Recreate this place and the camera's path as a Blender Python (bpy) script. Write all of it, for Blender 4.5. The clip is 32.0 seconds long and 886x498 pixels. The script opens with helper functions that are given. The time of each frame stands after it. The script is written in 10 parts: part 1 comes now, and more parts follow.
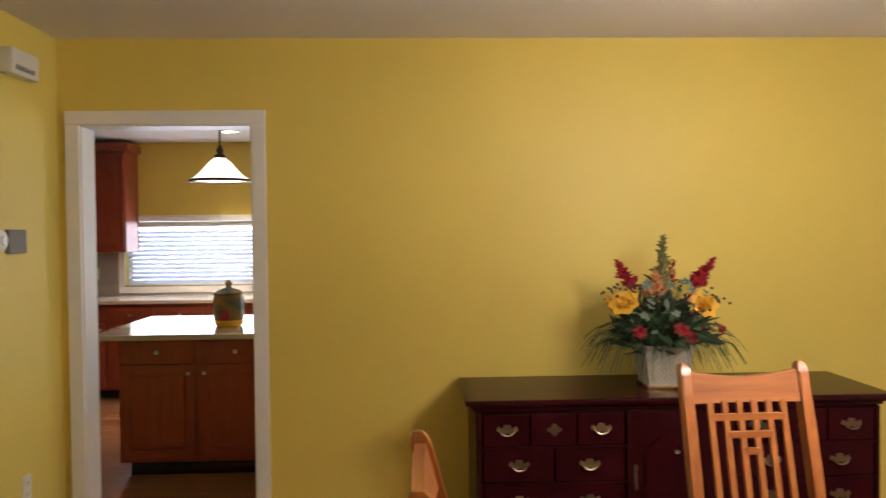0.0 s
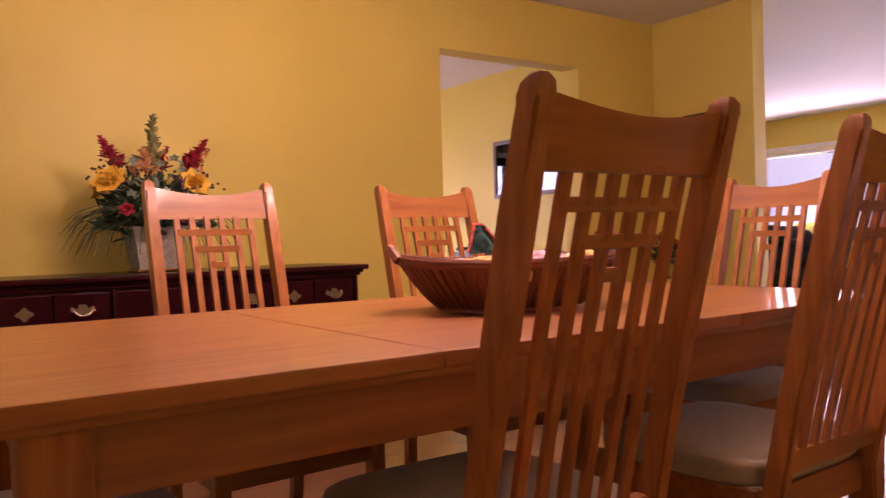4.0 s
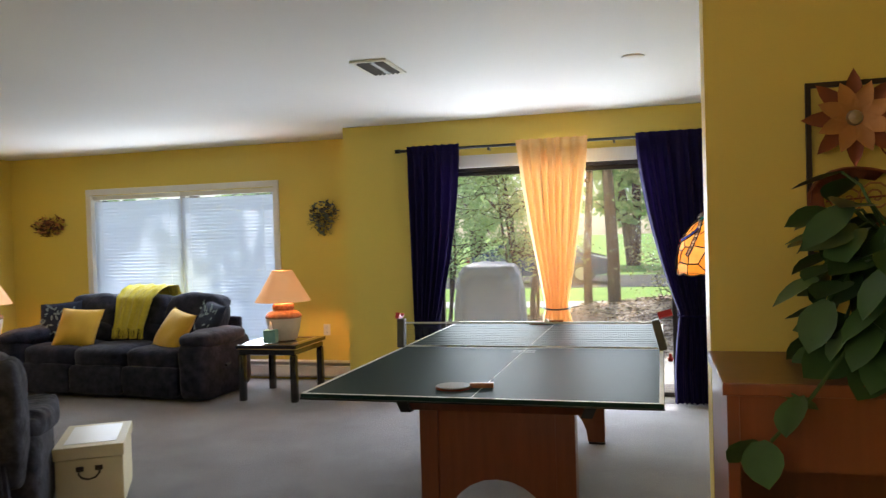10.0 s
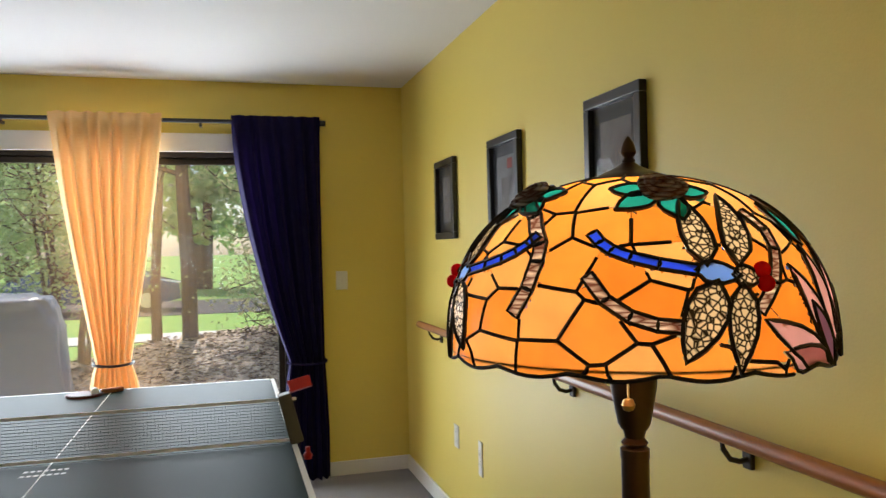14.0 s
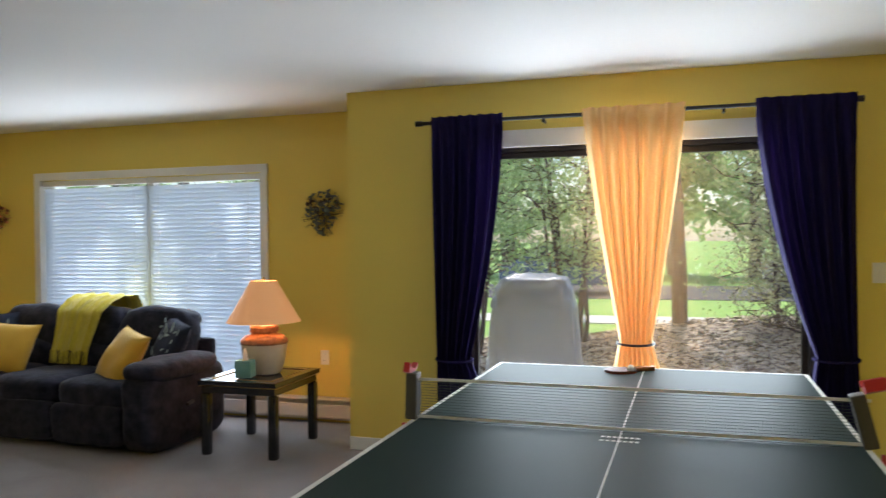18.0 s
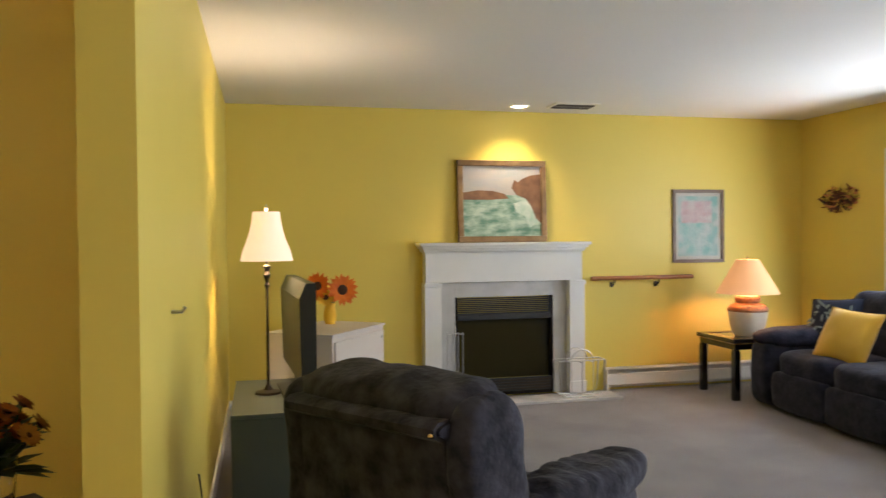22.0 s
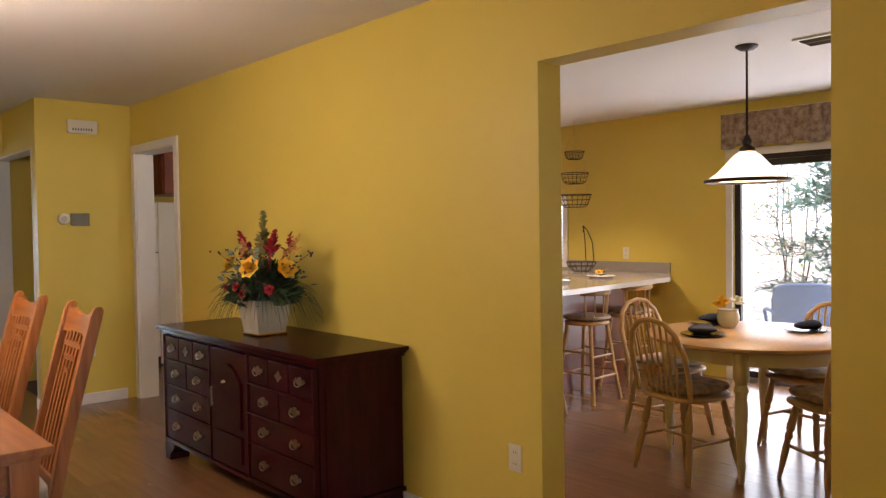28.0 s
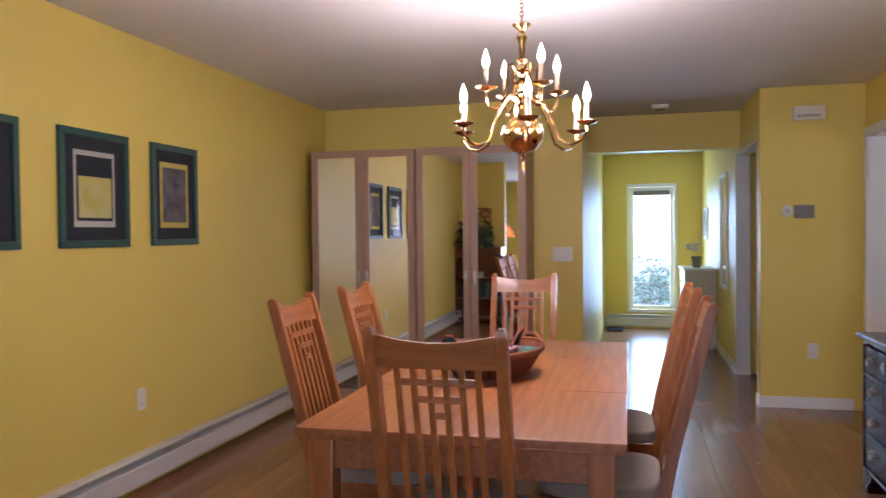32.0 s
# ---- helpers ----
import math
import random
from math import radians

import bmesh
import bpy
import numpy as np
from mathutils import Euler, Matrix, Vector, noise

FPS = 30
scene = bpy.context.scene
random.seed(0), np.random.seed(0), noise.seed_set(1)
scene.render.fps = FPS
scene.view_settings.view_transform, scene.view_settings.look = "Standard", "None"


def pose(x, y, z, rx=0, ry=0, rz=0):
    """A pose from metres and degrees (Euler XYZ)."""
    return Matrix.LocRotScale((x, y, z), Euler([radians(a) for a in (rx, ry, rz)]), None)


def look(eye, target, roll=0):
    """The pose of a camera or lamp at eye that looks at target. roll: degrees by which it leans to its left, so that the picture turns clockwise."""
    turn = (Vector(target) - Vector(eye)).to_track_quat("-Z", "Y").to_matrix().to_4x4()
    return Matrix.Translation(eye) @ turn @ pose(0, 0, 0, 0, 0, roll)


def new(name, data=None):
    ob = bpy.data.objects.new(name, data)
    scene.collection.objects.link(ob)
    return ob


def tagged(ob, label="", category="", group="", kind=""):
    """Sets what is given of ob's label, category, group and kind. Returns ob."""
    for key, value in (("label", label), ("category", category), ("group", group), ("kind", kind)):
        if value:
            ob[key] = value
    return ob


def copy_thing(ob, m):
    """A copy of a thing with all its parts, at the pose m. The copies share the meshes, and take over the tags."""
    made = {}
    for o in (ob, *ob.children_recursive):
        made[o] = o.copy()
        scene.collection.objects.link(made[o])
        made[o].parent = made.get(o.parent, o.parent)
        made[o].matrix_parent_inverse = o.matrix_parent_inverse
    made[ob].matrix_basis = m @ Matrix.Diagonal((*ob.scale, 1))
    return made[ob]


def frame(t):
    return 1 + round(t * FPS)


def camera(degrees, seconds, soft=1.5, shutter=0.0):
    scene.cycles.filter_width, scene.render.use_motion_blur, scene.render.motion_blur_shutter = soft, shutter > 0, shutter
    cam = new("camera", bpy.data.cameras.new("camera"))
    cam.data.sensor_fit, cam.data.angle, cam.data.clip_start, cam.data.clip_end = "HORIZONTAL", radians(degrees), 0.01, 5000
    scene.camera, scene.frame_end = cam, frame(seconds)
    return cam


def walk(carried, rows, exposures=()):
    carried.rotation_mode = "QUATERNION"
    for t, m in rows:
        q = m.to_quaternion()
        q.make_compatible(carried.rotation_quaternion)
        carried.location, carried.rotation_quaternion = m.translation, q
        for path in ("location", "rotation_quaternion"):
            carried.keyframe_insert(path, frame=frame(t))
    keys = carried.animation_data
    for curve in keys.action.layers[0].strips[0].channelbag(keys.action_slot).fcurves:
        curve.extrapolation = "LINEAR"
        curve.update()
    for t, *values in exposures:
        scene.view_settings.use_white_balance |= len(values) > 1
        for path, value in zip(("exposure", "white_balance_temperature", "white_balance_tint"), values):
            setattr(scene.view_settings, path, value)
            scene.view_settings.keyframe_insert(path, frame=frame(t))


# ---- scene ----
cam = camera(59.9, 32.0, soft=1.3, shutter=0.3)
PATH = [
    (0.0, (-0.099, -0.081, 1.513), (-0.0628, 0.9180, 1.4917), -0.62),
    (1.0, (-0.002, -0.066, 1.453), (0.2812, 0.8931, 1.4378), -0.95),
    (1.5, (0.007, -0.047, 1.362), (0.3680, 0.8850, 1.3485), -0.95),
    (2.0, (0.009, -0.058, 1.244), (0.4120, 0.8571, 1.2336), -0.57),
    (2.5, (0.021, -0.082, 1.158), (0.4404, 0.8263, 1.1500), -0.73),
    (4.5, (0.219, -0.108, 0.896), (0.8344, 0.6806, 0.8840), -1.63),
    (5.0, (0.358, -0.097, 0.905), (1.0015, 0.6691, 0.8942), -1.58),
    (6.0, (0.810, -0.076, 0.936), (1.5557, 0.5904, 0.9188), -2.03),
    (6.5, (1.067, -0.061, 0.974), (1.8779, 0.5245, 0.9553), -2.32),
    (7.0, (1.322, -0.066, 1.030), (2.1560, 0.4860, 1.0122), -1.98),
    (7.5, (1.581, -0.045, 1.120), (2.4230, 0.4940, 1.1045), -1.97),
    (8.0, (1.792, -0.022, 1.193), (2.6408, 0.5060, 1.1765), -2.06),
    (8.5, (2.035, 0.004, 1.272), (2.8923, 0.5184, 1.2573), -1.95),
    (9.0, (2.253, 0.057, 1.329), (3.1392, 0.5198, 1.3140), -1.24),
    (9.5, (2.527, 0.118, 1.411), (3.4637, 0.4661, 1.3942), -1.41),
    (10.0, (2.734, 0.163, 1.426), (3.6983, 0.4265, 1.4096), -1.71),
    (10.5, (2.987, 0.183, 1.440), (3.9623, 0.4051, 1.4242), -1.64),
    (11.0, (3.257, 0.237, 1.433), (4.2363, 0.4380, 1.4184), -1.61),
    (11.5, (3.547, 0.284, 1.444), (4.5312, 0.4627, 1.4322), -1.61),
    (12.0, (3.839, 0.306, 1.453), (4.8262, 0.4629, 1.4384), -1.42),
    (12.5, (4.085, 0.347, 1.428), (5.0789, 0.4566, 1.4178), -1.47),
    (13.0, (4.258, 0.345, 1.449), (5.2579, 0.3351, 1.4361), -1.41),
    (13.5, (4.392, 0.351, 1.435), (5.3764, 0.1736, 1.4251), -1.26),
    (15.5, (4.570, 0.424, 1.389), (5.5065, 0.0742, 1.3907), -1.45),
    (16.0, (4.592, 0.484, 1.394), (5.5587, 0.2275, 1.3933), -1.46),
    (16.5, (4.598, 0.543, 1.388), (5.5911, 0.4275, 1.3876), -1.19),
    (17.0, (4.590, 0.591, 1.400), (5.5898, 0.6236, 1.3978), -0.99),
    (17.5, (4.549, 0.639, 1.406), (5.5340, 0.8117, 1.4027), -0.82),
    (18.0, (4.451, 0.679, 1.426), (5.4052, 0.9771, 1.4148), -0.57),
    (18.5, (4.440, 0.736, 1.426), (5.3473, 1.1557, 1.4125), -0.59),
    (19.0, (4.522, 0.817, 1.434), (5.3756, 1.3372, 1.4154), -0.55),
    (19.5, (4.597, 0.908, 1.397), (5.4017, 1.5018, 1.3819), -0.55),
    (20.0, (4.685, 0.962, 1.367), (5.4181, 1.6419, 1.3548), -0.65),
    (20.5, (4.776, 0.999, 1.358), (5.4075, 1.7739, 1.3471), -0.78),
    (21.0, (4.839, 0.982, 1.367), (5.3498, 1.8412, 1.3522), -0.59),
    (21.5, (4.916, 0.923, 1.395), (5.2876, 1.8515, 1.3765), -0.40),
    (22.0, (5.007, 0.955, 1.371), (5.2357, 1.9285, 1.3552), -0.53),
    (22.5, (5.032, 0.998, 1.383), (5.1280, 1.9935, 1.3623), -0.29),
    (23.0, (4.977, 0.999, 1.404), (4.9499, 1.9984, 1.3817), -0.32),
    (23.5, (4.931, 0.978, 1.415), (4.7785, 1.9664, 1.3905), -0.37),
    (24.0, (4.908, 0.946, 1.416), (4.6352, 1.9081, 1.3927), -0.34),
    (24.5, (4.888, 0.912, 1.424), (4.5139, 1.8390, 1.4001), -0.35),
    (25.0, (4.852, 0.888, 1.422), (4.3840, 1.7714, 1.3957), -0.49),
    (25.5, (4.824, 0.860, 1.418), (4.2740, 1.6949, 1.3893), -0.47),
    (26.0, (4.783, 0.834, 1.417), (4.1668, 1.6208, 1.3867), -0.50),
    (26.5, (4.752, 0.819, 1.413), (4.0680, 1.5485, 1.3833), -0.71),
    (28.5, (4.782, 1.444, 1.370), (4.0236, 2.0950, 1.3442), -0.95),
    (29.0, (4.772, 1.595, 1.350), (3.9781, 2.2029, 1.3290), -1.09),
    (29.5, (4.723, 1.655, 1.354), (3.8584, 2.1566, 1.3347), -1.07),
    (30.0, (4.654, 1.698, 1.373), (3.7255, 2.0697, 1.3506), -1.07),
    (30.5, (4.621, 1.757, 1.377), (3.6453, 1.9742, 1.3545), -1.13),
    (31.0, (4.536, 1.879, 1.364), (3.5370, 1.9221, 1.3436), -0.97),
    (31.5, (4.519, 1.869, 1.374), (3.5247, 1.7671, 1.3517), -0.75),
    (32.0, (4.525, 1.900, 1.361), (3.5537, 1.6639, 1.3406), -0.64),
]
EXPOSURES = [(0.0, 1.20, 6000, 15), (1.0, 0.94, 7000, 24), (2.0, 0.97, 6300, 66), (2.5, 0.97, 6900, 64), (4.5, 1.06, 7300, 62), (5.2, 1.14, 7700, 40), (6.2, 1.06, 6600, 25), (7.2, 0.94, 6500, 22),
             (8.0, 0.84, 6500, 22), (9.0, 0.68, 6500, 14), (10.5, 0.56, 6500, 11), (12.0, 0.40, 6500, 9), (13.5, 0.30, 6500, 12), (15.5, 0.15, 6600, 13), (17.5, 0.30, 6300, 10), (19.0, 0.56, 6400, 10), (20.2, 0.80, 6600, 12), (22.5, 0.98, 6600, 13),
             (24.0, 0.86, 7000, 32), (25.0, 0.84, 7700, 66), (26.0, 0.82, 7400, 48), (29.0, 0.86, 6400, 20), (30.5, 0.80, 5700, 26), (32.0, 0.82, 5400, 27)]
walk(cam, [(t, look(eye, target, roll)) for t, eye, target, roll in PATH],
     exposures=EXPOSURES)

# ---- world and sun ----
world = bpy.data.worlds.new("world")
scene.world = world
world.use_nodes = True
wn = world.node_tree.nodes
sky = wn.new("ShaderNodeTexSky")
sky.sky_type = "NISHITA"
sky.sun_disc = False
sky.sun_elevation = radians(66)
sky.sun_rotation = radians(95)
wn["Background"].inputs["Strength"].default_value = 0.15
world.node_tree.links.new(sky.outputs[0], wn["Background"].inputs["Color"])


def lamp(name, kind, m, power, color=(1, 1, 1), size=0.1, size_y=None):
    data = bpy.data.lights.new(name, kind)
    data.energy, data.color = power, color
    if kind == "AREA":
        data.shape = "RECTANGLE" if size_y else "DISK"
        data.size = size
        if size_y:
            data.size_y = size_y
    elif kind == "POINT":
        data.shadow_soft_size = size
    ob = new(name, data)
    ob.matrix_world = m
    return ob


sun = lamp("sun", "SUN", look((30, 1.0, 66), (0, 0, 0)), 5.0, (1.0, 0.95, 0.86))
sun.data.angle = radians(0.6)
# daylight in the openings: patio door, living room window, breakfast door, kitchen window, hall window
DAY = (0.81, 0.91, 1.0)
lamp("sky_patio", "AREA", look((9.32, 1.0, 1.05), (5.0, 1.0, 0.9)), 88, DAY, 1.9, 1.9)
lamp("sky_window", "AREA", look((9.86, 5.03, 1.15), (5.0, 5.0, 0.35)), 52, DAY, 2.2, 1.7)
lamp("sky_behind_blinds", "AREA", look((10.05, 5.03, 1.15), (5.0, 5.0, 1.15)), 8, DAY, 2.2, 1.66)
lamp("sky_breakfast", "AREA", look((2.55, 7.84, 1.0), (2.45, 3.0, 0.9)), 36, DAY, 2.2, 1.8)
lamp("sky_kitchen", "AREA", look((-1.83, 7.67, 1.34), (-1.8, 3.0, 1.2)), 7, DAY, 2.2, 0.6)
lamp("sky_hall", "AREA", look((-6.72, 2.18, 1.1), (0, 2.18, 1.0)), 26, (0.50, 0.78, 1.0), 0.5, 1.6)

# ---- mesh tools ----
def bm_box(bm, x0, y0, z0, x1, y1, z1, bevel=0.0, m=None):
    made = bmesh.ops.create_cube(bm, size=1.0)["verts"]
    for v in made:
        v.co = Vector((x0 + (v.co.x + 0.5) * (x1 - x0), y0 + (v.co.y + 0.5) * (y1 - y0), z0 + (v.co.z + 0.5) * (z1 - z0)))
    if bevel:
        es = list({e for v in made for e in v.link_edges})
        r = bmesh.ops.bevel(bm, geom=es, offset=bevel, segments=2, profile=0.6, affect="EDGES")
        made = list({v for f in r["faces"] for v in f.verts} | {v for v in made if v.is_valid})
    if m is not None:
        for v in made:
            v.co = m @ v.co
    return made


def box(x0, y0, z0, x1, y1, z1, bevel=0.0, m=None):
    bm = bmesh.new()
    bm_box(bm, min(x0, x1), min(y0, y1), min(z0, z1), max(x0, x1), max(y0, y1), max(z0, z1), bevel, m)
    return bm


def boxes(rows, bevel=0.0):
    bm = bmesh.new()
    for r in rows:
        bm_box(bm, *r, bevel)
    return bm


def lathe(profile, n=24, cap=True, centre=(0, 0, 0)):
    """A turned body: profile rows of (radius, z) from bottom to top."""
    bm = bmesh.new()
    rings = []
    for r, z in profile:
        rings.append([bm.verts.new((centre[0] + max(r, 1e-4) * math.cos(2 * math.pi * k / n), centre[1] + max(r, 1e-4) * math.sin(2 * math.pi * k / n), centre[2] + z)) for k in range(n)])
    for a, b in zip(rings, rings[1:]):
        for k in range(n):
            bm.faces.new((a[k], a[(k + 1) % n], b[(k + 1) % n], b[k]))
    if cap:
        bm.faces.new(rings[0][::-1])
        bm.faces.new(rings[-1])
    return bm


def tube(points, r=0.01, n=8, bm=None, r_end=None, closed=False):
    """A round bar along points."""
    bm = bm or bmesh.new()
    pts = [Vector(p) for p in points]
    rings = []
    up = Vector((0, 0, 1))
    for i, p in enumerate(pts):
        a = pts[i - 1] if (i or closed) else pts[0]
        b = pts[(i + 1) % len(pts)] if (i < len(pts) - 1 or closed) else pts[-1]
        d = (b - a).normalized()
        side = d.cross(up if abs(d.z) < 0.95 else Vector((1, 0, 0))).normalized()
        if rings and side.dot(last) < 0:
            side = -side
        last = side
        nrm = side.cross(d)
        rad = r if r_end is None else r + (r_end - r) * i / (len(pts) - 1)
        rings.append([bm.verts.new(p + (side * math.cos(2 * math.pi * k / n) + nrm * math.sin(2 * math.pi * k / n)) * rad) for k in range(n)])
    pairs = list(zip(rings, rings[1:])) + ([(rings[-1], rings[0])] if closed else [])
    for a, b in pairs:
        for k in range(n):
            bm.faces.new((a[k], a[(k + 1) % n], b[(k + 1) % n], b[k]))
    if not closed:
        bm.faces.new(rings[0][::-1])
        bm.faces.new(rings[-1])
    return bm


def prism(outline, axis, a, b, bm=None, bevel=0.0):
    """An outline of 2D points pushed along an axis from a to b. x: points are (y, z); y: (x, z); z: (x, y)."""
    bm = bm or bmesh.new()

    def at(p, q):
        return {"x": (q, p[0], p[1]), "y": (p[0], q, p[1]), "z": (p[0], p[1], q)}[axis]

    lo = [bm.verts.new(at(p, a)) for p in outline]
    hi = [bm.verts.new(at(p, b)) for p in outline]
    n = len(outline)
    for k in range(n):
        bm.faces.new((lo[k], lo[(k + 1) % n], hi[(k + 1) % n], hi[k]))
    bm.faces.new(lo[::-1])
    bm.faces.new(hi)
    if bevel:
        los, his = set(lo), set(hi)
        es = {e for v in lo + hi for e in v.link_edges if (e.verts[0] in los and e.verts[1] in los) or (e.verts[0] in his and e.verts[1] in his)}
        bmesh.ops.bevel(bm, geom=list(es), offset=bevel, segments=2, affect="EDGES")
    return bm


def grid_mesh(fn, nu, nv, bm=None, wrap=False):
    """A sheet whose point (u, v), both 0 to 1, is fn(u, v)."""
    bm = bm or bmesh.new()
    vs = [[bm.verts.new(fn(i / nu, j / nv)) for j in range(nv + 1)] for i in range(nu + (0 if wrap else 1))]
    for i in range(nu):
        for j in range(nv):
            bm.faces.new((vs[i][j], vs[(i + 1) % len(vs)][j], vs[(i + 1) % len(vs)][j + 1], vs[i][j + 1]))
    return bm


def cushion(sx, sy, sz, power=3.0, n=14, rough=0.0, seed=0, m=None):
    """A soft block round the origin: a superellipsoid with small dents."""
    bm = bmesh.new()
    bmesh.ops.create_cube(bm, size=2.0)
    bmesh.ops.subdivide_edges(bm, edges=bm.edges[:], cuts=n, use_grid_fill=True)
    for v in bm.verts:
        c = v.co
        k = (abs(c.x) ** power + abs(c.y) ** power + abs(c.z) ** power) ** (1 / power)
        p = c / k
        q = Vector((p.x * sx / 2, p.y * sy / 2, p.z * sz / 2))
        if rough:
            q += p.normalized() * rough * noise.noise(q * 6 + Vector((seed, seed * 2.3, 0)))
        v.co = q if m is None else m @ q
    return bm


def finish(bm, mat, smooth=35):
    me = bpy.data.meshes.new("mesh")
    bmesh.ops.recalc_face_normals(bm, faces=bm.faces)
    if smooth:
        for f in bm.faces:
            f.smooth = True
        # broad flat sides between narrow bevels keep their own normal
        for f in bm.faces:
            if len(f.verts) == 4:
                beside = [g.calc_area() for e in f.edges for g in e.link_faces if g is not f]
                if beside and f.calc_area() > 4.0 * max(beside):
                    f.smooth = False
        lim = radians(smooth)
        for e in bm.edges:
            if len(e.link_faces) == 2 and e.calc_face_angle(0.0) > lim:
                e.smooth = False
    bm.to_mesh(me)
    bm.free()
    me.materials.append(mat)
    return me


def part(name, bm, mat, parent=None, label="", smooth=35):
    ob = new(name, finish(bm, mat, smooth))
    if parent is not None:
        ob.parent = parent
    if label:
        ob["label"] = label
    return ob


def thing(name, label, category, at=(0, 0, 0), turn=0.0, group="", kind=""):
    ob = new(name)
    ob.empty_display_size = 0.1
    ob.matrix_basis = pose(*at, 0, 0, turn)
    return tagged(ob, label, category, group, kind)


def solo(name, bm, mat, label, category="", kind="", group="", smooth=35):
    return tagged(part(name, bm, mat, None, "", smooth), label, category, group, kind)


# ---- materials ----
def material(name, color, rough=0.5, metal=0.0, second=None, scale=8.0, mix=0.5, bump=0.0, bump_scale=60.0, stretch=(1, 1, 1),
             coat=0.0, emit=0.0, emit_color=None, sheen=0.0, trans=0.0, alpha=1.0, detail=4.0, rough2=None, per_piece=0.0, kind="noise", ior=1.45, sub=0.0):
    mat = bpy.data.materials.new(name)
    mat.use_nodes = True
    nt = mat.node_tree
    b = nt.nodes["Principled BSDF"]
    b.inputs["Base Color"].default_value = (*color, 1)
    b.inputs["Roughness"].default_value = rough
    b.inputs["Metallic"].default_value = metal
    b.inputs["IOR"].default_value = ior
    b.inputs["Coat Weight"].default_value = coat
    b.inputs["Coat Roughness"].default_value = 0.12
    b.inputs["Sheen Weight"].default_value = sheen
    b.inputs["Transmission Weight"].default_value = trans
    b.inputs["Alpha"].default_value = alpha
    if sub:
        b.inputs["Subsurface Weight"].default_value = sub
        b.inputs["Subsurface Radius"].default_value = (0.05, 0.03, 0.02)
    if emit:
        b.inputs["Emission Color"].default_value = (*(emit_color or color), 1)
        b.inputs["Emission Strength"].default_value = emit
    if second or bump or per_piece:
        tc = nt.nodes.new("ShaderNodeTexCoord")
        mp = nt.nodes.new("ShaderNodeMapping")
        mp.inputs["Scale"].default_value = stretch
        nt.links.new(tc.outputs["Object"], mp.inputs["Vector"])
        last = None
        if second:
            if kind == "wave":
                tx = nt.nodes.new("ShaderNodeTexWave")
                tx.inputs["Distortion"].default_value = 6.0
                tx.inputs["Detail"].default_value = 3.0
            elif kind == "voronoi":
                tx = nt.nodes.new("ShaderNodeTexVoronoi")
            else:
                tx = nt.nodes.new("ShaderNodeTexNoise")
                tx.inputs["Detail"].default_value = detail
            tx.inputs["Scale"].default_value = scale
            nt.links.new(mp.outputs[0], tx.inputs["Vector"])
            ramp = nt.nodes.new("ShaderNodeMapRange")
            ramp.inputs["From Min"].default_value = 0.5 - 0.5 * mix
            ramp.inputs["From Max"].default_value = 0.5 + 0.5 * mix
            nt.links.new(tx.outputs["Distance" if kind == "voronoi" else ("Color" if kind == "wave" else 0)], ramp.inputs["Value"])
            mx = nt.nodes.new("ShaderNodeMix")
            mx.data_type = "RGBA"
            mx.inputs["A"].default_value = (*color, 1)
            mx.inputs["B"].default_value = (*second, 1)
            nt.links.new(ramp.outputs[0], mx.inputs["Factor"])
            last = mx.outputs["Result"]
            if rough2 is not None:
                mr = nt.nodes.new("ShaderNodeMapRange")
                mr.inputs["To Min"].default_value = rough
                mr.inputs["To Max"].default_value = rough2
                nt.links.new(ramp.outputs[0], mr.inputs["Value"])
                nt.links.new(mr.outputs[0], b.inputs["Roughness"])
        if per_piece:
            info = nt.nodes.new("ShaderNodeObjectInfo")
            hs = nt.nodes.new("ShaderNodeHueSaturation")
            mr = nt.nodes.new("ShaderNodeMapRange")
            mr.inputs["To Min"].default_value = 1 - per_piece
            mr.inputs["To Max"].default_value = 1 + per_piece
            nt.links.new(info.outputs["Random"], mr.inputs["Value"])
            nt.links.new(mr.outputs[0], hs.inputs["Value"])
            if last is None:
                hs.inputs["Color"].default_value = (*color, 1)
            else:
                nt.links.new(last, hs.inputs["Color"])
            last = hs.outputs["Color"]
        if last is not None:
            nt.links.new(last, b.inputs["Base Color"])
        if bump:
            bt = nt.nodes.new("ShaderNodeTexNoise")
            bt.inputs["Scale"].default_value = bump_scale
            bt.inputs["Detail"].default_value = 3.0
            nt.links.new(mp.outputs[0], bt.inputs["Vector"])
            bp = nt.nodes.new("ShaderNodeBump")
            bp.inputs["Strength"].default_value = bump
            bp.inputs["Distance"].default_value = 0.01
            nt.links.new(bt.outputs[0], bp.inputs["Height"])
            nt.links.new(bp.outputs[0], b.inputs["Normal"])
    return mat


M_WALL = material("yellow_wall_paint", (0.74, 0.580, 0.118), 0.47, second=(0.685, 0.530, 0.104), scale=1.3, mix=0.9, bump=0.06, bump_scale=160)
M_CEIL = material("ceiling_paint", (0.74, 0.72, 0.70), 0.75, second=(0.70, 0.68, 0.67), scale=1.0, mix=0.8, bump=0.05, bump_scale=120)
M_TRIM = material("white_trim_paint", (0.80, 0.79, 0.77), 0.35, second=(0.74, 0.73, 0.71), scale=5, mix=0.7)
M_CARPET = material("grey_carpet", (0.175, 0.163, 0.176), 0.95, second=(0.245, 0.228, 0.243), scale=2.6, mix=0.35, bump=0.8, bump_scale=330, sheen=0.25, detail=9)
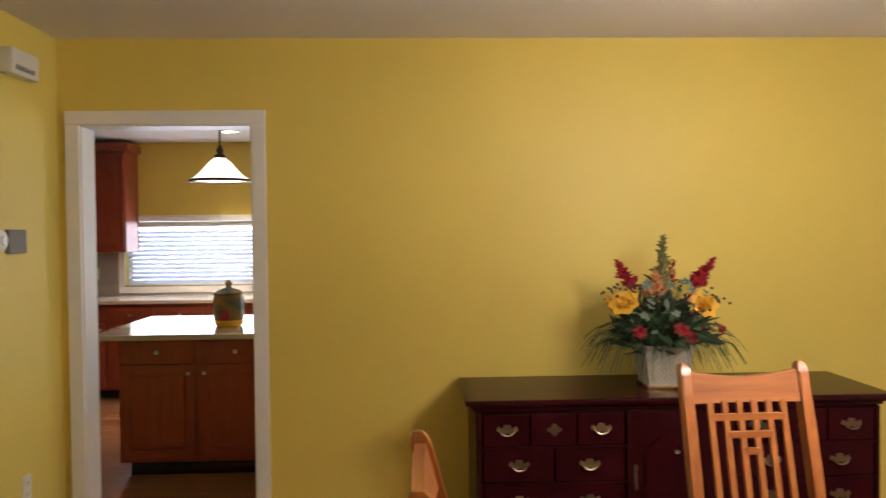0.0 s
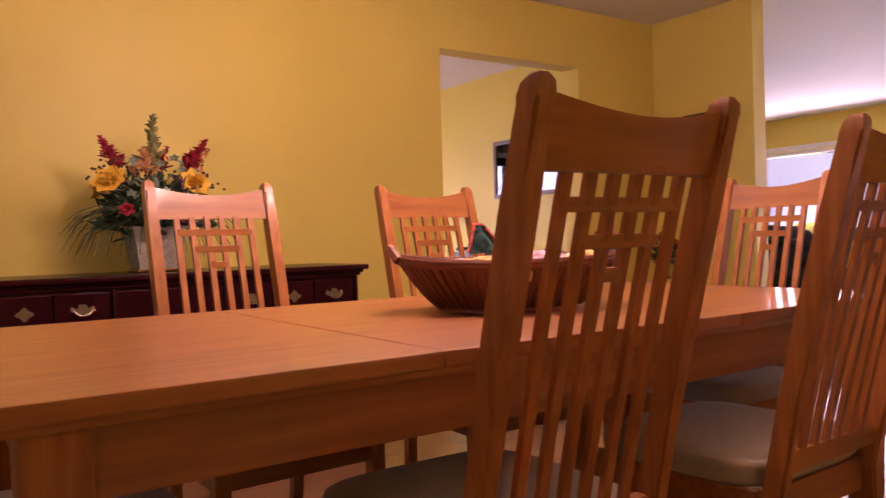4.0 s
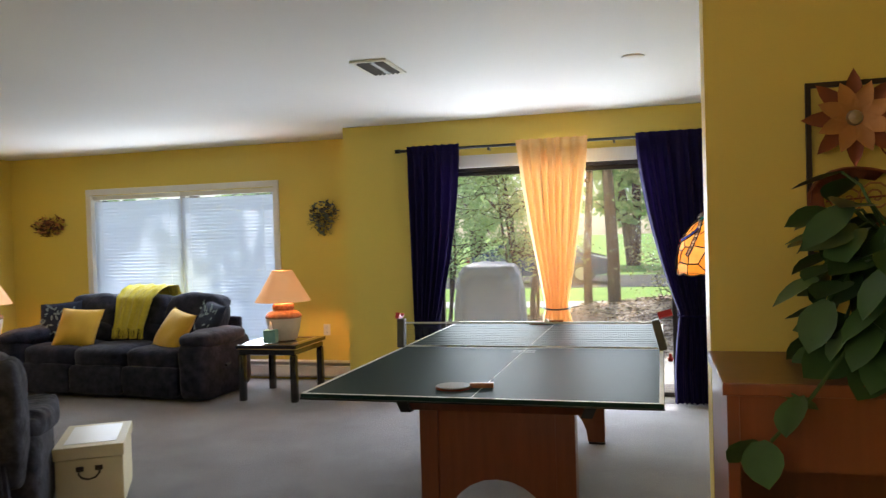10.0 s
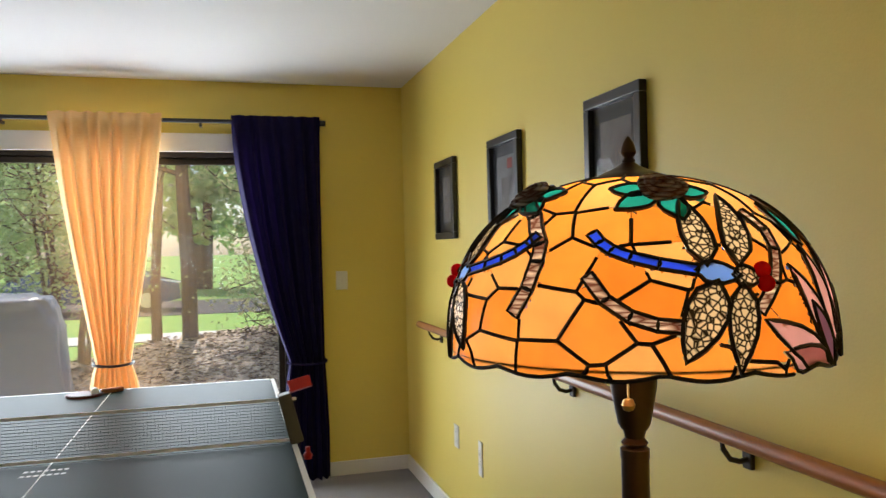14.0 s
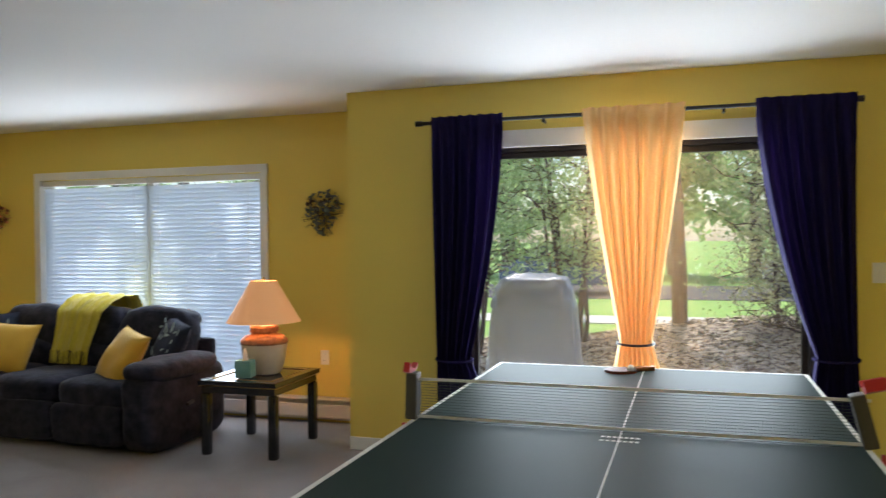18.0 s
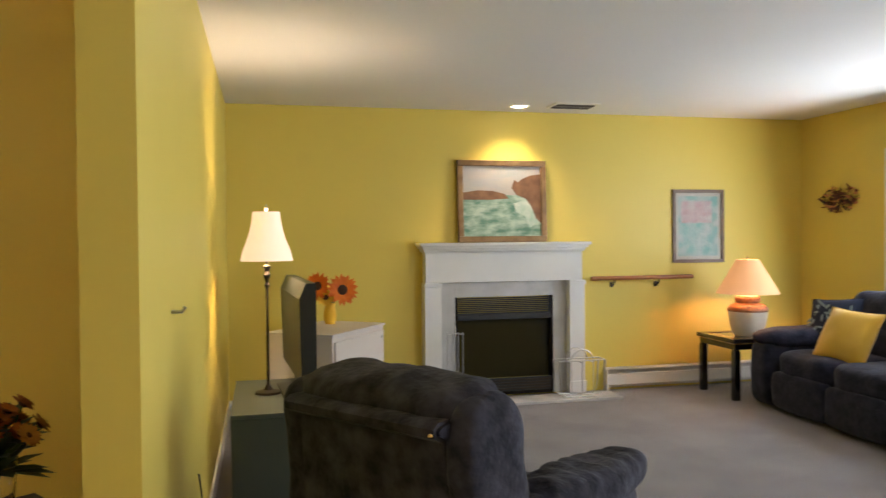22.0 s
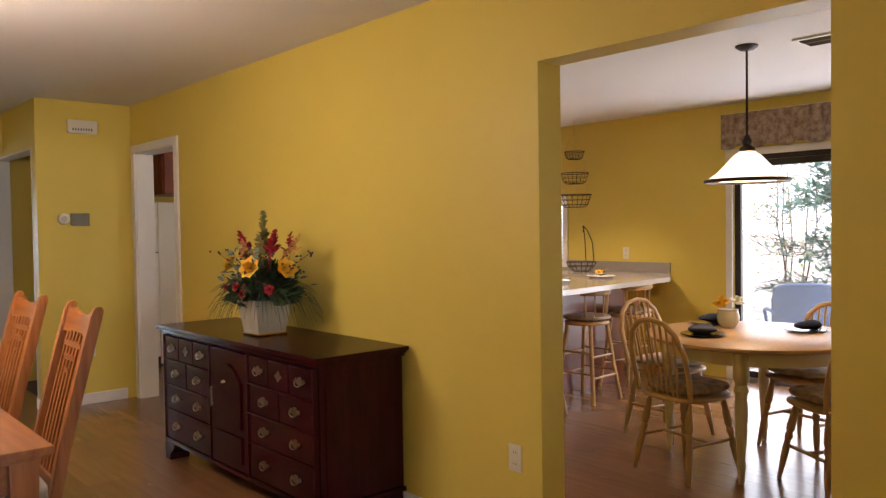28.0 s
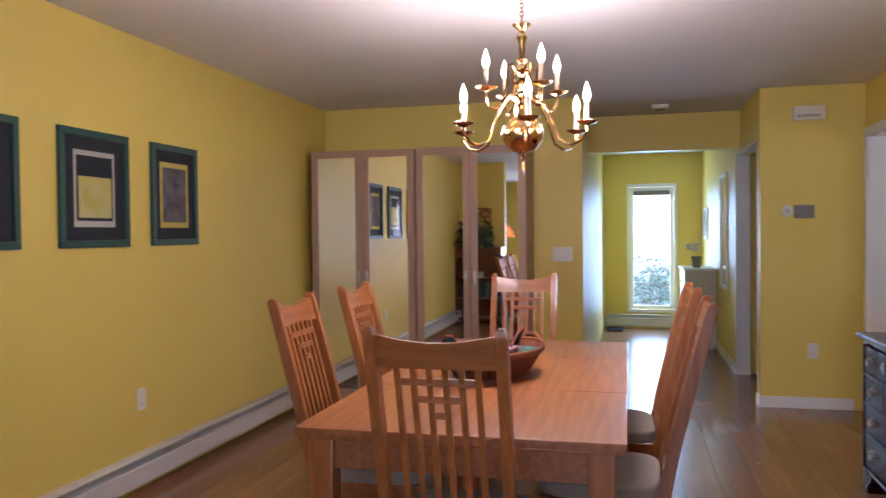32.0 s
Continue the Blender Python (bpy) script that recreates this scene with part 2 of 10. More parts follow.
M_FLOOR = material("laminate_plank", (0.31, 0.150, 0.068), 0.20, second=(0.215, 0.092, 0.038), scale=2.4, mix=0.7, stretch=(0.7, 9, 1), coat=0.25, per_piece=0.10, bump=0.02, bump_scale=30, rough2=0.30)
M_SUBFLOOR = material("floor_joint", (0.10, 0.05, 0.025), 0.6)
M_OAK = material("oak", (0.43, 0.155, 0.038), 0.36, second=(0.24, 0.072, 0.017), scale=7, mix=0.5, stretch=(9, 9, 0.5), coat=0.22, bump=0.06, bump_scale=60, detail=8)
M_OAKX = material("oak_lengthwise", (0.40, 0.145, 0.036), 0.42, second=(0.23, 0.070, 0.016), scale=5, mix=0.5, stretch=(0.55, 9, 9), coat=0.32, bump=0.04, bump_scale=60, detail=8)
M_CHERRY = material("dark_cherry", (0.040, 0.0044, 0.0064), 0.24, second=(0.020, 0.0024, 0.0040), scale=5, mix=0.6, stretch=(1, 6, 0.8), coat=0.03, detail=5)
M_BRASS = material("brass", (0.50, 0.31, 0.12), 0.16, 1.0, second=(0.36, 0.21, 0.075), scale=9, mix=0.6)
M_ANTIQUE = material("pale_brass", (0.40, 0.32, 0.21), 0.34, 1.0)
M_BLACK = material("black_paint", (0.012, 0.011, 0.011), 0.35)
M_IRON = material("dark_iron", (0.028, 0.022, 0.018), 0.5, 0.6, second=(0.05, 0.035, 0.022), scale=20, mix=0.6)
M_GLASS = material("clear_glass", (1, 1, 1), 0.0, trans=1.0, ior=1.45)
M_MIRROR = material("mirror", (0.86, 0.88, 0.87), 0.015, 1.0)


def dull(mat, level):
    """Sets how strongly a surface mirrors."""
    mat.node_tree.nodes["Principled BSDF"].inputs["Specular IOR Level"].default_value = level


dull(M_CHERRY, 0.2)

# ---- structure ----
H = 2.44
XS0, XS1 = 4.61, 4.735          # wall between dining and living room
YK0, YK1 = 3.60, 3.74          # wall between dining room and kitchen
YN = 7.70                      # kitchen north wall
YF = 7.26                      # fireplace wall
XW, XB = 9.97, 9.29            # window wall, patio door wall
YSD, YSL = -0.68, -0.78        # south walls
XA = -1.77                     # alarm panel wall
XWD = -1.78                    # west dining wall


def wall(name, rows, label, mat=None):
    return solo(name, boxes(rows), mat or M_WALL, label, "wall", "structure", smooth=0)


# dining room
wall("wall_kitchen_side", [(XA - 0.12, YK0, 0, -1.66, YK1, H), (-0.86, YK0, 0, 2.72, YK1, H), (3.85, YK0, 0, XS0, YK1, H),
                           (-1.66, YK0, 2.04, -0.86, YK1, H), (2.72, YK0, 2.05, 3.85, YK1, H)], "yellow painted wall with two openings to the kitchen")
wall("wall_hall_stub", [(XA - 0.12, 2.87, 0, XA, YK0, H)], "narrow yellow wall with thermostat beside kitchen doorway")
wall("wall_living_divide", [(XS0, 2.80, 0, XS1, YN + 0.12, H), (XS0, YSD - 0.14, 0, XS1, 0.04, H)], "yellow dividing wall with a wide opening to the living room")
wall("wall_dining_south", [(-1.9, YSD - 0.14, 0, XS0, YSD, H)], "plain yellow wall with framed pictures")
wall("wall_dining_west", [(XWD - 0.12, YSD, 0, XWD, 1.53, H)], "yellow wall behind the mirrored wardrobes")
# hall
wall("wall_hall_north", [(-1.92, 2.87, 2.06, XA - 0.12, 2.99, H), (-3.15, 2.87, 2.06, -1.92, 2.99, H), (-6.6, 2.87, 0, -3.15, 2.99, H)], "yellow hall wall with a closet opening")
wall("wall_hall_south", [(-6.6, 1.41, 0, -3.3, 1.53, H), (-3.3, 1.41, 0, XWD - 0.12, 1.53, H)], "yellow hall wall")
wall("wall_hall_end", [(-6.72, 1.2, 0, -6.6, 1.90, H), (-6.72, 2.50, 0, -6.6, 3.0, H), (-6.72, 1.90, 0, -6.6, 2.50, 0.26), (-6.72, 1.90, 1.98, -6.6, 2.50, H)], "yellow end wall of the hall with a tall window")
wall("wall_hall_header", [(-2.97, 1.53, 2.10, -2.85, 2.87, H - 0.004)], "yellow header above the hall")
wall("wall_closet", [(-3.3, 3.5, 0, -1.9, 3.6, H), (-3.3, 2.99, 0, -3.2, 3.5, H)], "yellow inside of the hall closet")
# kitchen and breakfast room
wall("wall_kitchen_north", [(-5.2, YN, 0, -3.0, YN + 0.14, H), (-3.0, YN, 0, -0.50, YN + 0.14, 1.00), (-3.0, YN, 1.66, -0.50, YN + 0.14, H), (-0.50, YN, 0, 1.40, YN + 0.14, H),
                            (1.40, YN, 1.98, 3.70, YN + 0.14, H), (3.70, YN, 0, XS0, YN + 0.14, H)], "yellow kitchen wall with window and sliding door")
wall("wall_kitchen_west", [(-5.2, YK0 + 0.14, 0, -5.08, YN, H), (-5.2, YK0, 0, XA - 0.12, YK1, H)], "yellow kitchen side wall")
# living room
wall("wall_fireplace", [(XS1, YF, 0, 10.11, YF + 0.14, H)], "yellow wall behind the fireplace")
wall("wall_window", [(XW, 2.87, 0, XW + 0.14, 3.94, H), (XW, 6.18, 0, XW + 0.14, YF, H), (XW, 3.94, 0, XW + 0.14, 6.18, 0.30), (XW, 3.94, 2.00, XW + 0.14, 6.18, H)], "yellow wall with a wide window")
wall("wall_patio", [(XB, 2.04, 0, XB + 0.16, 2.87, H), (XB, YSL, 0, XB + 0.16, -0.06, H), (XB, -0.06, 2.02, XB + 0.16, 2.04, H), (XB + 0.16, 2.73, 0, XW + 0.14, 2.87, H)], "yellow wall with a sliding patio door")
wall("wall_living_south", [(XS1, YSL - 0.14, 0, XB + 0.16, YSL, H)], "yellow wall with handrail and framed photographs")

# floors and ceilings
solo("floor_slab", boxes([(-6.9, -0.95, -0.12, 4.65, YN + 0.1, -0.012)]), M_SUBFLOOR, "dark bed under the planks", "floor", "structure", smooth=0)
solo("floor_living", boxes([(4.65, -0.95, -0.12, 10.11, YF + 0.14, 0.0)]), M_CARPET, "grey wall-to-wall carpet", "floor", "structure", smooth=0)
solo("ceiling", boxes([(-6.72, -0.95, H, 10.11, YN + 0.14, H + 0.12)]), M_CEIL, "flat matt white ceiling", "ceiling", "structure", smooth=0)
solo("trim_threshold", box(4.615, 0.04, -0.01, 4.675, 2.80, 0.012, 0.005), M_OAKX, "wooden strip between planks and carpet", "threshold", "structure")


def base(name, rows, label="white painted baseboard"):
    bm = bmesh.new()
    for x0, y0, x1, y1 in rows:
        bm_box(bm, x0, y0, 0.0, x1, y1, 0.088, 0.004)
    return solo(name, bm, M_TRIM, label, "baseboard", "structure")


B = 0.014
base("baseboard_dining", [(-0.79, YK0 - B, 2.72, YK0), (3.85, YK0 - B, XS0, YK0), (XS0 - B, 2.80, XS0, YK0 - B), (XS0 - B, 2.80 - B, XS1 + B, 2.80),
                          (XS0 - B, 0.04, XS1 + B, 0.04 + B), (XS0 - B, YSD, XS0, 0.04), (XA, 2.87 - B, XA + B, 3.52), (XA - 0.12, 2.87 - B, XA, 2.87), (-6.6, 2.87 - B, -3.15, 2.87)])
base("baseboard_living", [(XS1, 2.80, XS1 + B, YF), (XS1 + B, YF - B, 6.2, YF), (XS1 + B, YSL, XB, YSL + B), (XB - B, YSL + B, XB, -0.13), (XB - B, 2.11, XB, 2.87), (XS1, YSL + B, XS1 + B, 0.04)])
base("baseboard_kitchen", [(3.05, YN - B, XS0, YN), (XS0 - B, YK1, XS0, YN - B), (2.71 - 0.6, YK1, 2.72, YK1 + B)])

# ---- dining room ----
M_SEAT = material("seat_cloth", (0.36, 0.31, 0.25), 0.85, second=(0.30, 0.255, 0.20), scale=30, mix=0.8, bump=0.3, bump_scale=400, sheen=0.3)
M_CANDLE = material("candle_sleeve", (0.42, 0.31, 0.22), 0.5)
M_BULB = material("lit_bulb", (1.0, 0.86, 0.66), 0.3, emit=6.0, emit_color=(1.0, 0.84, 0.64))
M_WICKER = material("wicker", (0.24, 0.070, 0.026), 0.5, second=(0.13, 0.032, 0.012), scale=24, mix=0.8, bump=0.4, bump_scale=90)


def arc(x0, x1, z0, sag, n=9):
    return [(x0 + (x1 - x0) * k / n, z0 - sag * math.sin(math.pi * k / n)) for k in range(n + 1)]


def dining_chair():
    c = thing("dining_chair", "oak dining chair with slatted back and pale upholstered seat", "chair", group="chairs round the dining table")
    lean = 0.165

    def back(z):
        """How far behind the seat the back stands at height z."""
        k = max(0.0, (z - 0.42) / 0.68)
        return 0.20 + lean * k ** 1.15

    w = 0.179
    for s in (-1, 1):
        bm = bmesh.new()
        rows = [(0.0, 0.245), (0.2, 0.205), (0.42, 0.20), (0.6, back(0.6)), (0.8, back(0.8)), (0.95, back(0.95)), (1.083, back(1.083)), (1.105, back(1.105)), (1.115, back(1.115))]
        rings = []
        for i, (z, y) in enumerate(rows):
            hw = 0.0155 if i < 7 else (0.013 if i == 7 else 0.007)
            hd = 0.021 if i < 7 else (0.017 if i == 7 else 0.009)
            rings.append([bm.verts.new((s * w + a * hw, y + b * hd, z)) for a, b in ((-1, -1), (1, -1), (1, 1), (-1, 1))])
        for a, b in zip(rings, rings[1:]):
            for k in range(4):
                bm.faces.new((a[k], a[(k + 1) % 4], b[(k + 1) % 4], b[k]))
        bm.faces.new(rings[0][::-1])
        bm.faces.new(rings[-1])
        bmesh.ops.bevel(bm, geom=[e for e in bm.edges if abs(e.verts[0].co.z - e.verts[1].co.z) > 0.03], offset=0.005, segments=2, affect="EDGES")
        part("back_post", bm, M_OAK, c)
    # crest rail with a hollow upper edge
    bm = bmesh.new()
    n = 14
    lo = []
    for k in range(n + 1):
        x = -w + 0.017 + (2 * w - 0.034) * k / n
        bow = 0.012 * math.sin(math.pi * k / n)
        zt = 1.094 - 0.020 * math.sin(math.pi * k / n)
        lo.append([bm.verts.new((x, back(1.003) - 0.011 + bow, 1.003)), bm.verts.new((x, back(1.003) + 0.011 + bow, 1.003)),
                   bm.verts.new((x, back(zt) + 0.011 + bow, zt)), bm.verts.new((x, back(zt) - 0.011 + bow, zt))])
    for a, b in zip(lo, lo[1:]):
        for k in range(4):
            bm.faces.new((a[k], a[(k + 1) % 4], b[(k + 1) % 4], b[k]))
    bm.faces.new(lo[0][::-1])
    bm.faces.new(lo[-1])
    part("crest_rail", bm, M_OAKX, c)
    xs = [-0.111, -0.0665, -0.022, 0.022, 0.0665, 0.111]
    for x in xs:
        bm = bmesh.new()
        rings = []
        for k in range(7):
            z = 0.50 + (1.010 - 0.50) * k / 6
            rings.append([bm.verts.new((x + a * 0.0085, back(z) + b * 0.006, z)) for a, b in ((-1, -1), (1, -1), (1, 1), (-1, 1))])
        for a, b in zip(rings, rings[1:]):
            for k in range(4):
                bm.faces.new((a[k], a[(k + 1) % 4], b[(k + 1) % 4], b[k]))
        part("slat", bm, M_OAK, c)
    for z, h in ((0.963, 0.111), (0.914, 0.0665), (0.868, 0.022)):
        y = back(z)
        part("cross_bar", box(-h, y - 0.0085, z - 0.010, h, y + 0.0055, z + 0.010, 0.002), M_OAKX, c)
    part("lower_rail", box(-w + 0.017, back(0.49) - 0.012, 0.468, w - 0.017, back(0.49) + 0.010, 0.508, 0.003), M_OAKX, c)
    part("seat", cushion(0.45, 0.43, 0.075, 5.0, 8, m=Matrix.Translation((0, -0.02, 0.462))), M_SEAT, c, "pale grey-beige upholstered seat")
    for y0, y1, x0, x1 in ((-0.205, -0.185, -0.19, 0.19), (0.175, 0.195, -0.19, 0.19), (-0.19, 0.18, -0.215, -0.195), (-0.19, 0.18, 0.195, 0.215)):
        part("apron", box(x0, y0, 0.365, x1, y1, 0.435, 0.003), M_OAKX, c)
    for s in (-1, 1):
        part("front_leg", prism([(s * 0.185, -0.185), (s * 0.185, -0.222), (s * 0.222, -0.222), (s * 0.222, -0.185)], "z", 0, 0.435, bevel=0.003), M_OAK, c)
    return c


chair = dining_chair()
chair.matrix_basis = pose(0.885, 1.81, 0, 0, 0, 2)
for x, y, a in ((1.63, 1.81, -2), (0.27, 1.28, 90), (2.215, 1.40, -90), (0.920, 0.935, 180), (1.62, 0.925, 181)):
    copy_thing(chair, pose(x, y, 0, 0, 0, a))

# dining table
table = thing("dining_table", "long oak dining table with a plank top", "table")
TX0, TX1, TY0, TY1 = 0.19, 2.28, 0.86, 1.89
for k, (a, b) in enumerate(((TX0, 0.80), (0.80, 1.56), (1.56, TX1))):
    part("tabletop", box(a + 0.0008, TY0, 0.725, b - 0.0008, TY1, 0.752, 0.004), M_OAKX, table)
part("edge_moulding", boxes([(TX0 + 0.012, TY0 + 0.012, 0.712, TX1 - 0.012, TY1 - 0.012, 0.7245)], 0.003), M_OAKX, table)
for r in ((TX0 + 0.07, TY0 + 0.06, 0.61, TX1 - 0.07, TY0 + 0.085, 0.712), (TX0 + 0.07, TY1 - 0.085, 0.61, TX1 - 0.07, TY1 - 0.06, 0.712),
          (TX0 + 0.06, TY0 + 0.09, 0.61, TX0 + 0.085, TY1 - 0.09, 0.712), (TX1 - 0.085, TY0 + 0.09, 0.61, TX1 - 0.06, TY1 - 0.09, 0.712)):
    part("apron", box(*r, 0.003), M_OAKX if r[2] else M_OAK, table)
for x in (TX0 + 0.075, TX1 - 0.075):
    for y in (TY0 + 0.075, TY1 - 0.075):
        bm = bmesh.new()
        vs = bm_box(bm, x - 0.042, y - 0.042, 0, x + 0.042, y + 0.042, 0.7115, 0.006)
        for v in vs:
            k = 1 - 0.32 * max(0.0, (0.60 - v.co.z) / 0.60)
            v.co.x, v.co.y = x + (v.co.x - x) * k, y + (v.co.y - y) * k
        part("leg", bm, M_OAK, table)

# bread basket of rolled napkins
basket = thing("wicker_basket", "red-brown oval wicker basket filled with folded napkins", "basket", (1.32, 1.33, 0.752), -29)


def basket_shell(u, v):
    a = 2 * math.pi * u
    k = 0.62 + 0.38 * v ** 0.8
    rx, ry = 0.265 * k, 0.175 * k
    z = 0.004 + 0.105 * v + 0.018 * v * abs(math.cos(a)) ** 3
    rib = 1 + 0.025 * math.sin(a * 44) * (0.4 + 0.6 * math.sin(v * 22) ** 2)
    return Vector((rx * rib * math.cos(a), ry * rib * math.sin(a), z))


bm = grid_mesh(basket_shell, 132, 12, wrap=True)
part("woven_side", bm, M_WICKER, basket)
bm = bmesh.new()
for k in range(56):
    a = 2 * math.pi * k / 56
    pts = []
    for j in range(6):
        v = j / 5
        s = 0.63 + 0.385 * v ** 0.8
        pts.append((0.265 * s * math.cos(a), 0.175 * s * math.sin(a), 0.006 + 0.105 * v + 0.018 * v * abs(math.cos(a)) ** 3))
    tube(pts, 0.0055, 5, bm)
part("ribs", bm, M_WICKER, basket)
part("bottom", lathe([(0.10, 0.002), (0.17, 0.004), (0.17, 0.010), (0.0, 0.011)], 24), M_WICKER, basket)
for j, zz in enumerate((0.0, 0.010)):
    part("rim", tube([(0.272 * math.cos(a), 0.18 * math.sin(a), 0.106 + zz + 0.018 * abs(math.cos(a)) ** 3) for a in [2 * math.pi * k / 48 for k in range(48)]], 0.009, 6, closed=True), M_WICKER, basket)
for s in (-1, 1):
    part("handle", tube([(s * (0.268 + 0.018 * math.sin(math.pi * k / 8)), -0.06 + 0.12 * k / 8, 0.125 + 0.028 * math.sin(math.pi * k / 8)) for k in range(9)], 0.011, 6), M_WICKER, basket)
CLOTHS = {"green": (0.025, 0.075, 0.065), "white": (0.40, 0.33, 0.34), "yellow": (0.36, 0.20, 0.06), "red": (0.22, 0.028, 0.02), "blue": (0.05, 0.07, 0.13)}
BASKET = pose(1.32, 1.33, 0.752, 0, 0, -29)
NAPKINS = {}
for col, c_ in CLOTHS.items():
    NAPKINS[col] = material("napkin_" + col, c_, 0.95, second=tuple(min(1, c * 2.2 + 0.03) for c in c_) if col != "white" else (0.26, 0.10, 0.14), scale=46, mix=0.22, bump=0.4, bump_scale=150)
for k, (x, y, z, a, col, sx, sy, sz, txt) in enumerate((
        (0.03, 0.01, 0.128, 4, "white", 0.33, 0.16, 0.055, "folded white and rose flowered"), (-0.06, -0.085, 0.118, -32, "yellow", 0.20, 0.085, 0.07, "rolled plain yellow"),
        (-0.14, 0.06, 0.122, 12, "green", 0.17, 0.10, 0.05, "folded dark green"), (0.10, -0.105, 0.112, 5, "red", 0.17, 0.05, 0.045, "rolled maroon"),
        (0.15, 0.085, 0.12, 24, "red", 0.15, 0.07, 0.05, "folded rust red"), (0.17, -0.045, 0.13, 60, "yellow", 0.11, 0.06, 0.05, "small rolled yellow"))):
    ob = solo("napkin", cushion(sx, sy, sz * 0.72, 3.4, 18, 0.030, k), NAPKINS[col], txt + " cloth napkin in the wicker basket", "napkin", group="napkins in the basket")
    ob.matrix_basis = BASKET @ pose(x, y, z - 0.022, 4 - 3 * k, 0, a)
for k, (x, y, z, a) in enumerate(((-0.04, 0.085, 0.135, 20), (0.21, -0.05, 0.125, -55))):
    # a folded corner that stands up, with a scalloped red edge
    bm = grid_mesh(lambda u, v: Vector(((u - 0.5) * 0.10 * (1 - 0.75 * v), 0.012 * math.sin(u * 7 + v * 3) + 0.02 * v * v, 0.075 * v)), 10, 8)
    bmesh.ops.solidify(bm, geom=bm.faces[:], thickness=0.007)
    t = thing("napkin", "dark green cloth napkin corner with scalloped red edge", "napkin", group="napkins in the basket")
    t.matrix_basis = BASKET @ pose(x, y, z, -12, 0, a)
    part("cloth", bm, NAPKINS["green"], t, smooth=60)
    part("edging", tube([((u - 0.5) * 0.10 * (1 - 0.75 * v), 0.004 + 0.02 * v * v, 0.075 * v + 0.003) for u, v in [(0, j / 6) for j in range(7)] + [(1, 1 - j / 6) for j in range(7)]], 0.0045, 5), NAPKINS["red"], t, "red scalloped edging")

# sideboard
side = thing("sideboard", "dark cherry sideboard with brass drawer pulls", "sideboard", (0.10, 3.05, 0))
SW, SD, ST = 1.80, 0.53, 0.82
part("body", box(0.045, 0.045, 0.13, SW - 0.045, SD - 0.01, ST - 0.05, 0.004), M_CHERRY, side)
bm = boxes([(0, 0, ST - 0.024, SW, SD, ST), (0.018, 0.018, ST - 0.037, SW - 0.018, SD, ST - 0.0242)], 0.006)
part("top", bm, M_CHERRY, side, "polished dark top")
part("cornice", boxes([(0.030, 0.030, ST - 0.052, SW - 0.030, SD - 0.004, ST - 0.0372)], 0.005), M_CHERRY, side)
part("plinth", boxes([(0.028, 0.028, 0.105, SW - 0.028, SD - 0.006, 0.1295)], 0.006), M_CHERRY, side)
for x in (0.028, SW - 0.028 - 0.14):
    for y in (0.028, SD - 0.15):
        s = 1 if x < 1 else -1
        x0 = x if s > 0 else x + 0.14
        out = [(x0, 0.0), (x0 + s * 0.075, 0.0), (x0 + s * 0.07, 0.035), (x0 + s * 0.095, 0.06), (x0 + s * 0.135, 0.08), (x0 + s * 0.14, 0.1045), (x0, 0.1045), (x0 - s * 0.004, 0.06), (x0 + s * 0.008, 0.03)]
        part("bracket_foot", prism(out, "y", y, y + 0.12, bevel=0.002), M_CHERRY, side)


def drawer(x0, x1, z0, z1, pulls):
    d = part("drawer_front", box(x0, 0.024, z0, x1, 0.0445, z1, 0.005), M_CHERRY, side)
    for kind, px in pulls:
        zc = (z0 + z1) / 2
        if kind == "bail":
            bm = prism([(px - 0.045, zc), (px - 0.038, zc + 0.018), (px - 0.02, zc + 0.008), (px - 0.012, zc + 0.024), (px + 0.012, zc + 0.024), (px + 0.02, zc + 0.008), (px + 0.038, zc + 0.018), (px + 0.045, zc),
                        (px + 0.03, zc - 0.006), (px + 0.012, zc - 0.016), (px, zc - 0.010), (px - 0.012, zc - 0.016), (px - 0.03, zc - 0.006)], "y", 0.0205, 0.0238)
            tube([(px + 0.031 * math.cos(math.pi + math.pi * k / 8), 0.012 - 0.006 * math.sin(math.pi * k / 8), zc + 0.004 - 0.022 * math.sin(math.pi * k / 8)) for k in range(9)], 0.0033, 6, bm)
            tube([(px - 0.031, 0.024, zc + 0.005), (px - 0.031, 0.010, zc + 0.005)], 0.004, 6, bm)
            tube([(px + 0.031, 0.024, zc + 0.005), (px + 0.031, 0.010, zc + 0.005)], 0.004, 6, bm)
            part("drawer_pull", bm, M_ANTIQUE, d, "pale brass bail pull")
        else:
            part("escutcheon", prism([(px + 0.026 * (1 + 0.25 * math.cos(4 * a)) * math.cos(a), zc + 0.022 * (1 + 0.25 * math.cos(4 * a)) * math.sin(a)) for a in [2 * math.pi * k / 16 for k in range(16)]], "y", 0.0205, 0.0238), M_ANTIQUE, d, "brass keyhole plate")


for a, b in ((0.075, 0.665), (1.135, 1.725)):
    w3 = (b - a) / 3
    top = ST - 0.062
    drawer(a, a + w3 - 0.006, top - 0.135, top, [("bail", a + w3 / 2)])
    drawer(a + w3, a + 2 * w3 - 0.006, top - 0.135, top, [("key", a + 1.5 * w3)])
    drawer(a + 2 * w3, b, top - 0.135, top, [("bail", a + 2.5 * w3)])
    m2 = (a + b) / 2
    drawer(a, m2 - 0.004, top - 0.285, top - 0.145, [("bail", a + (b - a) * 0.25)])
    drawer(m2 + 0.004, b, top - 0.285, top - 0.145, [("bail", a + (b - a) * 0.75)])
    drawer(a, b, top - 0.435, top - 0.295, [("bail", a + (b - a) * 0.25), ("bail", a + (b - a) * 0.75)])
    drawer(a, b, top - 0.615, top - 0.445, [("bail", a + (b - a) * 0.25), ("bail", a + (b - a) * 0.75)])
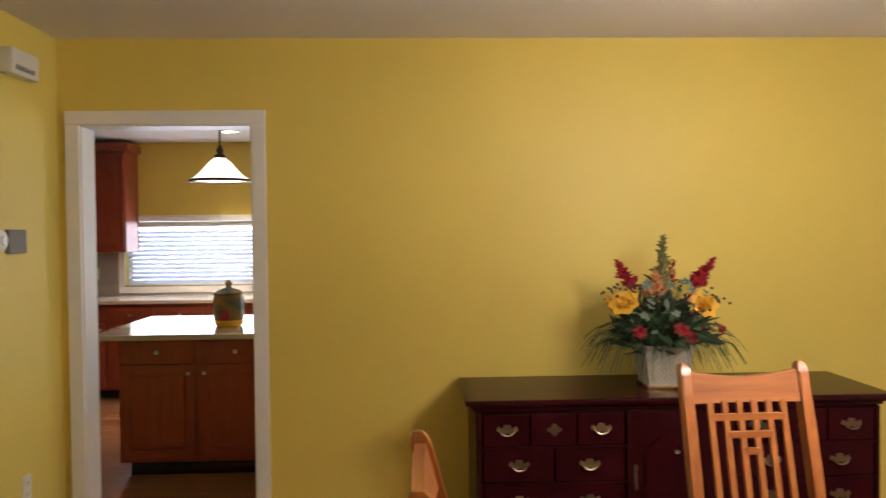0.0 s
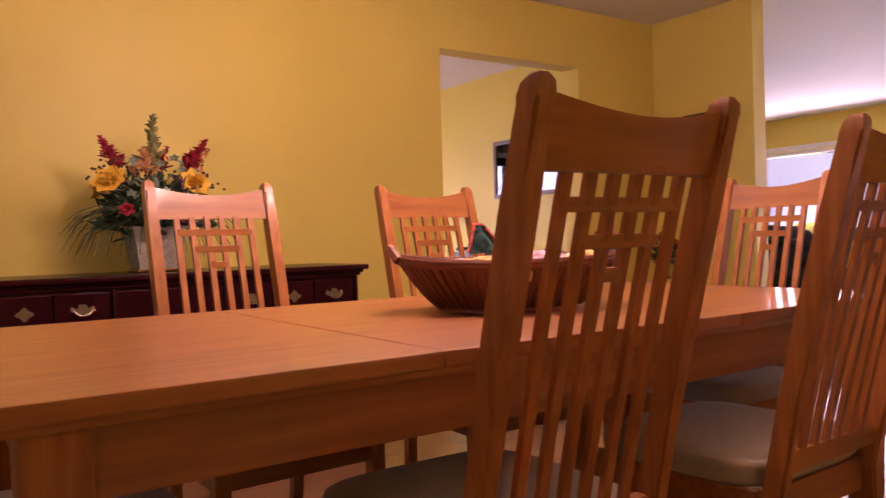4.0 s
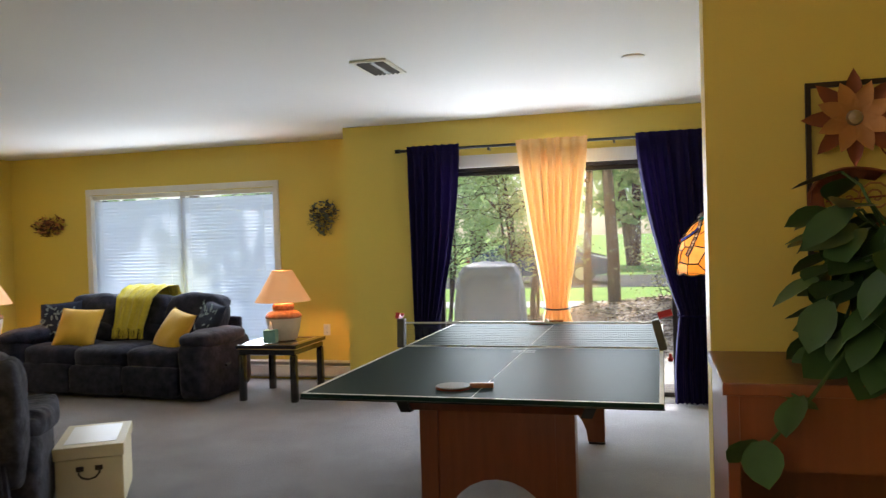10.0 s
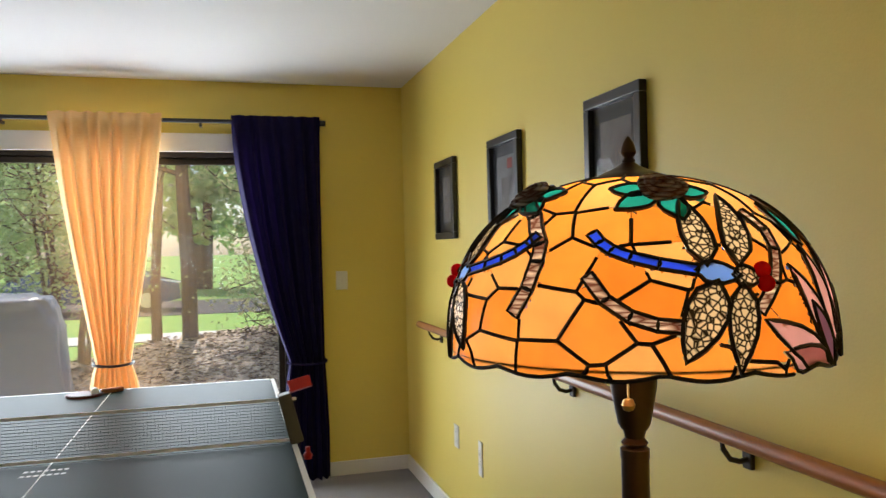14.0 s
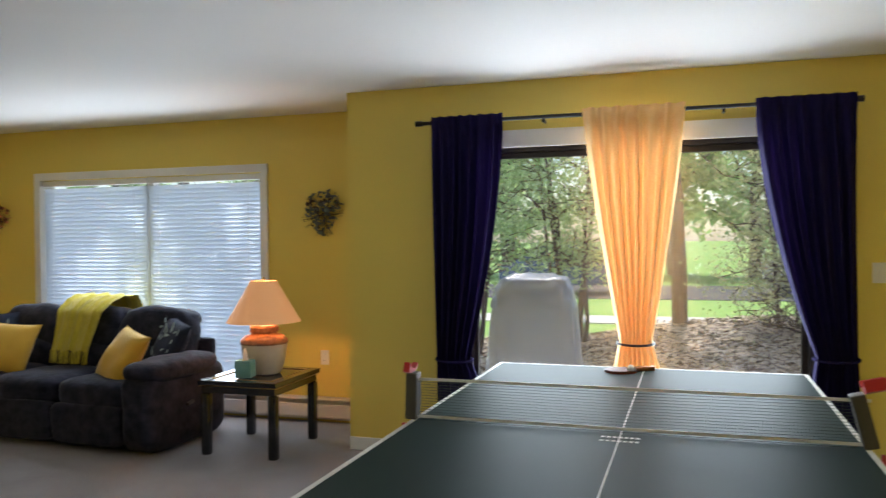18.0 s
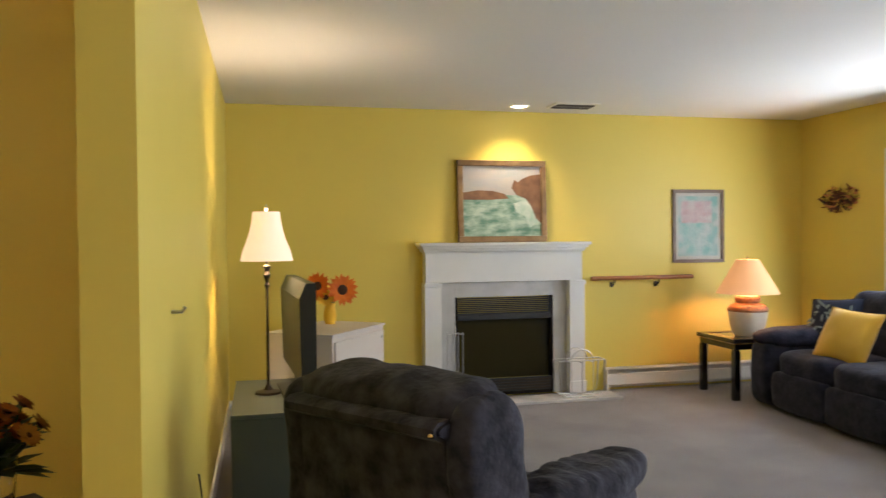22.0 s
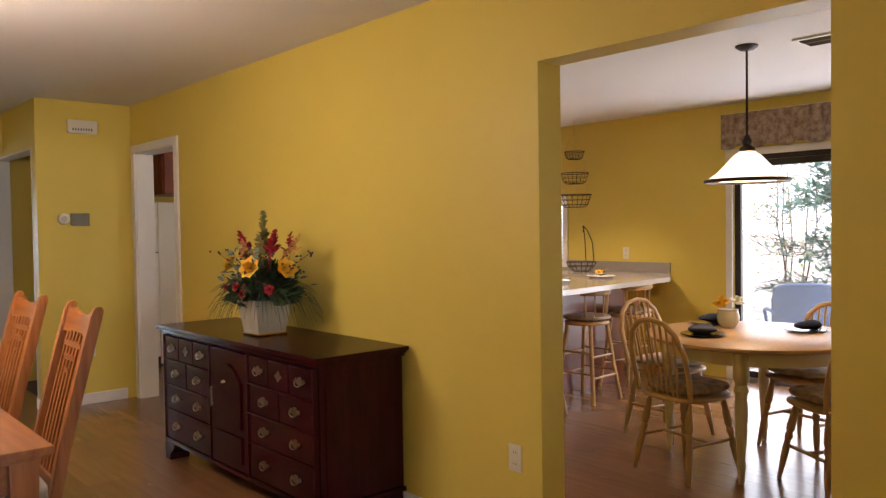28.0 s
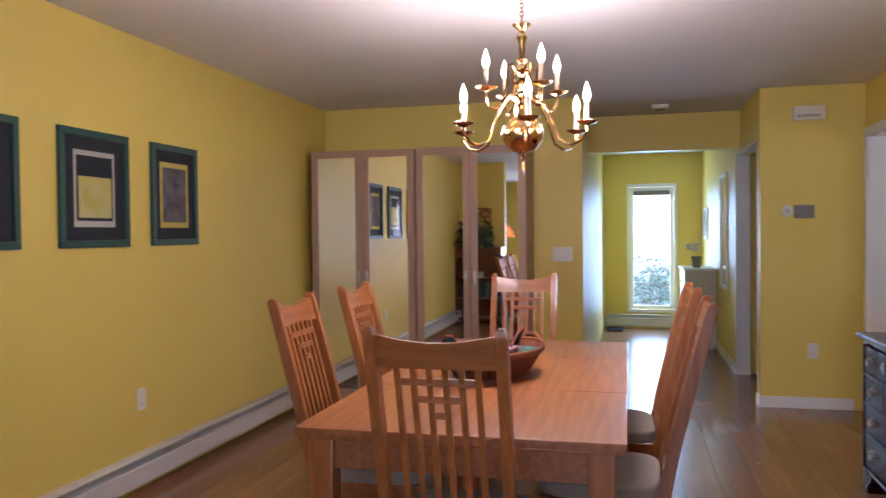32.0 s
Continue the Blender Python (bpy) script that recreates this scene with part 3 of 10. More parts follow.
for a, b in ((0.058, 0.682), (1.118, 1.742)):
    for z in (ST - 0.062 - 0.140, ST - 0.062 - 0.290, ST - 0.062 - 0.440, ST - 0.062 - 0.622):
        part("drawer_rail", box(a, 0.016, z - 0.0042, b, 0.0446, z + 0.0042, 0.0025), M_CHERRY, side)
for x in (0.052, 0.674, 1.112, 1.732):
    part("stile", box(x, 0.018, 0.131, x + 0.016, 0.0445, ST - 0.0525, 0.004), M_CHERRY, side)
part("side_panel", box(SW - 0.0448, 0.075, 0.16, SW - 0.040, SD - 0.05, ST - 0.085, 0.002), M_CHERRY, side)
door = part("door", box(0.69, 0.024, 0.142, 1.11, 0.0445, ST - 0.062, 0.004), M_CHERRY, side)
out = [(0.745, 0.36), (1.055, 0.36), (1.055, 0.60)] + [(0.90 + 0.115 * math.cos(a), 0.60 + 0.09 * math.sin(a)) for a in [math.pi * k / 10 for k in range(1, 10)]] + [(0.745, 0.60)]
part("raised_panel", prism(out, "y", 0.014, 0.0238, bevel=0.004), M_CHERRY, door)
part("raised_panel", box(0.745, 0.014, 0.18, 1.055, 0.0238, 0.32, 0.004), M_CHERRY, door)
part("hinge_plate", prism([(0.705, 0.43), (0.718, 0.44), (0.713, 0.46), (0.713, 0.51), (0.718, 0.53), (0.705, 0.54), (0.70, 0.53), (0.702, 0.46)], "y", 0.016, 0.0235), M_ANTIQUE, door, "pale brass escutcheon")
part("door_pull", lathe([(0.006, 0), (0.013, 0.004), (0.009, 0.012), (0.0, 0.016)], 12, centre=(0.88, 0.008, 0.585)), M_ANTIQUE, door)

# chandelier: two tiers of candle arms
ch = thing("chandelier", "polished brass chandelier with ten lit candle bulbs", "chandelier", (1.33, 1.47, 0))
part("canopy", lathe([(0.0, 2.395), (0.03, 2.40), (0.066, 2.425), (0.066, 2.4395)], 24), M_BRASS, ch)
bm = bmesh.new()
for k in range(9):
    z = 2.385 - k * 0.017
    m = pose(0, 0, z, 90, 0, 90 * (k % 2))
    tube([m @ Vector((0.008 * math.cos(a), 0.012 * math.sin(a), 0)) for a in [2 * math.pi * j / 10 for j in range(10)]], 0.0024, 5, bm, closed=True)
part("chain", bm, M_BRASS, ch)
part("stem", lathe([(0.0, 1.865), (0.018, 1.87), (0.030, 1.885), (0.016, 1.90), (0.03, 1.915), (0.034, 1.93), (0.018, 1.945), (0.026, 1.965), (0.03, 1.985), (0.016, 2.0), (0.022, 2.02), (0.034, 2.03), (0.02, 2.045), (0.013, 2.06),
                    (0.024, 2.075), (0.012, 2.09), (0.013, 2.14), (0.022, 2.17), (0.012, 2.195), (0.034, 2.215), (0.040, 2.222), (0.012, 2.232), (0.0, 2.24)], 20), M_BRASS, ch)
part("ball", lathe([(0.0, 1.690), (0.028, 1.694), (0.060, 1.711), (0.080, 1.739), (0.087, 1.770), (0.079, 1.802), (0.055, 1.828), (0.024, 1.846), (0.02, 1.868)], 28), M_BRASS, ch, "large polished brass ball")
part("finial", lathe([(0.0, 1.657), (0.008, 1.661), (0.013, 1.671), (0.007, 1.681), (0.010, 1.69), (0.016, 1.702)], 14), M_BRASS, ch)
part("pull_ring", tube([(0.022 * math.cos(a), 0, 1.637 + 0.022 * math.sin(a)) for a in [2 * math.pi * k / 18 for k in range(18)]], 0.0035, 6, closed=True), M_BRASS, ch)
arms = [(6, 0.282, 1.79, 12, 0.0), (4, 0.165, 1.945, 35, 0.03)]
for count, rad, zc, off, up in arms:
    for k in range(count):
        a = math.radians(off + 360 * k / count)
        ca, sa = math.cos(a), math.sin(a)
        z_hub = 1.905 if count == 6 else 2.03
        pts = [(0.025, z_hub), (0.045, z_hub + 0.028), (0.07, z_hub + 0.018), (rad * 0.42, z_hub - 0.05), (rad * 0.58, zc - 0.055), (rad * 0.75, zc - 0.078), (rad * 0.90, zc - 0.066), (rad, zc - 0.03), (rad, zc)]
        arm = part("arm", tube([(r * ca, r * sa, z) for r, z in pts], 0.0062, 8), M_BRASS, ch)
        cx, cy = rad * ca, rad * sa
        part("drip_pan", lathe([(0.008, zc - 0.008), (0.036, zc + 0.002), (0.046, zc + 0.010), (0.042, zc + 0.011), (0.006, zc + 0.006)], 18, centre=(cx, cy, 0)), M_BRASS, arm)
        part("candle", lathe([(0.0095, zc + 0.008), (0.0095, zc + 0.085), (0.007, zc + 0.088)], 12, centre=(cx, cy, 0)), M_CANDLE, arm, "cream candle sleeve")
        part("bulb", lathe([(0.007, zc + 0.086), (0.0125, zc + 0.098), (0.0155, zc + 0.112), (0.013, zc + 0.130), (0.0065, zc + 0.150), (0.001, zc + 0.166)], 12, centre=(cx, cy, 0)), M_BULB, arm, "lit flame-shaped bulb")
for k in range(6):
    a = math.radians(42 + 60 * k)
    lamp("chandelier_light", "POINT", pose(1.33 + 0.27 * math.cos(a), 1.47 + 0.27 * math.sin(a), 1.83), 6.8, (1.0, 0.87, 0.70), 0.035)

# green framed botanical prints on the south wall
M_GREENF = material("green_frame", (0.020, 0.065, 0.050), 0.4, second=(0.035, 0.09, 0.07), scale=12, mix=0.6)
M_DARKMAT = material("dark_mount", (0.018, 0.022, 0.030), 0.7)
M_PAPER = material("print_paper", (0.62, 0.57, 0.48), 0.8)
M_PANE = material("picture_glass", (0.05, 0.05, 0.05), 0.03, alpha=0.10)


def wall_picture(name, label, x0, x1, z0, z1, y, toward, frame_mat, mount_mat, image_parts, fw=0.035, axis="y", mount=0.07, depth=0.022, glass=True):
    """A framed picture on a wall: toward is +1 or -1 along the axis, the side from which it is seen."""
    t = thing(name, label, "picture")

    def B(a0, d0, b0, a1, d1, b1, bev=0.0):
        p, q = y + toward * d0, y + toward * d1
        return box(a0, p, b0, a1, q, b1, bev) if axis == "y" else box(p, a0, b0, q, a1, b1, bev)

    for r in ((x0, z0, x1, z0 + fw), (x0, z1 - fw, x1, z1), (x0, z0 + fw, x0 + fw, z1 - fw), (x1 - fw, z0 + fw, x1, z1 - fw)):
        part("frame_bar", B(r[0], 0.001, r[1], r[2], depth, r[3], 0.004), frame_mat, t)
    part("mount", B(x0 + fw, 0.002, z0 + fw, x1 - fw, 0.006, z1 - fw), mount_mat, t)
    for nm, mat, a0, b0, a1, b1, d in image_parts:
        w_, h_ = x1 - x0 - 2 * fw, z1 - z0 - 2 * fw
        part(nm, B(x0 + fw + a0 * w_, 0.006, z0 + fw + b0 * h_, x0 + fw + a1 * w_, 0.007 + d, z0 + fw + b1 * h_), mat, t)
    if glass:
        g = part("glass", B(x0 + fw, 0.0125, z0 + fw, x1 - fw, 0.0135, z1 - fw), M_PANE, t)
        g.visible_shadow = False
    return t


M_YFLOWER = material("yellow_flower_print", (0.60, 0.50, 0.03), 0.8, second=(0.72, 0.66, 0.30), scale=14, mix=0.5)
M_GREYPRINT = material("grey_flower_print", (0.22, 0.20, 0.20), 0.8, second=(0.05, 0.05, 0.07), scale=12, mix=0.4)
M_YMAT = material("yellow_mount", (0.70, 0.52, 0.10), 0.8)
wall_picture("framed_print", "green framed print of yellow tulips", 0.97, 1.48, 1.31, 1.885, YSD, 1, M_GREENF, M_DARKMAT, [("print", M_PAPER, 0.16, 0.13, 0.84, 0.87, 0.0), ("picture_ground", M_DARKMAT, 0.20, 0.19, 0.80, 0.82, 0.0015), ("flowers", M_YFLOWER, 0.23, 0.22, 0.77, 0.62, 0.003)])
wall_picture("framed_print", "green framed print of pale flowers on yellow", 0.31, 0.77, 1.31, 1.885, YSD, 1, M_GREENF, M_DARKMAT, [("print", M_YMAT, 0.14, 0.13, 0.86, 0.87, 0.0), ("flowers", M_GREYPRINT, 0.20, 0.19, 0.80, 0.81, 0.0015)])
wall_picture("framed_print", "green framed botanical print with dark mount", 1.72, 2.22, 1.31, 1.885, YSD, 1, M_GREENF, M_DARKMAT, [("print", M_DARKMAT, 0.22, 0.18, 0.78, 0.82, 0.0), ("flowers", M_GREYPRINT, 0.30, 0.30, 0.70, 0.74, 0.0015)])


# baseboard heaters
M_HEATER = material("heater_enamel", (0.70, 0.67, 0.62), 0.4, second=(0.63, 0.60, 0.55), scale=3, mix=0.7)


def heater(name, m, length, label):
    """A baseboard heater of that length along x, back on the plane y = 0, facing -y."""
    h = thing(name, label, "heater")
    h.matrix_basis = m
    part("back_panel", box(0, -0.012, 0.02, length, -0.001, 0.20), M_HEATER, h)
    part("cover", prism([(-0.055, 0.045), (-0.066, 0.05), (-0.066, 0.145), (-0.060, 0.150), (-0.055, 0.145)], "x", 0.03, length - 0.03), M_HEATER, h)
    part("hood", prism([(-0.001, 0.20), (-0.050, 0.192), (-0.056, 0.178), (-0.050, 0.178), (-0.046, 0.186), (-0.001, 0.193)], "x", 0.0, length), M_HEATER, h)
    part("fins", box(0.03, -0.05, 0.06, length - 0.03, -0.013, 0.125), M_BLACK, h, "dark gap with fins")
    part("end_cap", box(0, -0.068, 0, 0.03, -0.0125, 0.19, 0.004), M_HEATER, h)
    part("end_cap", box(length - 0.03, -0.068, 0, length, -0.0125, 0.19, 0.004), M_HEATER, h)
    return h


heater("baseboard_heater", pose(4.4, YSD, 0, 0, 0, 180), 5.5, "long cream baseboard heater along the dining room wall")
heater("baseboard_heater", pose(-6.599, 2.62, 0, 0, 0, 90) @ pose(-1.05, 0, 0), 1.05, "short cream baseboard heater under the hall window")

# mirrored wardrobes
M_PINK = material("pale_pine", (0.42, 0.27, 0.18), 0.42, second=(0.36, 0.22, 0.145), scale=5, mix=0.7, stretch=(5, 5, 0.6))
M_STEEL = material("brushed_steel", (0.55, 0.54, 0.52), 0.3, 1.0)


def wardrobe(y0, y1):
    w = thing("wardrobe", "pale pine wardrobe with two mirrored doors", "wardrobe", (0, 0, 0), group="wardrobes along the wall")
    xf, xb = -1.27, XWD + 0.012
    part("carcass", box(xb, y0, 0.0, xf - 0.022, y1, 2.03, 0.003), M_PINK, w)
    mid = (y0 + y1) / 2
    for a, b, hy in ((y0 + 0.004, mid - 0.002, mid - 0.035), (mid + 0.002, y1 - 0.004, mid + 0.035)):
        d = part("door", boxes([(xf - 0.02, a, 0.05, xf, a + 0.055, 2.025), (xf - 0.02, b - 0.055, 0.05, xf, b, 2.025), (xf - 0.02, a + 0.055, 0.05, xf, b - 0.055, 0.12), (xf - 0.02, a + 0.055, 1.97, xf, b - 0.055, 2.025)], 0.002), M_PINK, w)
        part("mirror", box(xf - 0.012, a + 0.055, 0.12, xf - 0.006, b - 0.055, 1.97), M_MIRROR, d, "bevelled mirror panel", smooth=0)
        part("handle", cushion(0.02, 0.022, 0.11, 3, 4, m=Matrix.Translation((xf + 0.012, hy, 1.02))), M_STEEL, d, "brushed steel handle")
    return w


wardrobe(-0.60, 0.265)
wardrobe(0.275, 1.14)

# ---- living room ----
M_PLUSH = material("navy_plush", (0.006, 0.007, 0.015), 0.9, second=(0.030, 0.031, 0.052), scale=13, mix=0.42, bump=0.55, bump_scale=34, sheen=0.07, detail=9)
dull(M_PLUSH, 0.2)
M_LAMPSHADE = material("lit_lampshade", (0.62, 0.37, 0.20), 0.8, emit=0.26, emit_color=(1.0, 0.43, 0.17), bump=0.1, bump_scale=200)
M_POT = material("cream_ceramic", (0.62, 0.55, 0.46), 0.45, second=(0.54, 0.47, 0.38), scale=20, mix=0.7, bump=0.15, bump_scale=60)
M_TERRA = material("terracotta_band", (0.36, 0.19, 0.10), 0.55, second=(0.13, 0.055, 0.03), scale=34, mix=0.5)
M_LACQUER = material("black_lacquer", (0.010, 0.009, 0.010), 0.12, coat=0.6)
M_GOLD = material("gold_line", (0.70, 0.45, 0.16), 0.3, 1.0)
M_YCUSH = material("yellow_cushion", (0.66, 0.40, 0.035), 0.8, second=(0.58, 0.34, 0.03), scale=6, mix=0.7, bump=0.2, bump_scale=260, sheen=0.3)
M_THROW = material("yellow_throw", (0.62, 0.50, 0.05), 0.95, second=(0.50, 0.40, 0.035), scale=40, mix=0.6, bump=0.6, bump_scale=170, sheen=0.3)
M_NAVYPRINT = material("navy_leaf_cloth", (0.010, 0.016, 0.038), 0.9, bump=0.2, bump_scale=260)
M_LEAFPRINT = material("pale_leaf_print", (0.22, 0.28, 0.30), 0.9)
M_LEAFGOLD = material("gold_leaf_print", (0.34, 0.26, 0.08), 0.9)

# sofa, faces west
sofa = thing("reclining_sofa", "dark navy plush three-seat reclining sofa", "sofa", (9.22, 5.20, 0), -93)
# width along x, the seat faces -y before the turn
sofa.matrix_basis = pose(9.22, 5.20, 0, 0, 0, -93) @ Matrix.Diagonal((1.075, 1.0, 0.96, 1.0))


def soft(parent, name, c, s, power=4.0, n=12, rough=0.012, seed=0, tilt=0.0, mat=M_PLUSH, label="", turn=0.0, roll=0.0):
    m = Matrix.Translation(c) @ pose(0, 0, 0, tilt, roll, turn)
    return part(name, cushion(*s, power, n, rough, seed, m), mat, parent, label, smooth=60)


part("base", box(-1.02, -0.38, 0.015, 1.02, 0.42, 0.30, 0.03), M_PLUSH, sofa)
for k, x in enumerate((-0.57, 0.0, 0.57)):
    soft(sofa, "seat_cushion", (x, -0.12, 0.385), (0.575, 0.66, 0.24), 4.5, 12, 0.014, k)
    soft(sofa, "footrest_panel", (x, -0.415, 0.19), (0.57, 0.10, 0.30), 6, 10, 0.008, k + 5)
    soft(sofa, "back_cushion", (x, 0.30, 0.70), (0.60, 0.30, 0.54), 3.6, 14, 0.022, k + 9, tilt=-11)
    soft(sofa, "lumbar_cushion", (x, 0.20, 0.56), (0.57, 0.22, 0.26), 3.2, 10, 0.016, k + 15, tilt=-8)
    soft(sofa, "head_roll", (x, 0.36, 0.875), (0.60, 0.27, 0.17), 2.8, 12, 0.016, k + 21, tilt=-8)
part("back_panel", box(-0.96, 0.40, 0.05, 0.96, 0.46, 0.72, 0.03), M_PLUSH, sofa)
for s in (-1, 1):
    soft(sofa, "arm", (s * 0.985, -0.05, 0.30), (0.25, 0.86, 0.58), 6, 12, 0.012, s + 3)
    soft(sofa, "arm_pad", (s * 0.985, -0.09, 0.575), (0.30, 0.82, 0.17), 2.8, 14, 0.018, s + 30)
part("lever", tube([(1.115, -0.05, 0.32), (1.125, -0.05, 0.32), (1.128, -0.12, 0.31)], 0.012, 8), M_BLACK, sofa)
SOFA = pose(9.22, 5.20, 0, 0, 0, -93)


def pillow(name, label, mat, m, size=0.43, thick=0.17, seed=0):
    """A square throw pillow standing on its lower edge; pinched corners."""
    t = thing(name, label, "pillow", group="pillows on the sofa")
    t.matrix_basis = m

    def f(side):
        def g(u, v):
            a, b = 2 * u - 1, 2 * v - 1
            pin = 1 - 0.07 * (1 - (1 - abs(a)) ** 2) * (1 - abs(b)) - 0.0
            x = a * size / 2 * (1 - 0.06 * (1 - b * b))
            z = b * size / 2 * (1 - 0.06 * (1 - a * a))
            t_ = (max(0.0, (1 - a * a) * (1 - b * b))) ** 0.42
            wob = 0.02 * noise.noise(Vector((x * 7 + seed, z * 7, side))) * t_
            return Vector((x, side * (thick / 2 * t_ + wob), z + size / 2))
        return g

    bm = grid_mesh(f(1), 16, 16)
    grid_mesh(f(-1), 16, 16, bm)
    bmesh.ops.remove_doubles(bm, verts=bm.verts, dist=0.0008)
    part("cover", bm, mat, t, smooth=70)
    ring = [(-1 + 2 * k / 10, -1) for k in range(10)] + [(1, -1 + 2 * k / 10) for k in range(10)] + [(1 - 2 * k / 10, 1) for k in range(10)] + [(-1, 1 - 2 * k / 10) for k in range(10)]
    part("piping", tube([(a * size / 2 * (1 - 0.06 * (1 - b * b)), 0, b * size / 2 * (1 - 0.06 * (1 - a * a)) + size / 2) for a, b in ring], 0.0045, 5, closed=True), mat, t)
    return t


def leaf_blade(bm, m, length, width, fold=0.15, n=3):
    rows = []
    for k in range(n + 1):
        t = k / n
        w = width * math.sin(math.pi * min(1, 0.08 + 0.92 * t)) ** 0.8 * (1 if k < n else 0.03)
        rows.append([bm.verts.new(m @ Vector((x, t * length, z))) for x, z in ((-w / 2, fold * w), (0, 0), (w / 2, fold * w))])
    for a, b in zip(rows, rows[1:]):
        for k in range(2):
            bm.faces.new((a[k], a[k + 1], b[k + 1], b[k]))


pillow("throw_pillow", "plain golden yellow throw pillow leaning on a patterned one", M_YCUSH, SOFA @ pose(-0.45, -0.25, 0.435, -30, 3, 13), 0.43, 0.18, 1)
pillow("throw_pillow", "plain golden yellow throw pillow turned on the sofa", M_YCUSH, SOFA @ pose(0.60, -0.24, 0.432, -32, 8, -26), 0.42, 0.18, 3)
for x, a, sd in ((0.80, -34, 5), (-0.84, 20, 8)):
    t = pillow("throw_pillow", "navy throw pillow with pale leaf print", M_NAVYPRINT, SOFA @ pose(x, 0.06 if x > 0 else 0.0, 0.45, -22, 9 if x > 0 else -5, a), 0.44, 0.16, sd)
    bm = bmesh.new()
    rnd = random.Random(sd)
    for k in range(34):
        a_, b_ = rnd.uniform(-0.8, 0.8), rnd.uniform(-0.8, 0.8)
        th = ((1 - a_ * a_) * (1 - b_ * b_)) ** 0.42
        m = Matrix.Translation((a_ * 0.21, -(0.078 * th + 0.013), 0.22 + b_ * 0.21)) @ pose(0, 0, 0, 90, 0, 0) @ pose(0, 0, 0, 0, 0, rnd.uniform(0, 360))
        leaf_blade(bm, m, rnd.uniform(0.04, 0.075), 0.022, 0.0, 3)
    part("leaf_print", bm, M_LEAFPRINT, t, "pale leaves printed on navy")

# throw draped over the back
th = thing("throw_blanket", "mustard knitted throw with fringe over the sofa back", "blanket")
th.matrix_basis = SOFA


def drape(off):
    def f(u, v):
        x = 0.06 + (u - 0.5) * (0.42 + 0.05 * math.sin(v * 5)) - 0.05 * v
        prof = [(0.47, 0.72), (0.50, 0.86), (0.44, 0.975), (0.33, 0.992), (0.22, 0.955), (0.12, 0.88), (0.085, 0.76), (0.055, 0.66), (0.03, 0.585)]
        s = v * (len(prof) - 1)
        i = min(int(s), len(prof) - 2)
        k = s - i
        y = prof[i][0] * (1 - k) + prof[i + 1][0] * k
        z = prof[i][1] * (1 - k) + prof[i + 1][1] * k
        w = 0.014 * math.sin(u * 21 + v * 4) + 0.010 * math.sin(u * 37 + 2)
        d = off + max(-0.005, w)
        n = Vector((0, -0.75, 0.66)) if v > 0.3 else Vector((0, 0.4, 0.9))
        return Vector((x, y, z)) + n * d
    return f


bm = grid_mesh(drape(0.028), 40, 32)
part("knit", bm, M_THROW, th, smooth=70)
bm = bmesh.new()
rnd = random.Random(2)
f_ = drape(0.030)
for k in range(46):
    p = f_(k / 45, 1.0)
    tube([p, p + Vector((rnd.uniform(-0.008, 0.008), -0.012, -0.045)), p + Vector((rnd.uniform(-0.012, 0.012), -0.018, -0.095))], 0.0036, 4, bm)
part("fringe", bm, M_THROW, th)


# end tables
def end_table(x0, y0, x1, y1, label):
    t = thing("end_table", label, "end table", group="end tables beside the sofa")
    part("top_frame", boxes([(x0, y0, 0.475, x1, y0 + 0.07, 0.51), (x0, y1 - 0.07, 0.475, x1, y1, 0.51), (x0, y0 + 0.07, 0.475, x0 + 0.07, y1 - 0.07, 0.51), (x1 - 0.07, y0 + 0.07, 0.475, x1, y1 - 0.07, 0.51)], 0.006), M_LACQUER, t)
    part("glass_top", box(x0 + 0.07, y0 + 0.07, 0.492, x1 - 0.07, y1 - 0.07, 0.506), M_LACQUER, t, "dark reflective inset")
    g = 0.006
    part("gold_line", boxes([(x0 + 0.066, y0 + 0.066, 0.5085, x1 - 0.066, y0 + 0.072, 0.512), (x0 + 0.066, y1 - 0.072, 0.5085, x1 - 0.066, y1 - 0.066, 0.512), (x0 + 0.066, y0 + 0.072, 0.5085, x0 + 0.072, y1 - 0.072, 0.512), (x1 - 0.072, y0 + 0.072, 0.5085, x1 - 0.066, y1 - 0.072, 0.512)]), M_GOLD, t, "thin gold inlay")
    part("apron", box(x0 + 0.02, y0 + 0.02, 0.42, x1 - 0.02, y1 - 0.02, 0.4745, 0.004), M_LACQUER, t)
    part("gold_edge", box(x0 + 0.012, y0 + 0.012, 0.4685, x1 - 0.012, y1 - 0.012, 0.4742), M_GOLD, t, "gold line under the top")
    for x in (x0 + 0.012, x1 - 0.072):
        for y in (y0 + 0.012, y1 - 0.072):
            part("leg", box(x, y, 0.0, x + 0.06, y + 0.06, 0.4195, 0.016), M_LACQUER, t)
    return t


end_table(8.86, 3.20, 9.50, 3.79, "black lacquer end table with gold lines")
end_table(8.74, 6.50, 9.36, 7.06, "black lacquer end table in the corner by the sofa")


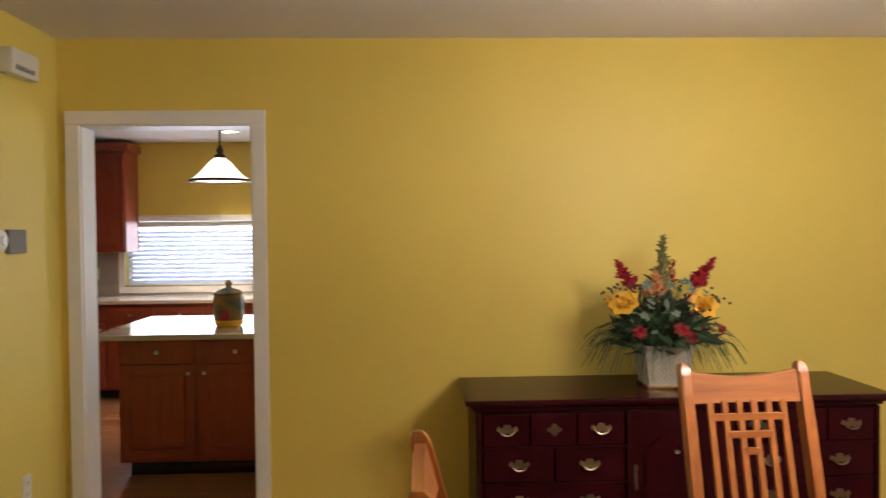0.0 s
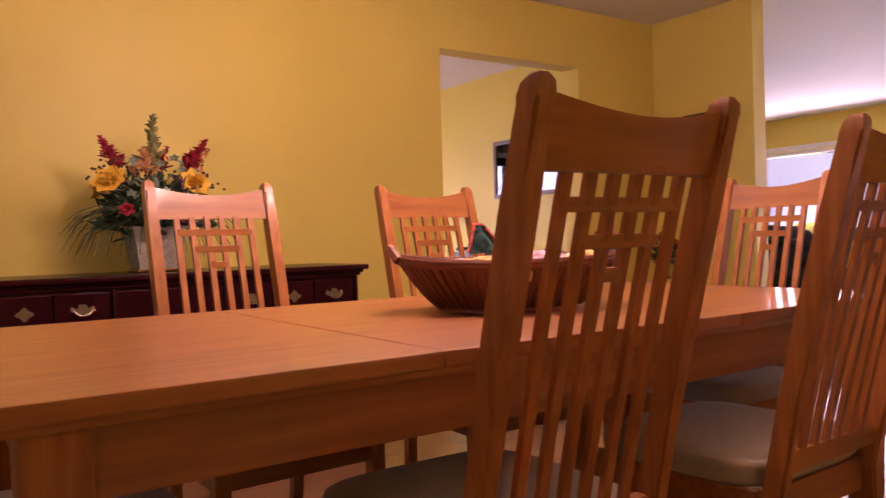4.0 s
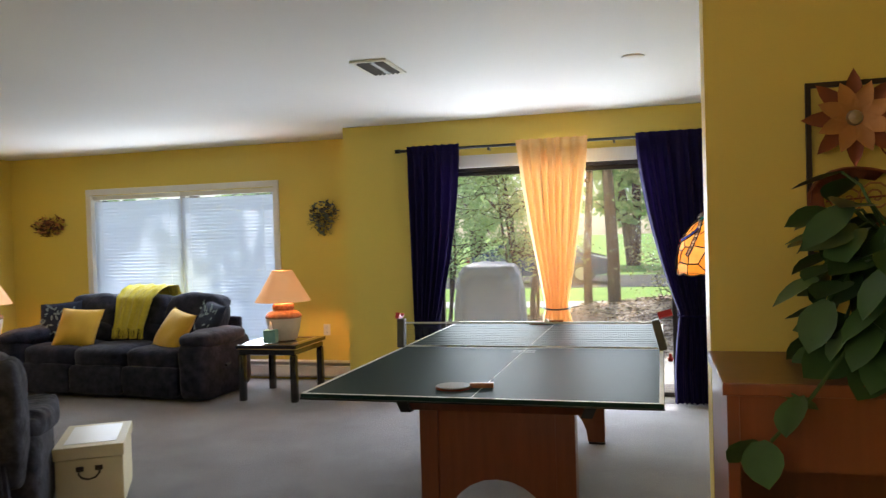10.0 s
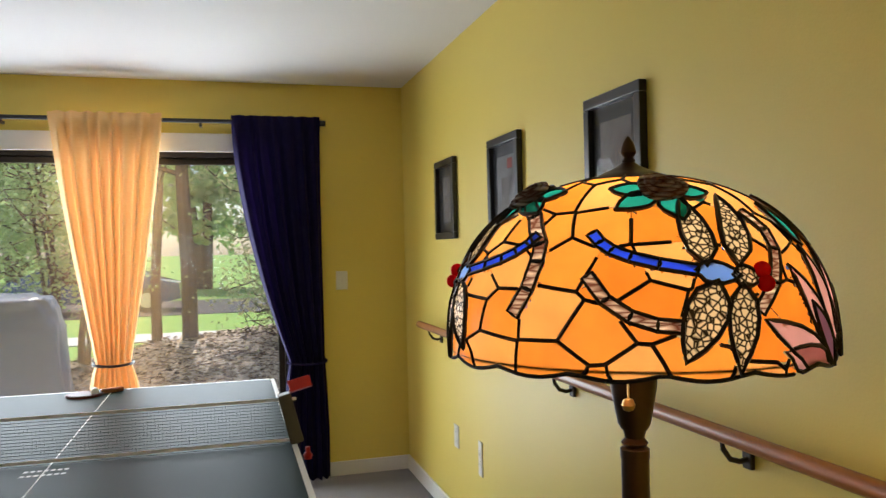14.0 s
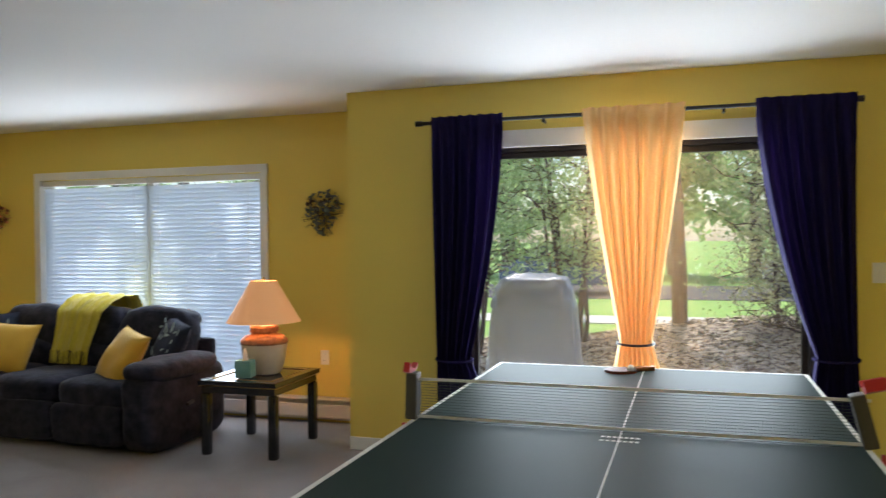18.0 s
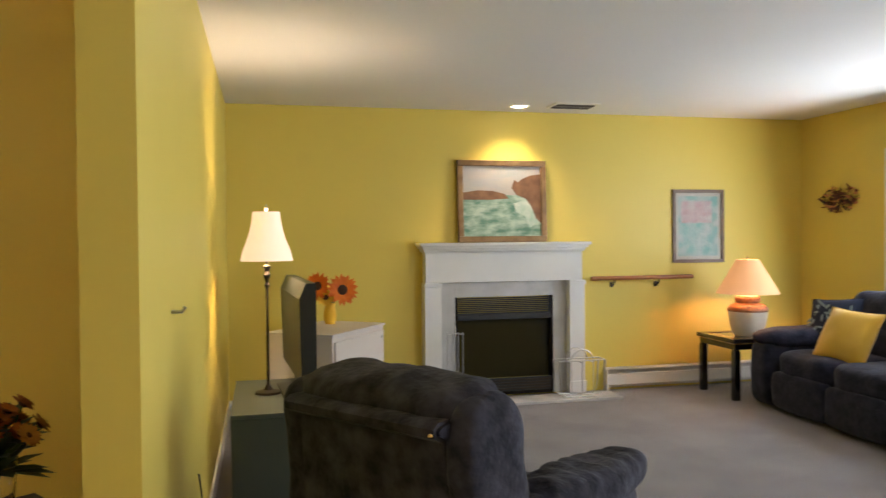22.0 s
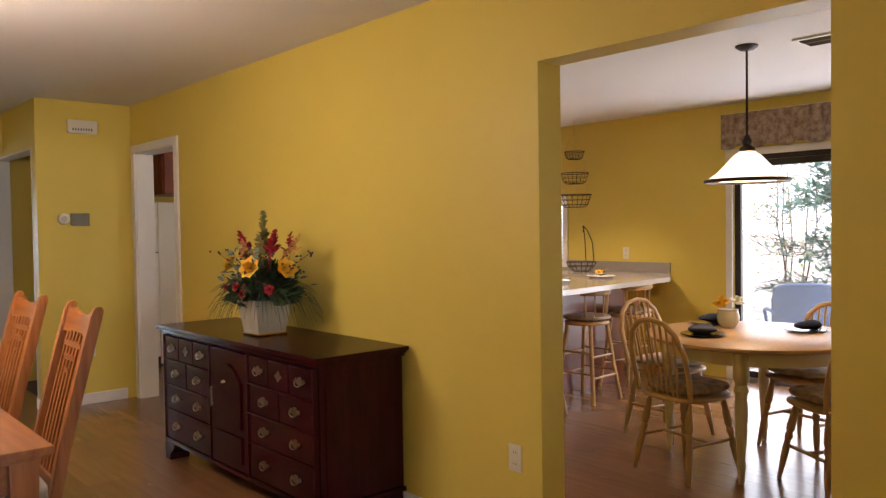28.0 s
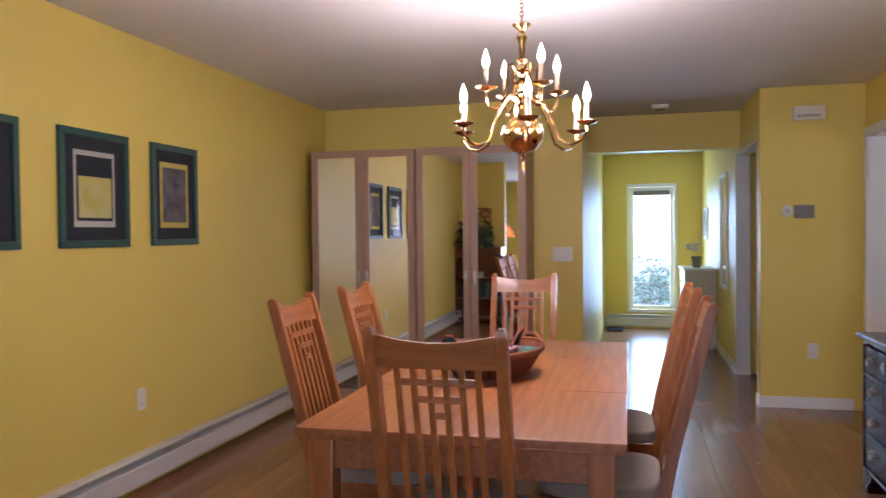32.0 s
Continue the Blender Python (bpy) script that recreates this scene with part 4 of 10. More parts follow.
def table_lamp(x, y, z, power, label):
    t = thing("table_lamp", label, "lamp", (x, y, z), group="lamps on the end tables")
    part("pot", lathe([(0.0, 0.0), (0.095, 0.0), (0.108, 0.02), (0.125, 0.08), (0.138, 0.15), (0.142, 0.175)], 32), M_POT, t, "ribbed cream ceramic pot")
    part("band", lathe([(0.142, 0.175), (0.146, 0.185), (0.142, 0.20), (0.118, 0.222), (0.085, 0.232), (0.080, 0.24), (0.088, 0.25), (0.088, 0.272), (0.078, 0.285), (0.03, 0.292), (0.0, 0.292)], 32), M_TERRA, t, "patterned terracotta shoulder")
    part("stem", lathe([(0.008, 0.29), (0.008, 0.36)], 8), M_GOLD, t)
    sh = part("shade", grid_mesh(lambda u, v: Vector(((0.225 - 0.145 * v) * math.cos(2 * math.pi * u), (0.225 - 0.145 * v) * math.sin(2 * math.pi * u), 0.305 + 0.245 * v)), 40, 6, wrap=True), M_LAMPSHADE, t, "lit cream cone shade", smooth=80)
    part("finial", lathe([(0.0, 0.55), (0.010, 0.555), (0.006, 0.57), (0.0, 0.575)], 10), M_GOLD, t)
    t.scale = (1.14, 1.14, 1.17)
    lamp("lamp_glow", "POINT", pose(x, y, z + 0.46), power, (1.0, 0.55, 0.25), 0.05)
    return t


table_lamp(9.22, 3.49, 0.512, 7, "lit table lamp with cream pot and cone shade")
table_lamp(9.02, 6.72, 0.512, 7, "lit table lamp with cream pot in the corner")

# tissue box
tb = thing("tissue_box", "teal tissue box with a pulled-up tissue", "tissue box", (9.02, 3.52, 0.513), 12)
M_TEAL = material("teal_card", (0.12, 0.32, 0.31), 0.6, second=(0.25, 0.45, 0.43), scale=9, mix=0.5)
part("carton", box(-0.055, -0.055, 0, 0.055, 0.055, 0.115, 0.003), M_TEAL, tb)
part("tissue", grid_mesh(lambda u, v: Vector((0.035 * (1 - v) ** 0.4 * math.cos(6.28 * u) * (1 + 0.3 * math.sin(18 * u)), 0.02 * (1 - 0.9 * v) * math.sin(6.28 * u), 0.112 + 0.085 * v)), 24, 6, wrap=True), M_TRIM, tb, "white tissue")

# recliner seen from behind
rec = thing("recliner", "dark charcoal plush recliner chair", "armchair", (5.70, 3.55, 0), 0)
rec.matrix_basis = pose(5.70, 3.56, 0, 0, 0, -53) @ Matrix.Diagonal((0.95, 1.0, 0.955, 1.0))
# the lighter mottle holds the plush nap and also painted window highlights
M_CHAR = material("charcoal_plush", (0.007, 0.007, 0.011), 0.9, second=(0.058, 0.056, 0.076), scale=12, mix=0.42, bump=0.7, bump_scale=30, sheen=0.05, detail=9)
dull(M_CHAR, 0.2)
part("base", box(-0.36, -0.36, 0.03, 0.36, 0.36, 0.30, 0.04), M_CHAR, rec)
part("plinth", lathe([(0.0, 0.0), (0.26, 0.0), (0.26, 0.0295)], 20), M_BLACK, rec)
soft(rec, "seat_cushion", (0, 0.08, 0.40), (0.56, 0.62, 0.22), 4, 12, 0.012, 3, mat=M_CHAR)
bm = prism([(-0.43, 0.10), (-0.33, 0.10), (-0.42, 0.84), (-0.495, 0.845)], "x", -0.36, 0.36, bevel=0.02)
for v in bm.verts:
    v.co.x *= 1.06 - 0.14 * v.co.z
part("back_shell", bm, M_CHAR, rec, "flat plush back panel")
soft(rec, "back_cushion", (0, -0.30, 0.70), (0.72, 0.30, 0.56), 3.6, 12, 0.02, 8, tilt=10, mat=M_CHAR)


def bolster(u, v):
    """A long even roll along x, closed and gathered at both ends."""
    x = 2 * u - 1
    r = max(0.0, 1 - abs(x) ** 7) ** 0.42
    a = 2 * math.pi * v
    ca, sa = math.cos(a), math.sin(a)
    y = math.copysign(abs(ca) ** 0.75, ca) * 0.135 * r
    z = math.copysign(abs(sa) ** 0.80, sa) * 0.088 * r
    fold = 0.007 * math.sin(a * 9) * max(0.0, abs(x) - 0.72) / 0.28 + 0.012 * noise.noise(Vector((x * 4, ca, sa * 1.5)))
    return Vector((x * 0.395, -0.365 + y - 0.20 * z + fold * ca, 0.918 - 0.012 * x * x + z + 0.18 * y + fold * sa))


part("head_roll", grid_mesh(bolster, 56, 28), M_CHAR, rec, "long padded head roll", smooth=70)
for s in (-1, 1):
    soft(rec, "side_wing", (s * 0.375, -0.34, 0.64), (0.15, 0.28, 0.66), 3.2, 14, 0.03, s + 6, tilt=9, mat=M_CHAR)
    soft(rec, "arm", (s * 0.40, 0.05, 0.31), (0.20, 0.74, 0.54), 5, 12, 0.012, s + 2, mat=M_CHAR)
    pad = cushion(0.25, 0.74, 0.16, 2.8, 22, 0.02, s + 20)
    for v in pad.verts:
        # gathers across the padded arm
        v.co.z += 0.006 * math.sin(v.co.y * 62 + 5 * noise.noise(v.co * 5)) * (1 if v.co.z > 0 else 0)
        v.co += Vector((s * 0.41, 0.10, 0.575))
    part("arm_pad", pad, M_CHAR, rec, smooth=60)
part("band", prism([(-0.52, 0.845), (-0.548, 0.862), (-0.552, 0.888), (-0.53, 0.905), (-0.46, 0.91), (-0.46, 0.85)], "x", -0.345, 0.345, bevel=0.012), M_CHAR, rec, "padded band across the back")
part("back_button", lathe([(0.0, 0), (0.008, 0.002), (0.006, 0.008), (0.0, 0.010)], 8, centre=(0.325, -0.555, 0.868)), M_GOLD, rec)

# small white trunk
M_CREAM = material("cream_paint", (0.66, 0.60, 0.42), 0.5, second=(0.58, 0.52, 0.35), scale=6, mix=0.7)
tr = thing("storage_trunk", "small cream painted trunk with brass handle", "trunk", (0, 0, 0))
tr.matrix_basis = pose(6.37, 3.22, 0, 0, 0, -57) @ Matrix.Diagonal((0.93, 1.40, 0.77, 1.0))
part("body", box(-0.18, -0.19, 0.045, 0.18, 0.19, 0.395, 0.006), M_CREAM, tr)
lid = part("lid", box(-0.188, -0.198, 0.399, 0.188, 0.198, 0.485, 0.008), M_CREAM, tr)
part("lid_panel", box(-0.14, -0.15, 0.4855, 0.14, 0.15, 0.489, 0.001), M_TRIM, lid, "pale inset panel on the lid")
part("skirt", prism([(-0.18, 0.045), (-0.18, 0.02), (-0.14, 0.012), (-0.10, 0.03), (-0.04, 0.036), (0.0, 0.026), (0.04, 0.036), (0.10, 0.03), (0.14, 0.012), (0.18, 0.02), (0.18, 0.045)], "y", -0.19, -0.175), M_CREAM, tr)
for sx in (-1, 1):
    for sy in (-1, 1):
        part("foot", lathe([(0.014, 0.0), (0.02, 0.02), (0.024, 0.044)], 10, centre=(sx * 0.155, sy * 0.165, 0)), M_CREAM, tr)
part("handle", tube([(-0.05, -0.197, 0.325), (-0.055, -0.205, 0.30), (-0.035, -0.214, 0.275), (0.0, -0.217, 0.266), (0.035, -0.214, 0.275), (0.055, -0.205, 0.30), (0.05, -0.197, 0.325)], 0.006, 6), M_IRON, tr, "dark drop handle")
part("handle_plate", boxes([(-0.07, -0.195, 0.312, -0.03, -0.1905, 0.345), (0.03, -0.195, 0.312, 0.07, -0.1905, 0.345)], 0.001), M_IRON, tr)

# table tennis table
M_TT = material("green_table_paint", (0.010, 0.027, 0.024), 0.50, second=(0.013, 0.033, 0.029), scale=3, mix=0.7, bump=0.02, bump_scale=200)
dull(M_TT, 0.06)
M_WHITE = material("white_line", (0.75, 0.75, 0.72), 0.5)
M_REDW = material("red_brown_wood", (0.215, 0.062, 0.021), 0.32, second=(0.15, 0.040, 0.014), scale=5, mix=0.6, stretch=(6, 6, 0.6), coat=0.2)
M_RED = material("red_plastic", (0.55, 0.025, 0.02), 0.4)
M_OLIVEP = material("olive_plastic", (0.075, 0.068, 0.05), 0.5)
M_GREYP = material("grey_plastic", (0.20, 0.19, 0.16), 0.6)
tt = thing("table_tennis_table", "dark green table tennis top on a red-brown wooden game table", "table tennis table")
tt.matrix_basis = pose(7.15, 0.885, 0, 0, 0, -0.6)
for a, b in ((-1.37, -0.002), (0.002, 1.37)):
    half = part("playing_top", box(a, -0.7625, 0.742, b, 0.7625, 0.760, 0.002), M_TT, tt)
    e0, e1 = (a, a + 0.018) if a < -1 else (b - 0.018, b)
    for r in ((a, -0.7625, b, -0.7445), (a, 0.7445, b, 0.7625), (e0, -0.7445, e1, 0.7445), (a if a > -1 else a + 0.018, -0.002, b if b < 1 else b - 0.018, 0.002)):
        part("painted_line", box(r[0], r[1], 0.7603, r[2], r[3], 0.7608), M_WHITE, half, "white painted line")
part("edge_trim", boxes([(-1.372, -0.7645, 0.735, 1.372, 0.7645, 0.7415)]), M_BLACK, tt)
M_BLK = material("black_corner", (0.012, 0.012, 0.014), 0.3)
part("cabinet", prism([(-0.50, 0.735), (0.50, 0.735), (0.44, 0.60), (-0.44, 0.60)], "x", -0.92, 0.92), M_REDW, tt, "red-brown game table cabinet")
for sx in (-1, 1):
    for sy in (-1, 1):
        part("corner_cap", prism([(sy * 0.455, 0.734), (sy * 0.515, 0.734), (sy * 0.452, 0.592), (sy * 0.40, 0.592)], "x", sx * 0.85, sx * 0.945), M_BLK, tt, "black corner cap")
    x0, x1 = sx * 0.90, sx * 0.82
    arch = [(-0.37, 0.0), (-0.265, 0.0)] + [(-0.258 * math.cos(a), 0.26 * math.sin(a) + 0.02) for a in [math.pi * k / 12 for k in range(0, 13)]] + [(0.265, 0.0), (0.37, 0.0), (0.37, 0.5995), (-0.37, 0.5995)]
    leg = part("arched_leg", prism(arch, "x", min(x0, x1), max(x0, x1)), M_REDW, tt, "arched leg panel")
    for sy in (-1, 1):
        part("leg_post", box(x0 - 0.012, sy * 0.37 - 0.09 * (sy > 0), 0.012, x0 + 0.012 + sx * 0.0, sy * 0.37 + 0.09 * (sy < 0), 0.598, 0.004), M_REDW, leg)
        part("foot_pad", box(min(x0, x1) - 0.012, sy * 0.318 - 0.054, 0.0, max(x0, x1) + 0.012, sy * 0.318 + 0.054, 0.012), M_BLK, leg)
part("stretcher", box(-0.82, -0.03, 0.30, 0.82, 0.03, 0.42, 0.004), M_REDW, tt)
for row_x in (-0.075, -0.125):
    for k in range(7):
        part("mark_bar", box(row_x - 0.009, -0.066 + k * 0.019, 0.7603, row_x + 0.009, -0.053 + k * 0.019, 0.7607), M_WHITE, tt, "pale bar of a maker's mark")
# net with two clamped posts
net = thing("table_tennis_net", "white-edged green net between two clamped posts", "net")
net.matrix_basis = tt.matrix_basis
M_NET = material("net_thread", (0.09, 0.12, 0.115), 0.8)
bm = bmesh.new()
for k in range(13):
    z = 0.778 + k * 0.0102
    tube([(0, -0.76, z), (0, -0.38, z - 0.002), (0, 0.0, z - 0.004), (0, 0.38, z - 0.002), (0, 0.76, z)], 0.0009, 3, bm)
part("net_weave", bm, M_NET, net, "grey-green level threads")
bm = bmesh.new()
for k in range(130):
    y = -0.755 + k * 1.51 / 129
    tube([(0.0006, y, 0.773), (0.0006, y, 0.905)], 0.0005, 3, bm)
part("net_mesh", bm, M_NET, net, "grey-green upright threads")
part("top_tape", box(-0.002, -0.765, 0.905, 0.002, 0.765, 0.915), M_WHITE, net, "white tape")
part("bottom_tape", box(-0.0015, -0.765, 0.766, 0.0015, 0.765, 0.776), M_WHITE, net, "white tape")
for s in (-1, 1):
    pst = part("post", box(-0.028, s * 0.765 - 0.022, 0.762, 0.028, s * 0.765 + 0.022, 0.935, 0.006, m=Matrix.Translation((0, s * 0.765, 0.762)) @ pose(0, 0, 0, -14 if s < 0 else 2, 0, 0) @ Matrix.Translation((0, -s * 0.765, -0.762))), M_OLIVEP, net, "grey plastic post")
    part("clip", prism([(-0.045, 0.942), (-0.03, 0.975), (-0.015, 0.955), (0.02, 0.945), (0.055, 0.962), (0.05, 0.945), (0.02, 0.932), (-0.02, 0.932)], "y", s * 0.80 - 0.012 - (0.05 if s < 0 else 0.02), s * 0.80 + 0.012 - (0.0 if s < 0 else 0.02)), M_RED, pst, "red clip lever").matrix_basis = Matrix.Translation((0, s * 0.765, 0.762)) @ pose(0, 0, 0, -14 if s < 0 else 2, 0, 0) @ Matrix.Translation((0, -s * 0.765, -0.762))
    part("clamp_screw", lathe([(0.012, 0.70), (0.016, 0.715), (0.008, 0.725), (0.008, 0.742)], 10, centre=(0, s * 0.80, 0)), M_RED, net, "red clamp screw")


def paddle(m, label, upper=None):
    p = thing("paddle", label, "paddle", group="paddles on the table tennis table")
    p.matrix_basis = m
    blade = [(0.075 * math.cos(a), 0.08 * math.sin(a)) for a in [2 * math.pi * k / 26 for k in range(26)]]
    part("blade", prism(blade, "z", 0.002, 0.008), M_REDW, p)
    part("rubber", prism([(x * 0.985, y * 0.985) for x, y in blade], "z", 0.0085, 0.0115), upper or M_GREYP, p, "worn dull rubber")
    part("rubber", prism([(x * 0.985, y * 0.985) for x, y in blade], "z", 0.0, 0.0018), M_RED, p, "red rubber")
    part("handle", box(-0.014, -0.175, 0.0, 0.014, -0.07, 0.022, 0.006), M_OAKX, p)
    return p


M_MAROON = material("maroon_rubber", (0.075, 0.012, 0.012), 0.5)
paddle(pose(5.98, 1.02, 0.7612, 0, 0, 10), "wooden paddle with grey rubber lying on the table")
paddle(pose(8.38, 0.98, 0.7612, 0, 0, 24), "dark red paddle lying at the far end", M_MAROON)
solo("ball", lathe([(0.0, 0)] + [(0.02 * math.sin(math.pi * k / 10), 0.02 - 0.02 * math.cos(math.pi * k / 10)) for k in range(1, 10)] + [(0.0, 0.04)], 14, centre=(8.36, 0.93, 0.7612)), M_WHITE, "white ball resting beside a paddle", "ball")

# fireplace
M_MARBLE = material("grey_marble", (0.42, 0.41, 0.40), 0.22, second=(0.58, 0.57, 0.56), scale=5, mix=0.45, detail=8)
M_SOOT = material("soot", (0.010, 0.008, 0.006), 0.85, second=(0.028, 0.020, 0.015), scale=9, mix=0.6, bump=0.3, bump_scale=30)
fp = thing("fireplace", "white painted mantel round a black firebox with marble surround", "fireplace")
Y0 = YF - 0.002
part("mantel_shelf", boxes([(6.25, Y0 - 0.205, 1.294, 7.745, Y0, 1.32), (6.268, Y0 - 0.185, 1.272, 7.727, Y0, 1.2938), (6.285, Y0 - 0.165, 1.25, 7.71, Y0, 1.2718), (6.298, Y0 - 0.145, 1.238, 7.70, Y0, 1.2498)], 0.006), M_TRIM, fp)
part("frieze", box(6.31, Y0 - 0.125, 0.99, 7.69, Y0, 1.2378, 0.003), M_TRIM, fp)
for a in (6.30, 7.57):
    part("pilaster", boxes([(a, Y0 - 0.13, 0.0, a + 0.14, Y0, 0.9895), (a - 0.008, Y0 - 0.142, 0.0, a + 0.148, Y0 - 0.1305, 0.12), (a - 0.008, Y0 - 0.142, 0.955, a + 0.148, Y0 - 0.1305, 0.985)], 0.003), M_TRIM, fp)
for r in ((6.44, 0.02, 6.575, 0.985), (7.445, 0.02, 7.57, 0.985), (6.575, 0.86, 7.445, 0.985)):
    part("marble_slab", box(r[0], Y0 - 0.06, r[1], r[2], Y0 - 0.002, r[3], 0.002), M_MARBLE, fp, "grey veined marble")
part("firebox", boxes([(6.575, Y0 - 0.055, 0.02, 6.595, Y0 + 0.12, 0.86), (7.425, Y0 - 0.055, 0.02, 7.445, Y0 + 0.12, 0.86), (6.595, Y0 + 0.10, 0.02, 7.425, Y0 + 0.12, 0.86), (6.595, Y0 - 0.055, 0.02, 7.425, Y0 + 0.10, 0.05)]), M_SOOT, fp, "sooty black firebox")
bm = bmesh.new()
for k in range(9):
    z = 0.715 + k * 0.016
    bm_box(bm, 6.595, Y0 - 0.064, z, 7.425, Y0 - 0.045, z + 0.008)
part("louvre_slats", bm, M_BLACK, fp, "black louvred vent")
part("hood", box(6.595, Y0 - 0.07, 0.665, 7.425, Y0 - 0.02, 0.712, 0.004), M_BLACK, fp)
part("kick_panel", box(6.595, Y0 - 0.068, 0.05, 7.425, Y0 - 0.05, 0.165, 0.004), M_BLACK, fp)
bm = bmesh.new()
for k in range(4):
    bm_box(bm, 6.60, Y0 - 0.072, 0.065 + k * 0.024, 7.42, Y0 - 0.0682, 0.077 + k * 0.024)
part("lower_slats", bm, M_IRON, fp)
M_MESHC = material("fire_screen", (0.005, 0.004, 0.0035), 0.6, alpha=0.82)
dull(M_MESHC, 0.08)
dull(M_SOOT, 0.1)
part("screen", grid_mesh(lambda u, v: Vector((6.60 + 0.82 * u, Y0 - 0.03 + 0.002 * math.sin(u * 60), 0.165 + 0.50 * v)), 90, 2), M_MESHC, fp, "sooty mesh curtain")
part("grate", boxes([(6.75, Y0 + 0.01, 0.05, 7.27, Y0 + 0.03, 0.14), (6.8, Y0 + 0.05, 0.05, 7.2, Y0 + 0.09, 0.20)], 0.01), M_SOOT, fp)
for a, b in ((6.20, 6.77), (6.772, 7.348), (7.35, 7.93)):
    part("hearth_slab", box(a, 6.86, 0.0, b, Y0 - 0.145, 0.022, 0.003), M_MARBLE, fp, "pale marble hearth")

# fire tools and log rack
ft = thing("fireplace_tools", "steel fireplace tools on a stand", "fire tools", (6.53, 7.02, 0.022))
part("stand_base", lathe([(0.0, 0), (0.08, 0.0), (0.085, 0.008), (0.02, 0.018), (0.0, 0.02)], 18), M_STEEL, ft)
part("pole", tube([(0, 0, 0.018), (0, 0, 0.62)], 0.007, 8), M_STEEL, ft)
part("hooks", tube([(-0.07, 0, 0.55), (0, 0, 0.56), (0.07, 0, 0.55)], 0.006, 6), M_STEEL, ft)
for x in (-0.065, -0.02, 0.025, 0.065):
    part("tool", tube([(x, 0.012, 0.57), (x, 0.014, 0.10)], 0.005, 6), M_STEEL, ft)
rk = thing("log_rack", "curved steel wire log rack on the hearth", "log rack", (7.60, 7.0, 0.022))
rk.scale = (0.86, 0.86, 0.92)
for y in (-0.08, 0.08):
    part("wire_frame", tube([(-0.24, y, 0.33), (-0.22, y, 0.06), (-0.18, y, 0.006), (0.18, y, 0.006), (0.22, y, 0.06), (0.24, y, 0.33)], 0.007, 8), M_STEEL, rk)
    part("hoop", tube([(0.12 * math.cos(a), y, 0.31 + 0.12 * math.sin(a)) for a in [math.pi * k / 12 for k in range(13)]], 0.006, 8), M_STEEL, rk)
    part("top_rail", tube([(-0.24, y, 0.33), (0.24, y, 0.33)], 0.006, 8), M_STEEL, rk)
for x in (-0.24, -0.12, 0.0, 0.12, 0.24):
    part("cross_rod", tube([(x, -0.08, 0.33 if abs(x) > 0.2 else 0.31), (x, 0.08, 0.33 if abs(x) > 0.2 else 0.31)], 0.005, 6), M_STEEL, rk)
    part("upright", tube([(x * 0.95, -0.08, 0.012), (x * 0.95, -0.08, 0.325)], 0.0045, 6), M_STEEL, rk)

# seascape, leaning on the mantel
M_GOLDF = material("bronze_frame", (0.30, 0.19, 0.09), 0.4, 0.3, second=(0.16, 0.09, 0.04), scale=14, mix=0.6)
M_SEA = material("sea_paint", (0.09, 0.22, 0.16), 0.6, second=(0.42, 0.54, 0.46), scale=7, mix=0.25, stretch=(1, 1, 2.2), bump=0.3, bump_scale=40, detail=8)
M_SKYP = material("sky_paint", (0.40, 0.36, 0.33), 0.6, second=(0.30, 0.33, 0.36), scale=5, mix=0.5, stretch=(1, 1, 3))
M_CLIFF = material("cliff_paint", (0.10, 0.045, 0.025), 0.6, second=(0.26, 0.14, 0.07), scale=9, mix=0.5)
sp = thing("seascape_painting", "bronze framed painting of green surf and cliffs on the mantel", "painting")
sp.matrix_basis = pose(7.0, YF - 0.060, 1.322, -2.5, 0, 0)
for r in ((-0.395, 0.0, 0.395, 0.05), (-0.395, 0.645, 0.395, 0.695), (-0.395, 0.05, -0.345, 0.645), (0.345, 0.05, 0.395, 0.645)):
    part("frame_bar", box(r[0], -0.018, r[1], r[2], 0.018, r[3], 0.008), M_GOLDF, sp)
part("sky", box(-0.345, 0.0, 0.40, 0.345, 0.006, 0.645), M_SKYP, sp)
part("sea", box(-0.345, 0.0, 0.05, 0.345, 0.006, 0.3995), M_SEA, sp)
part("headland", prism([(-0.345, 0.36), (-0.345, 0.42), (-0.22, 0.44), (-0.08, 0.435), (0.02, 0.41), (0.06, 0.37), (-0.10, 0.36)], "y", -0.003, -0.0002), M_CLIFF, sp)
part("cliff", prism([(0.345, 0.16), (0.345, 0.58), (0.26, 0.57), (0.19, 0.545), (0.14, 0.51), (0.11, 0.53), (0.085, 0.46), (0.13, 0.40), (0.21, 0.37), (0.26, 0.30), (0.30, 0.20)], "y", -0.003, -0.0002), M_CLIFF, sp)
M_FOAM = material("foam_paint", (0.62, 0.66, 0.60), 0.7, second=(0.30, 0.48, 0.40), scale=14, mix=0.4)
part("foam", prism([(0.10, 0.33), (0.22, 0.36), (0.30, 0.26), (0.31, 0.16), (0.24, 0.12), (0.20, 0.22), (0.12, 0.26)], "y", -0.0025, -0.0001), M_FOAM, sp)

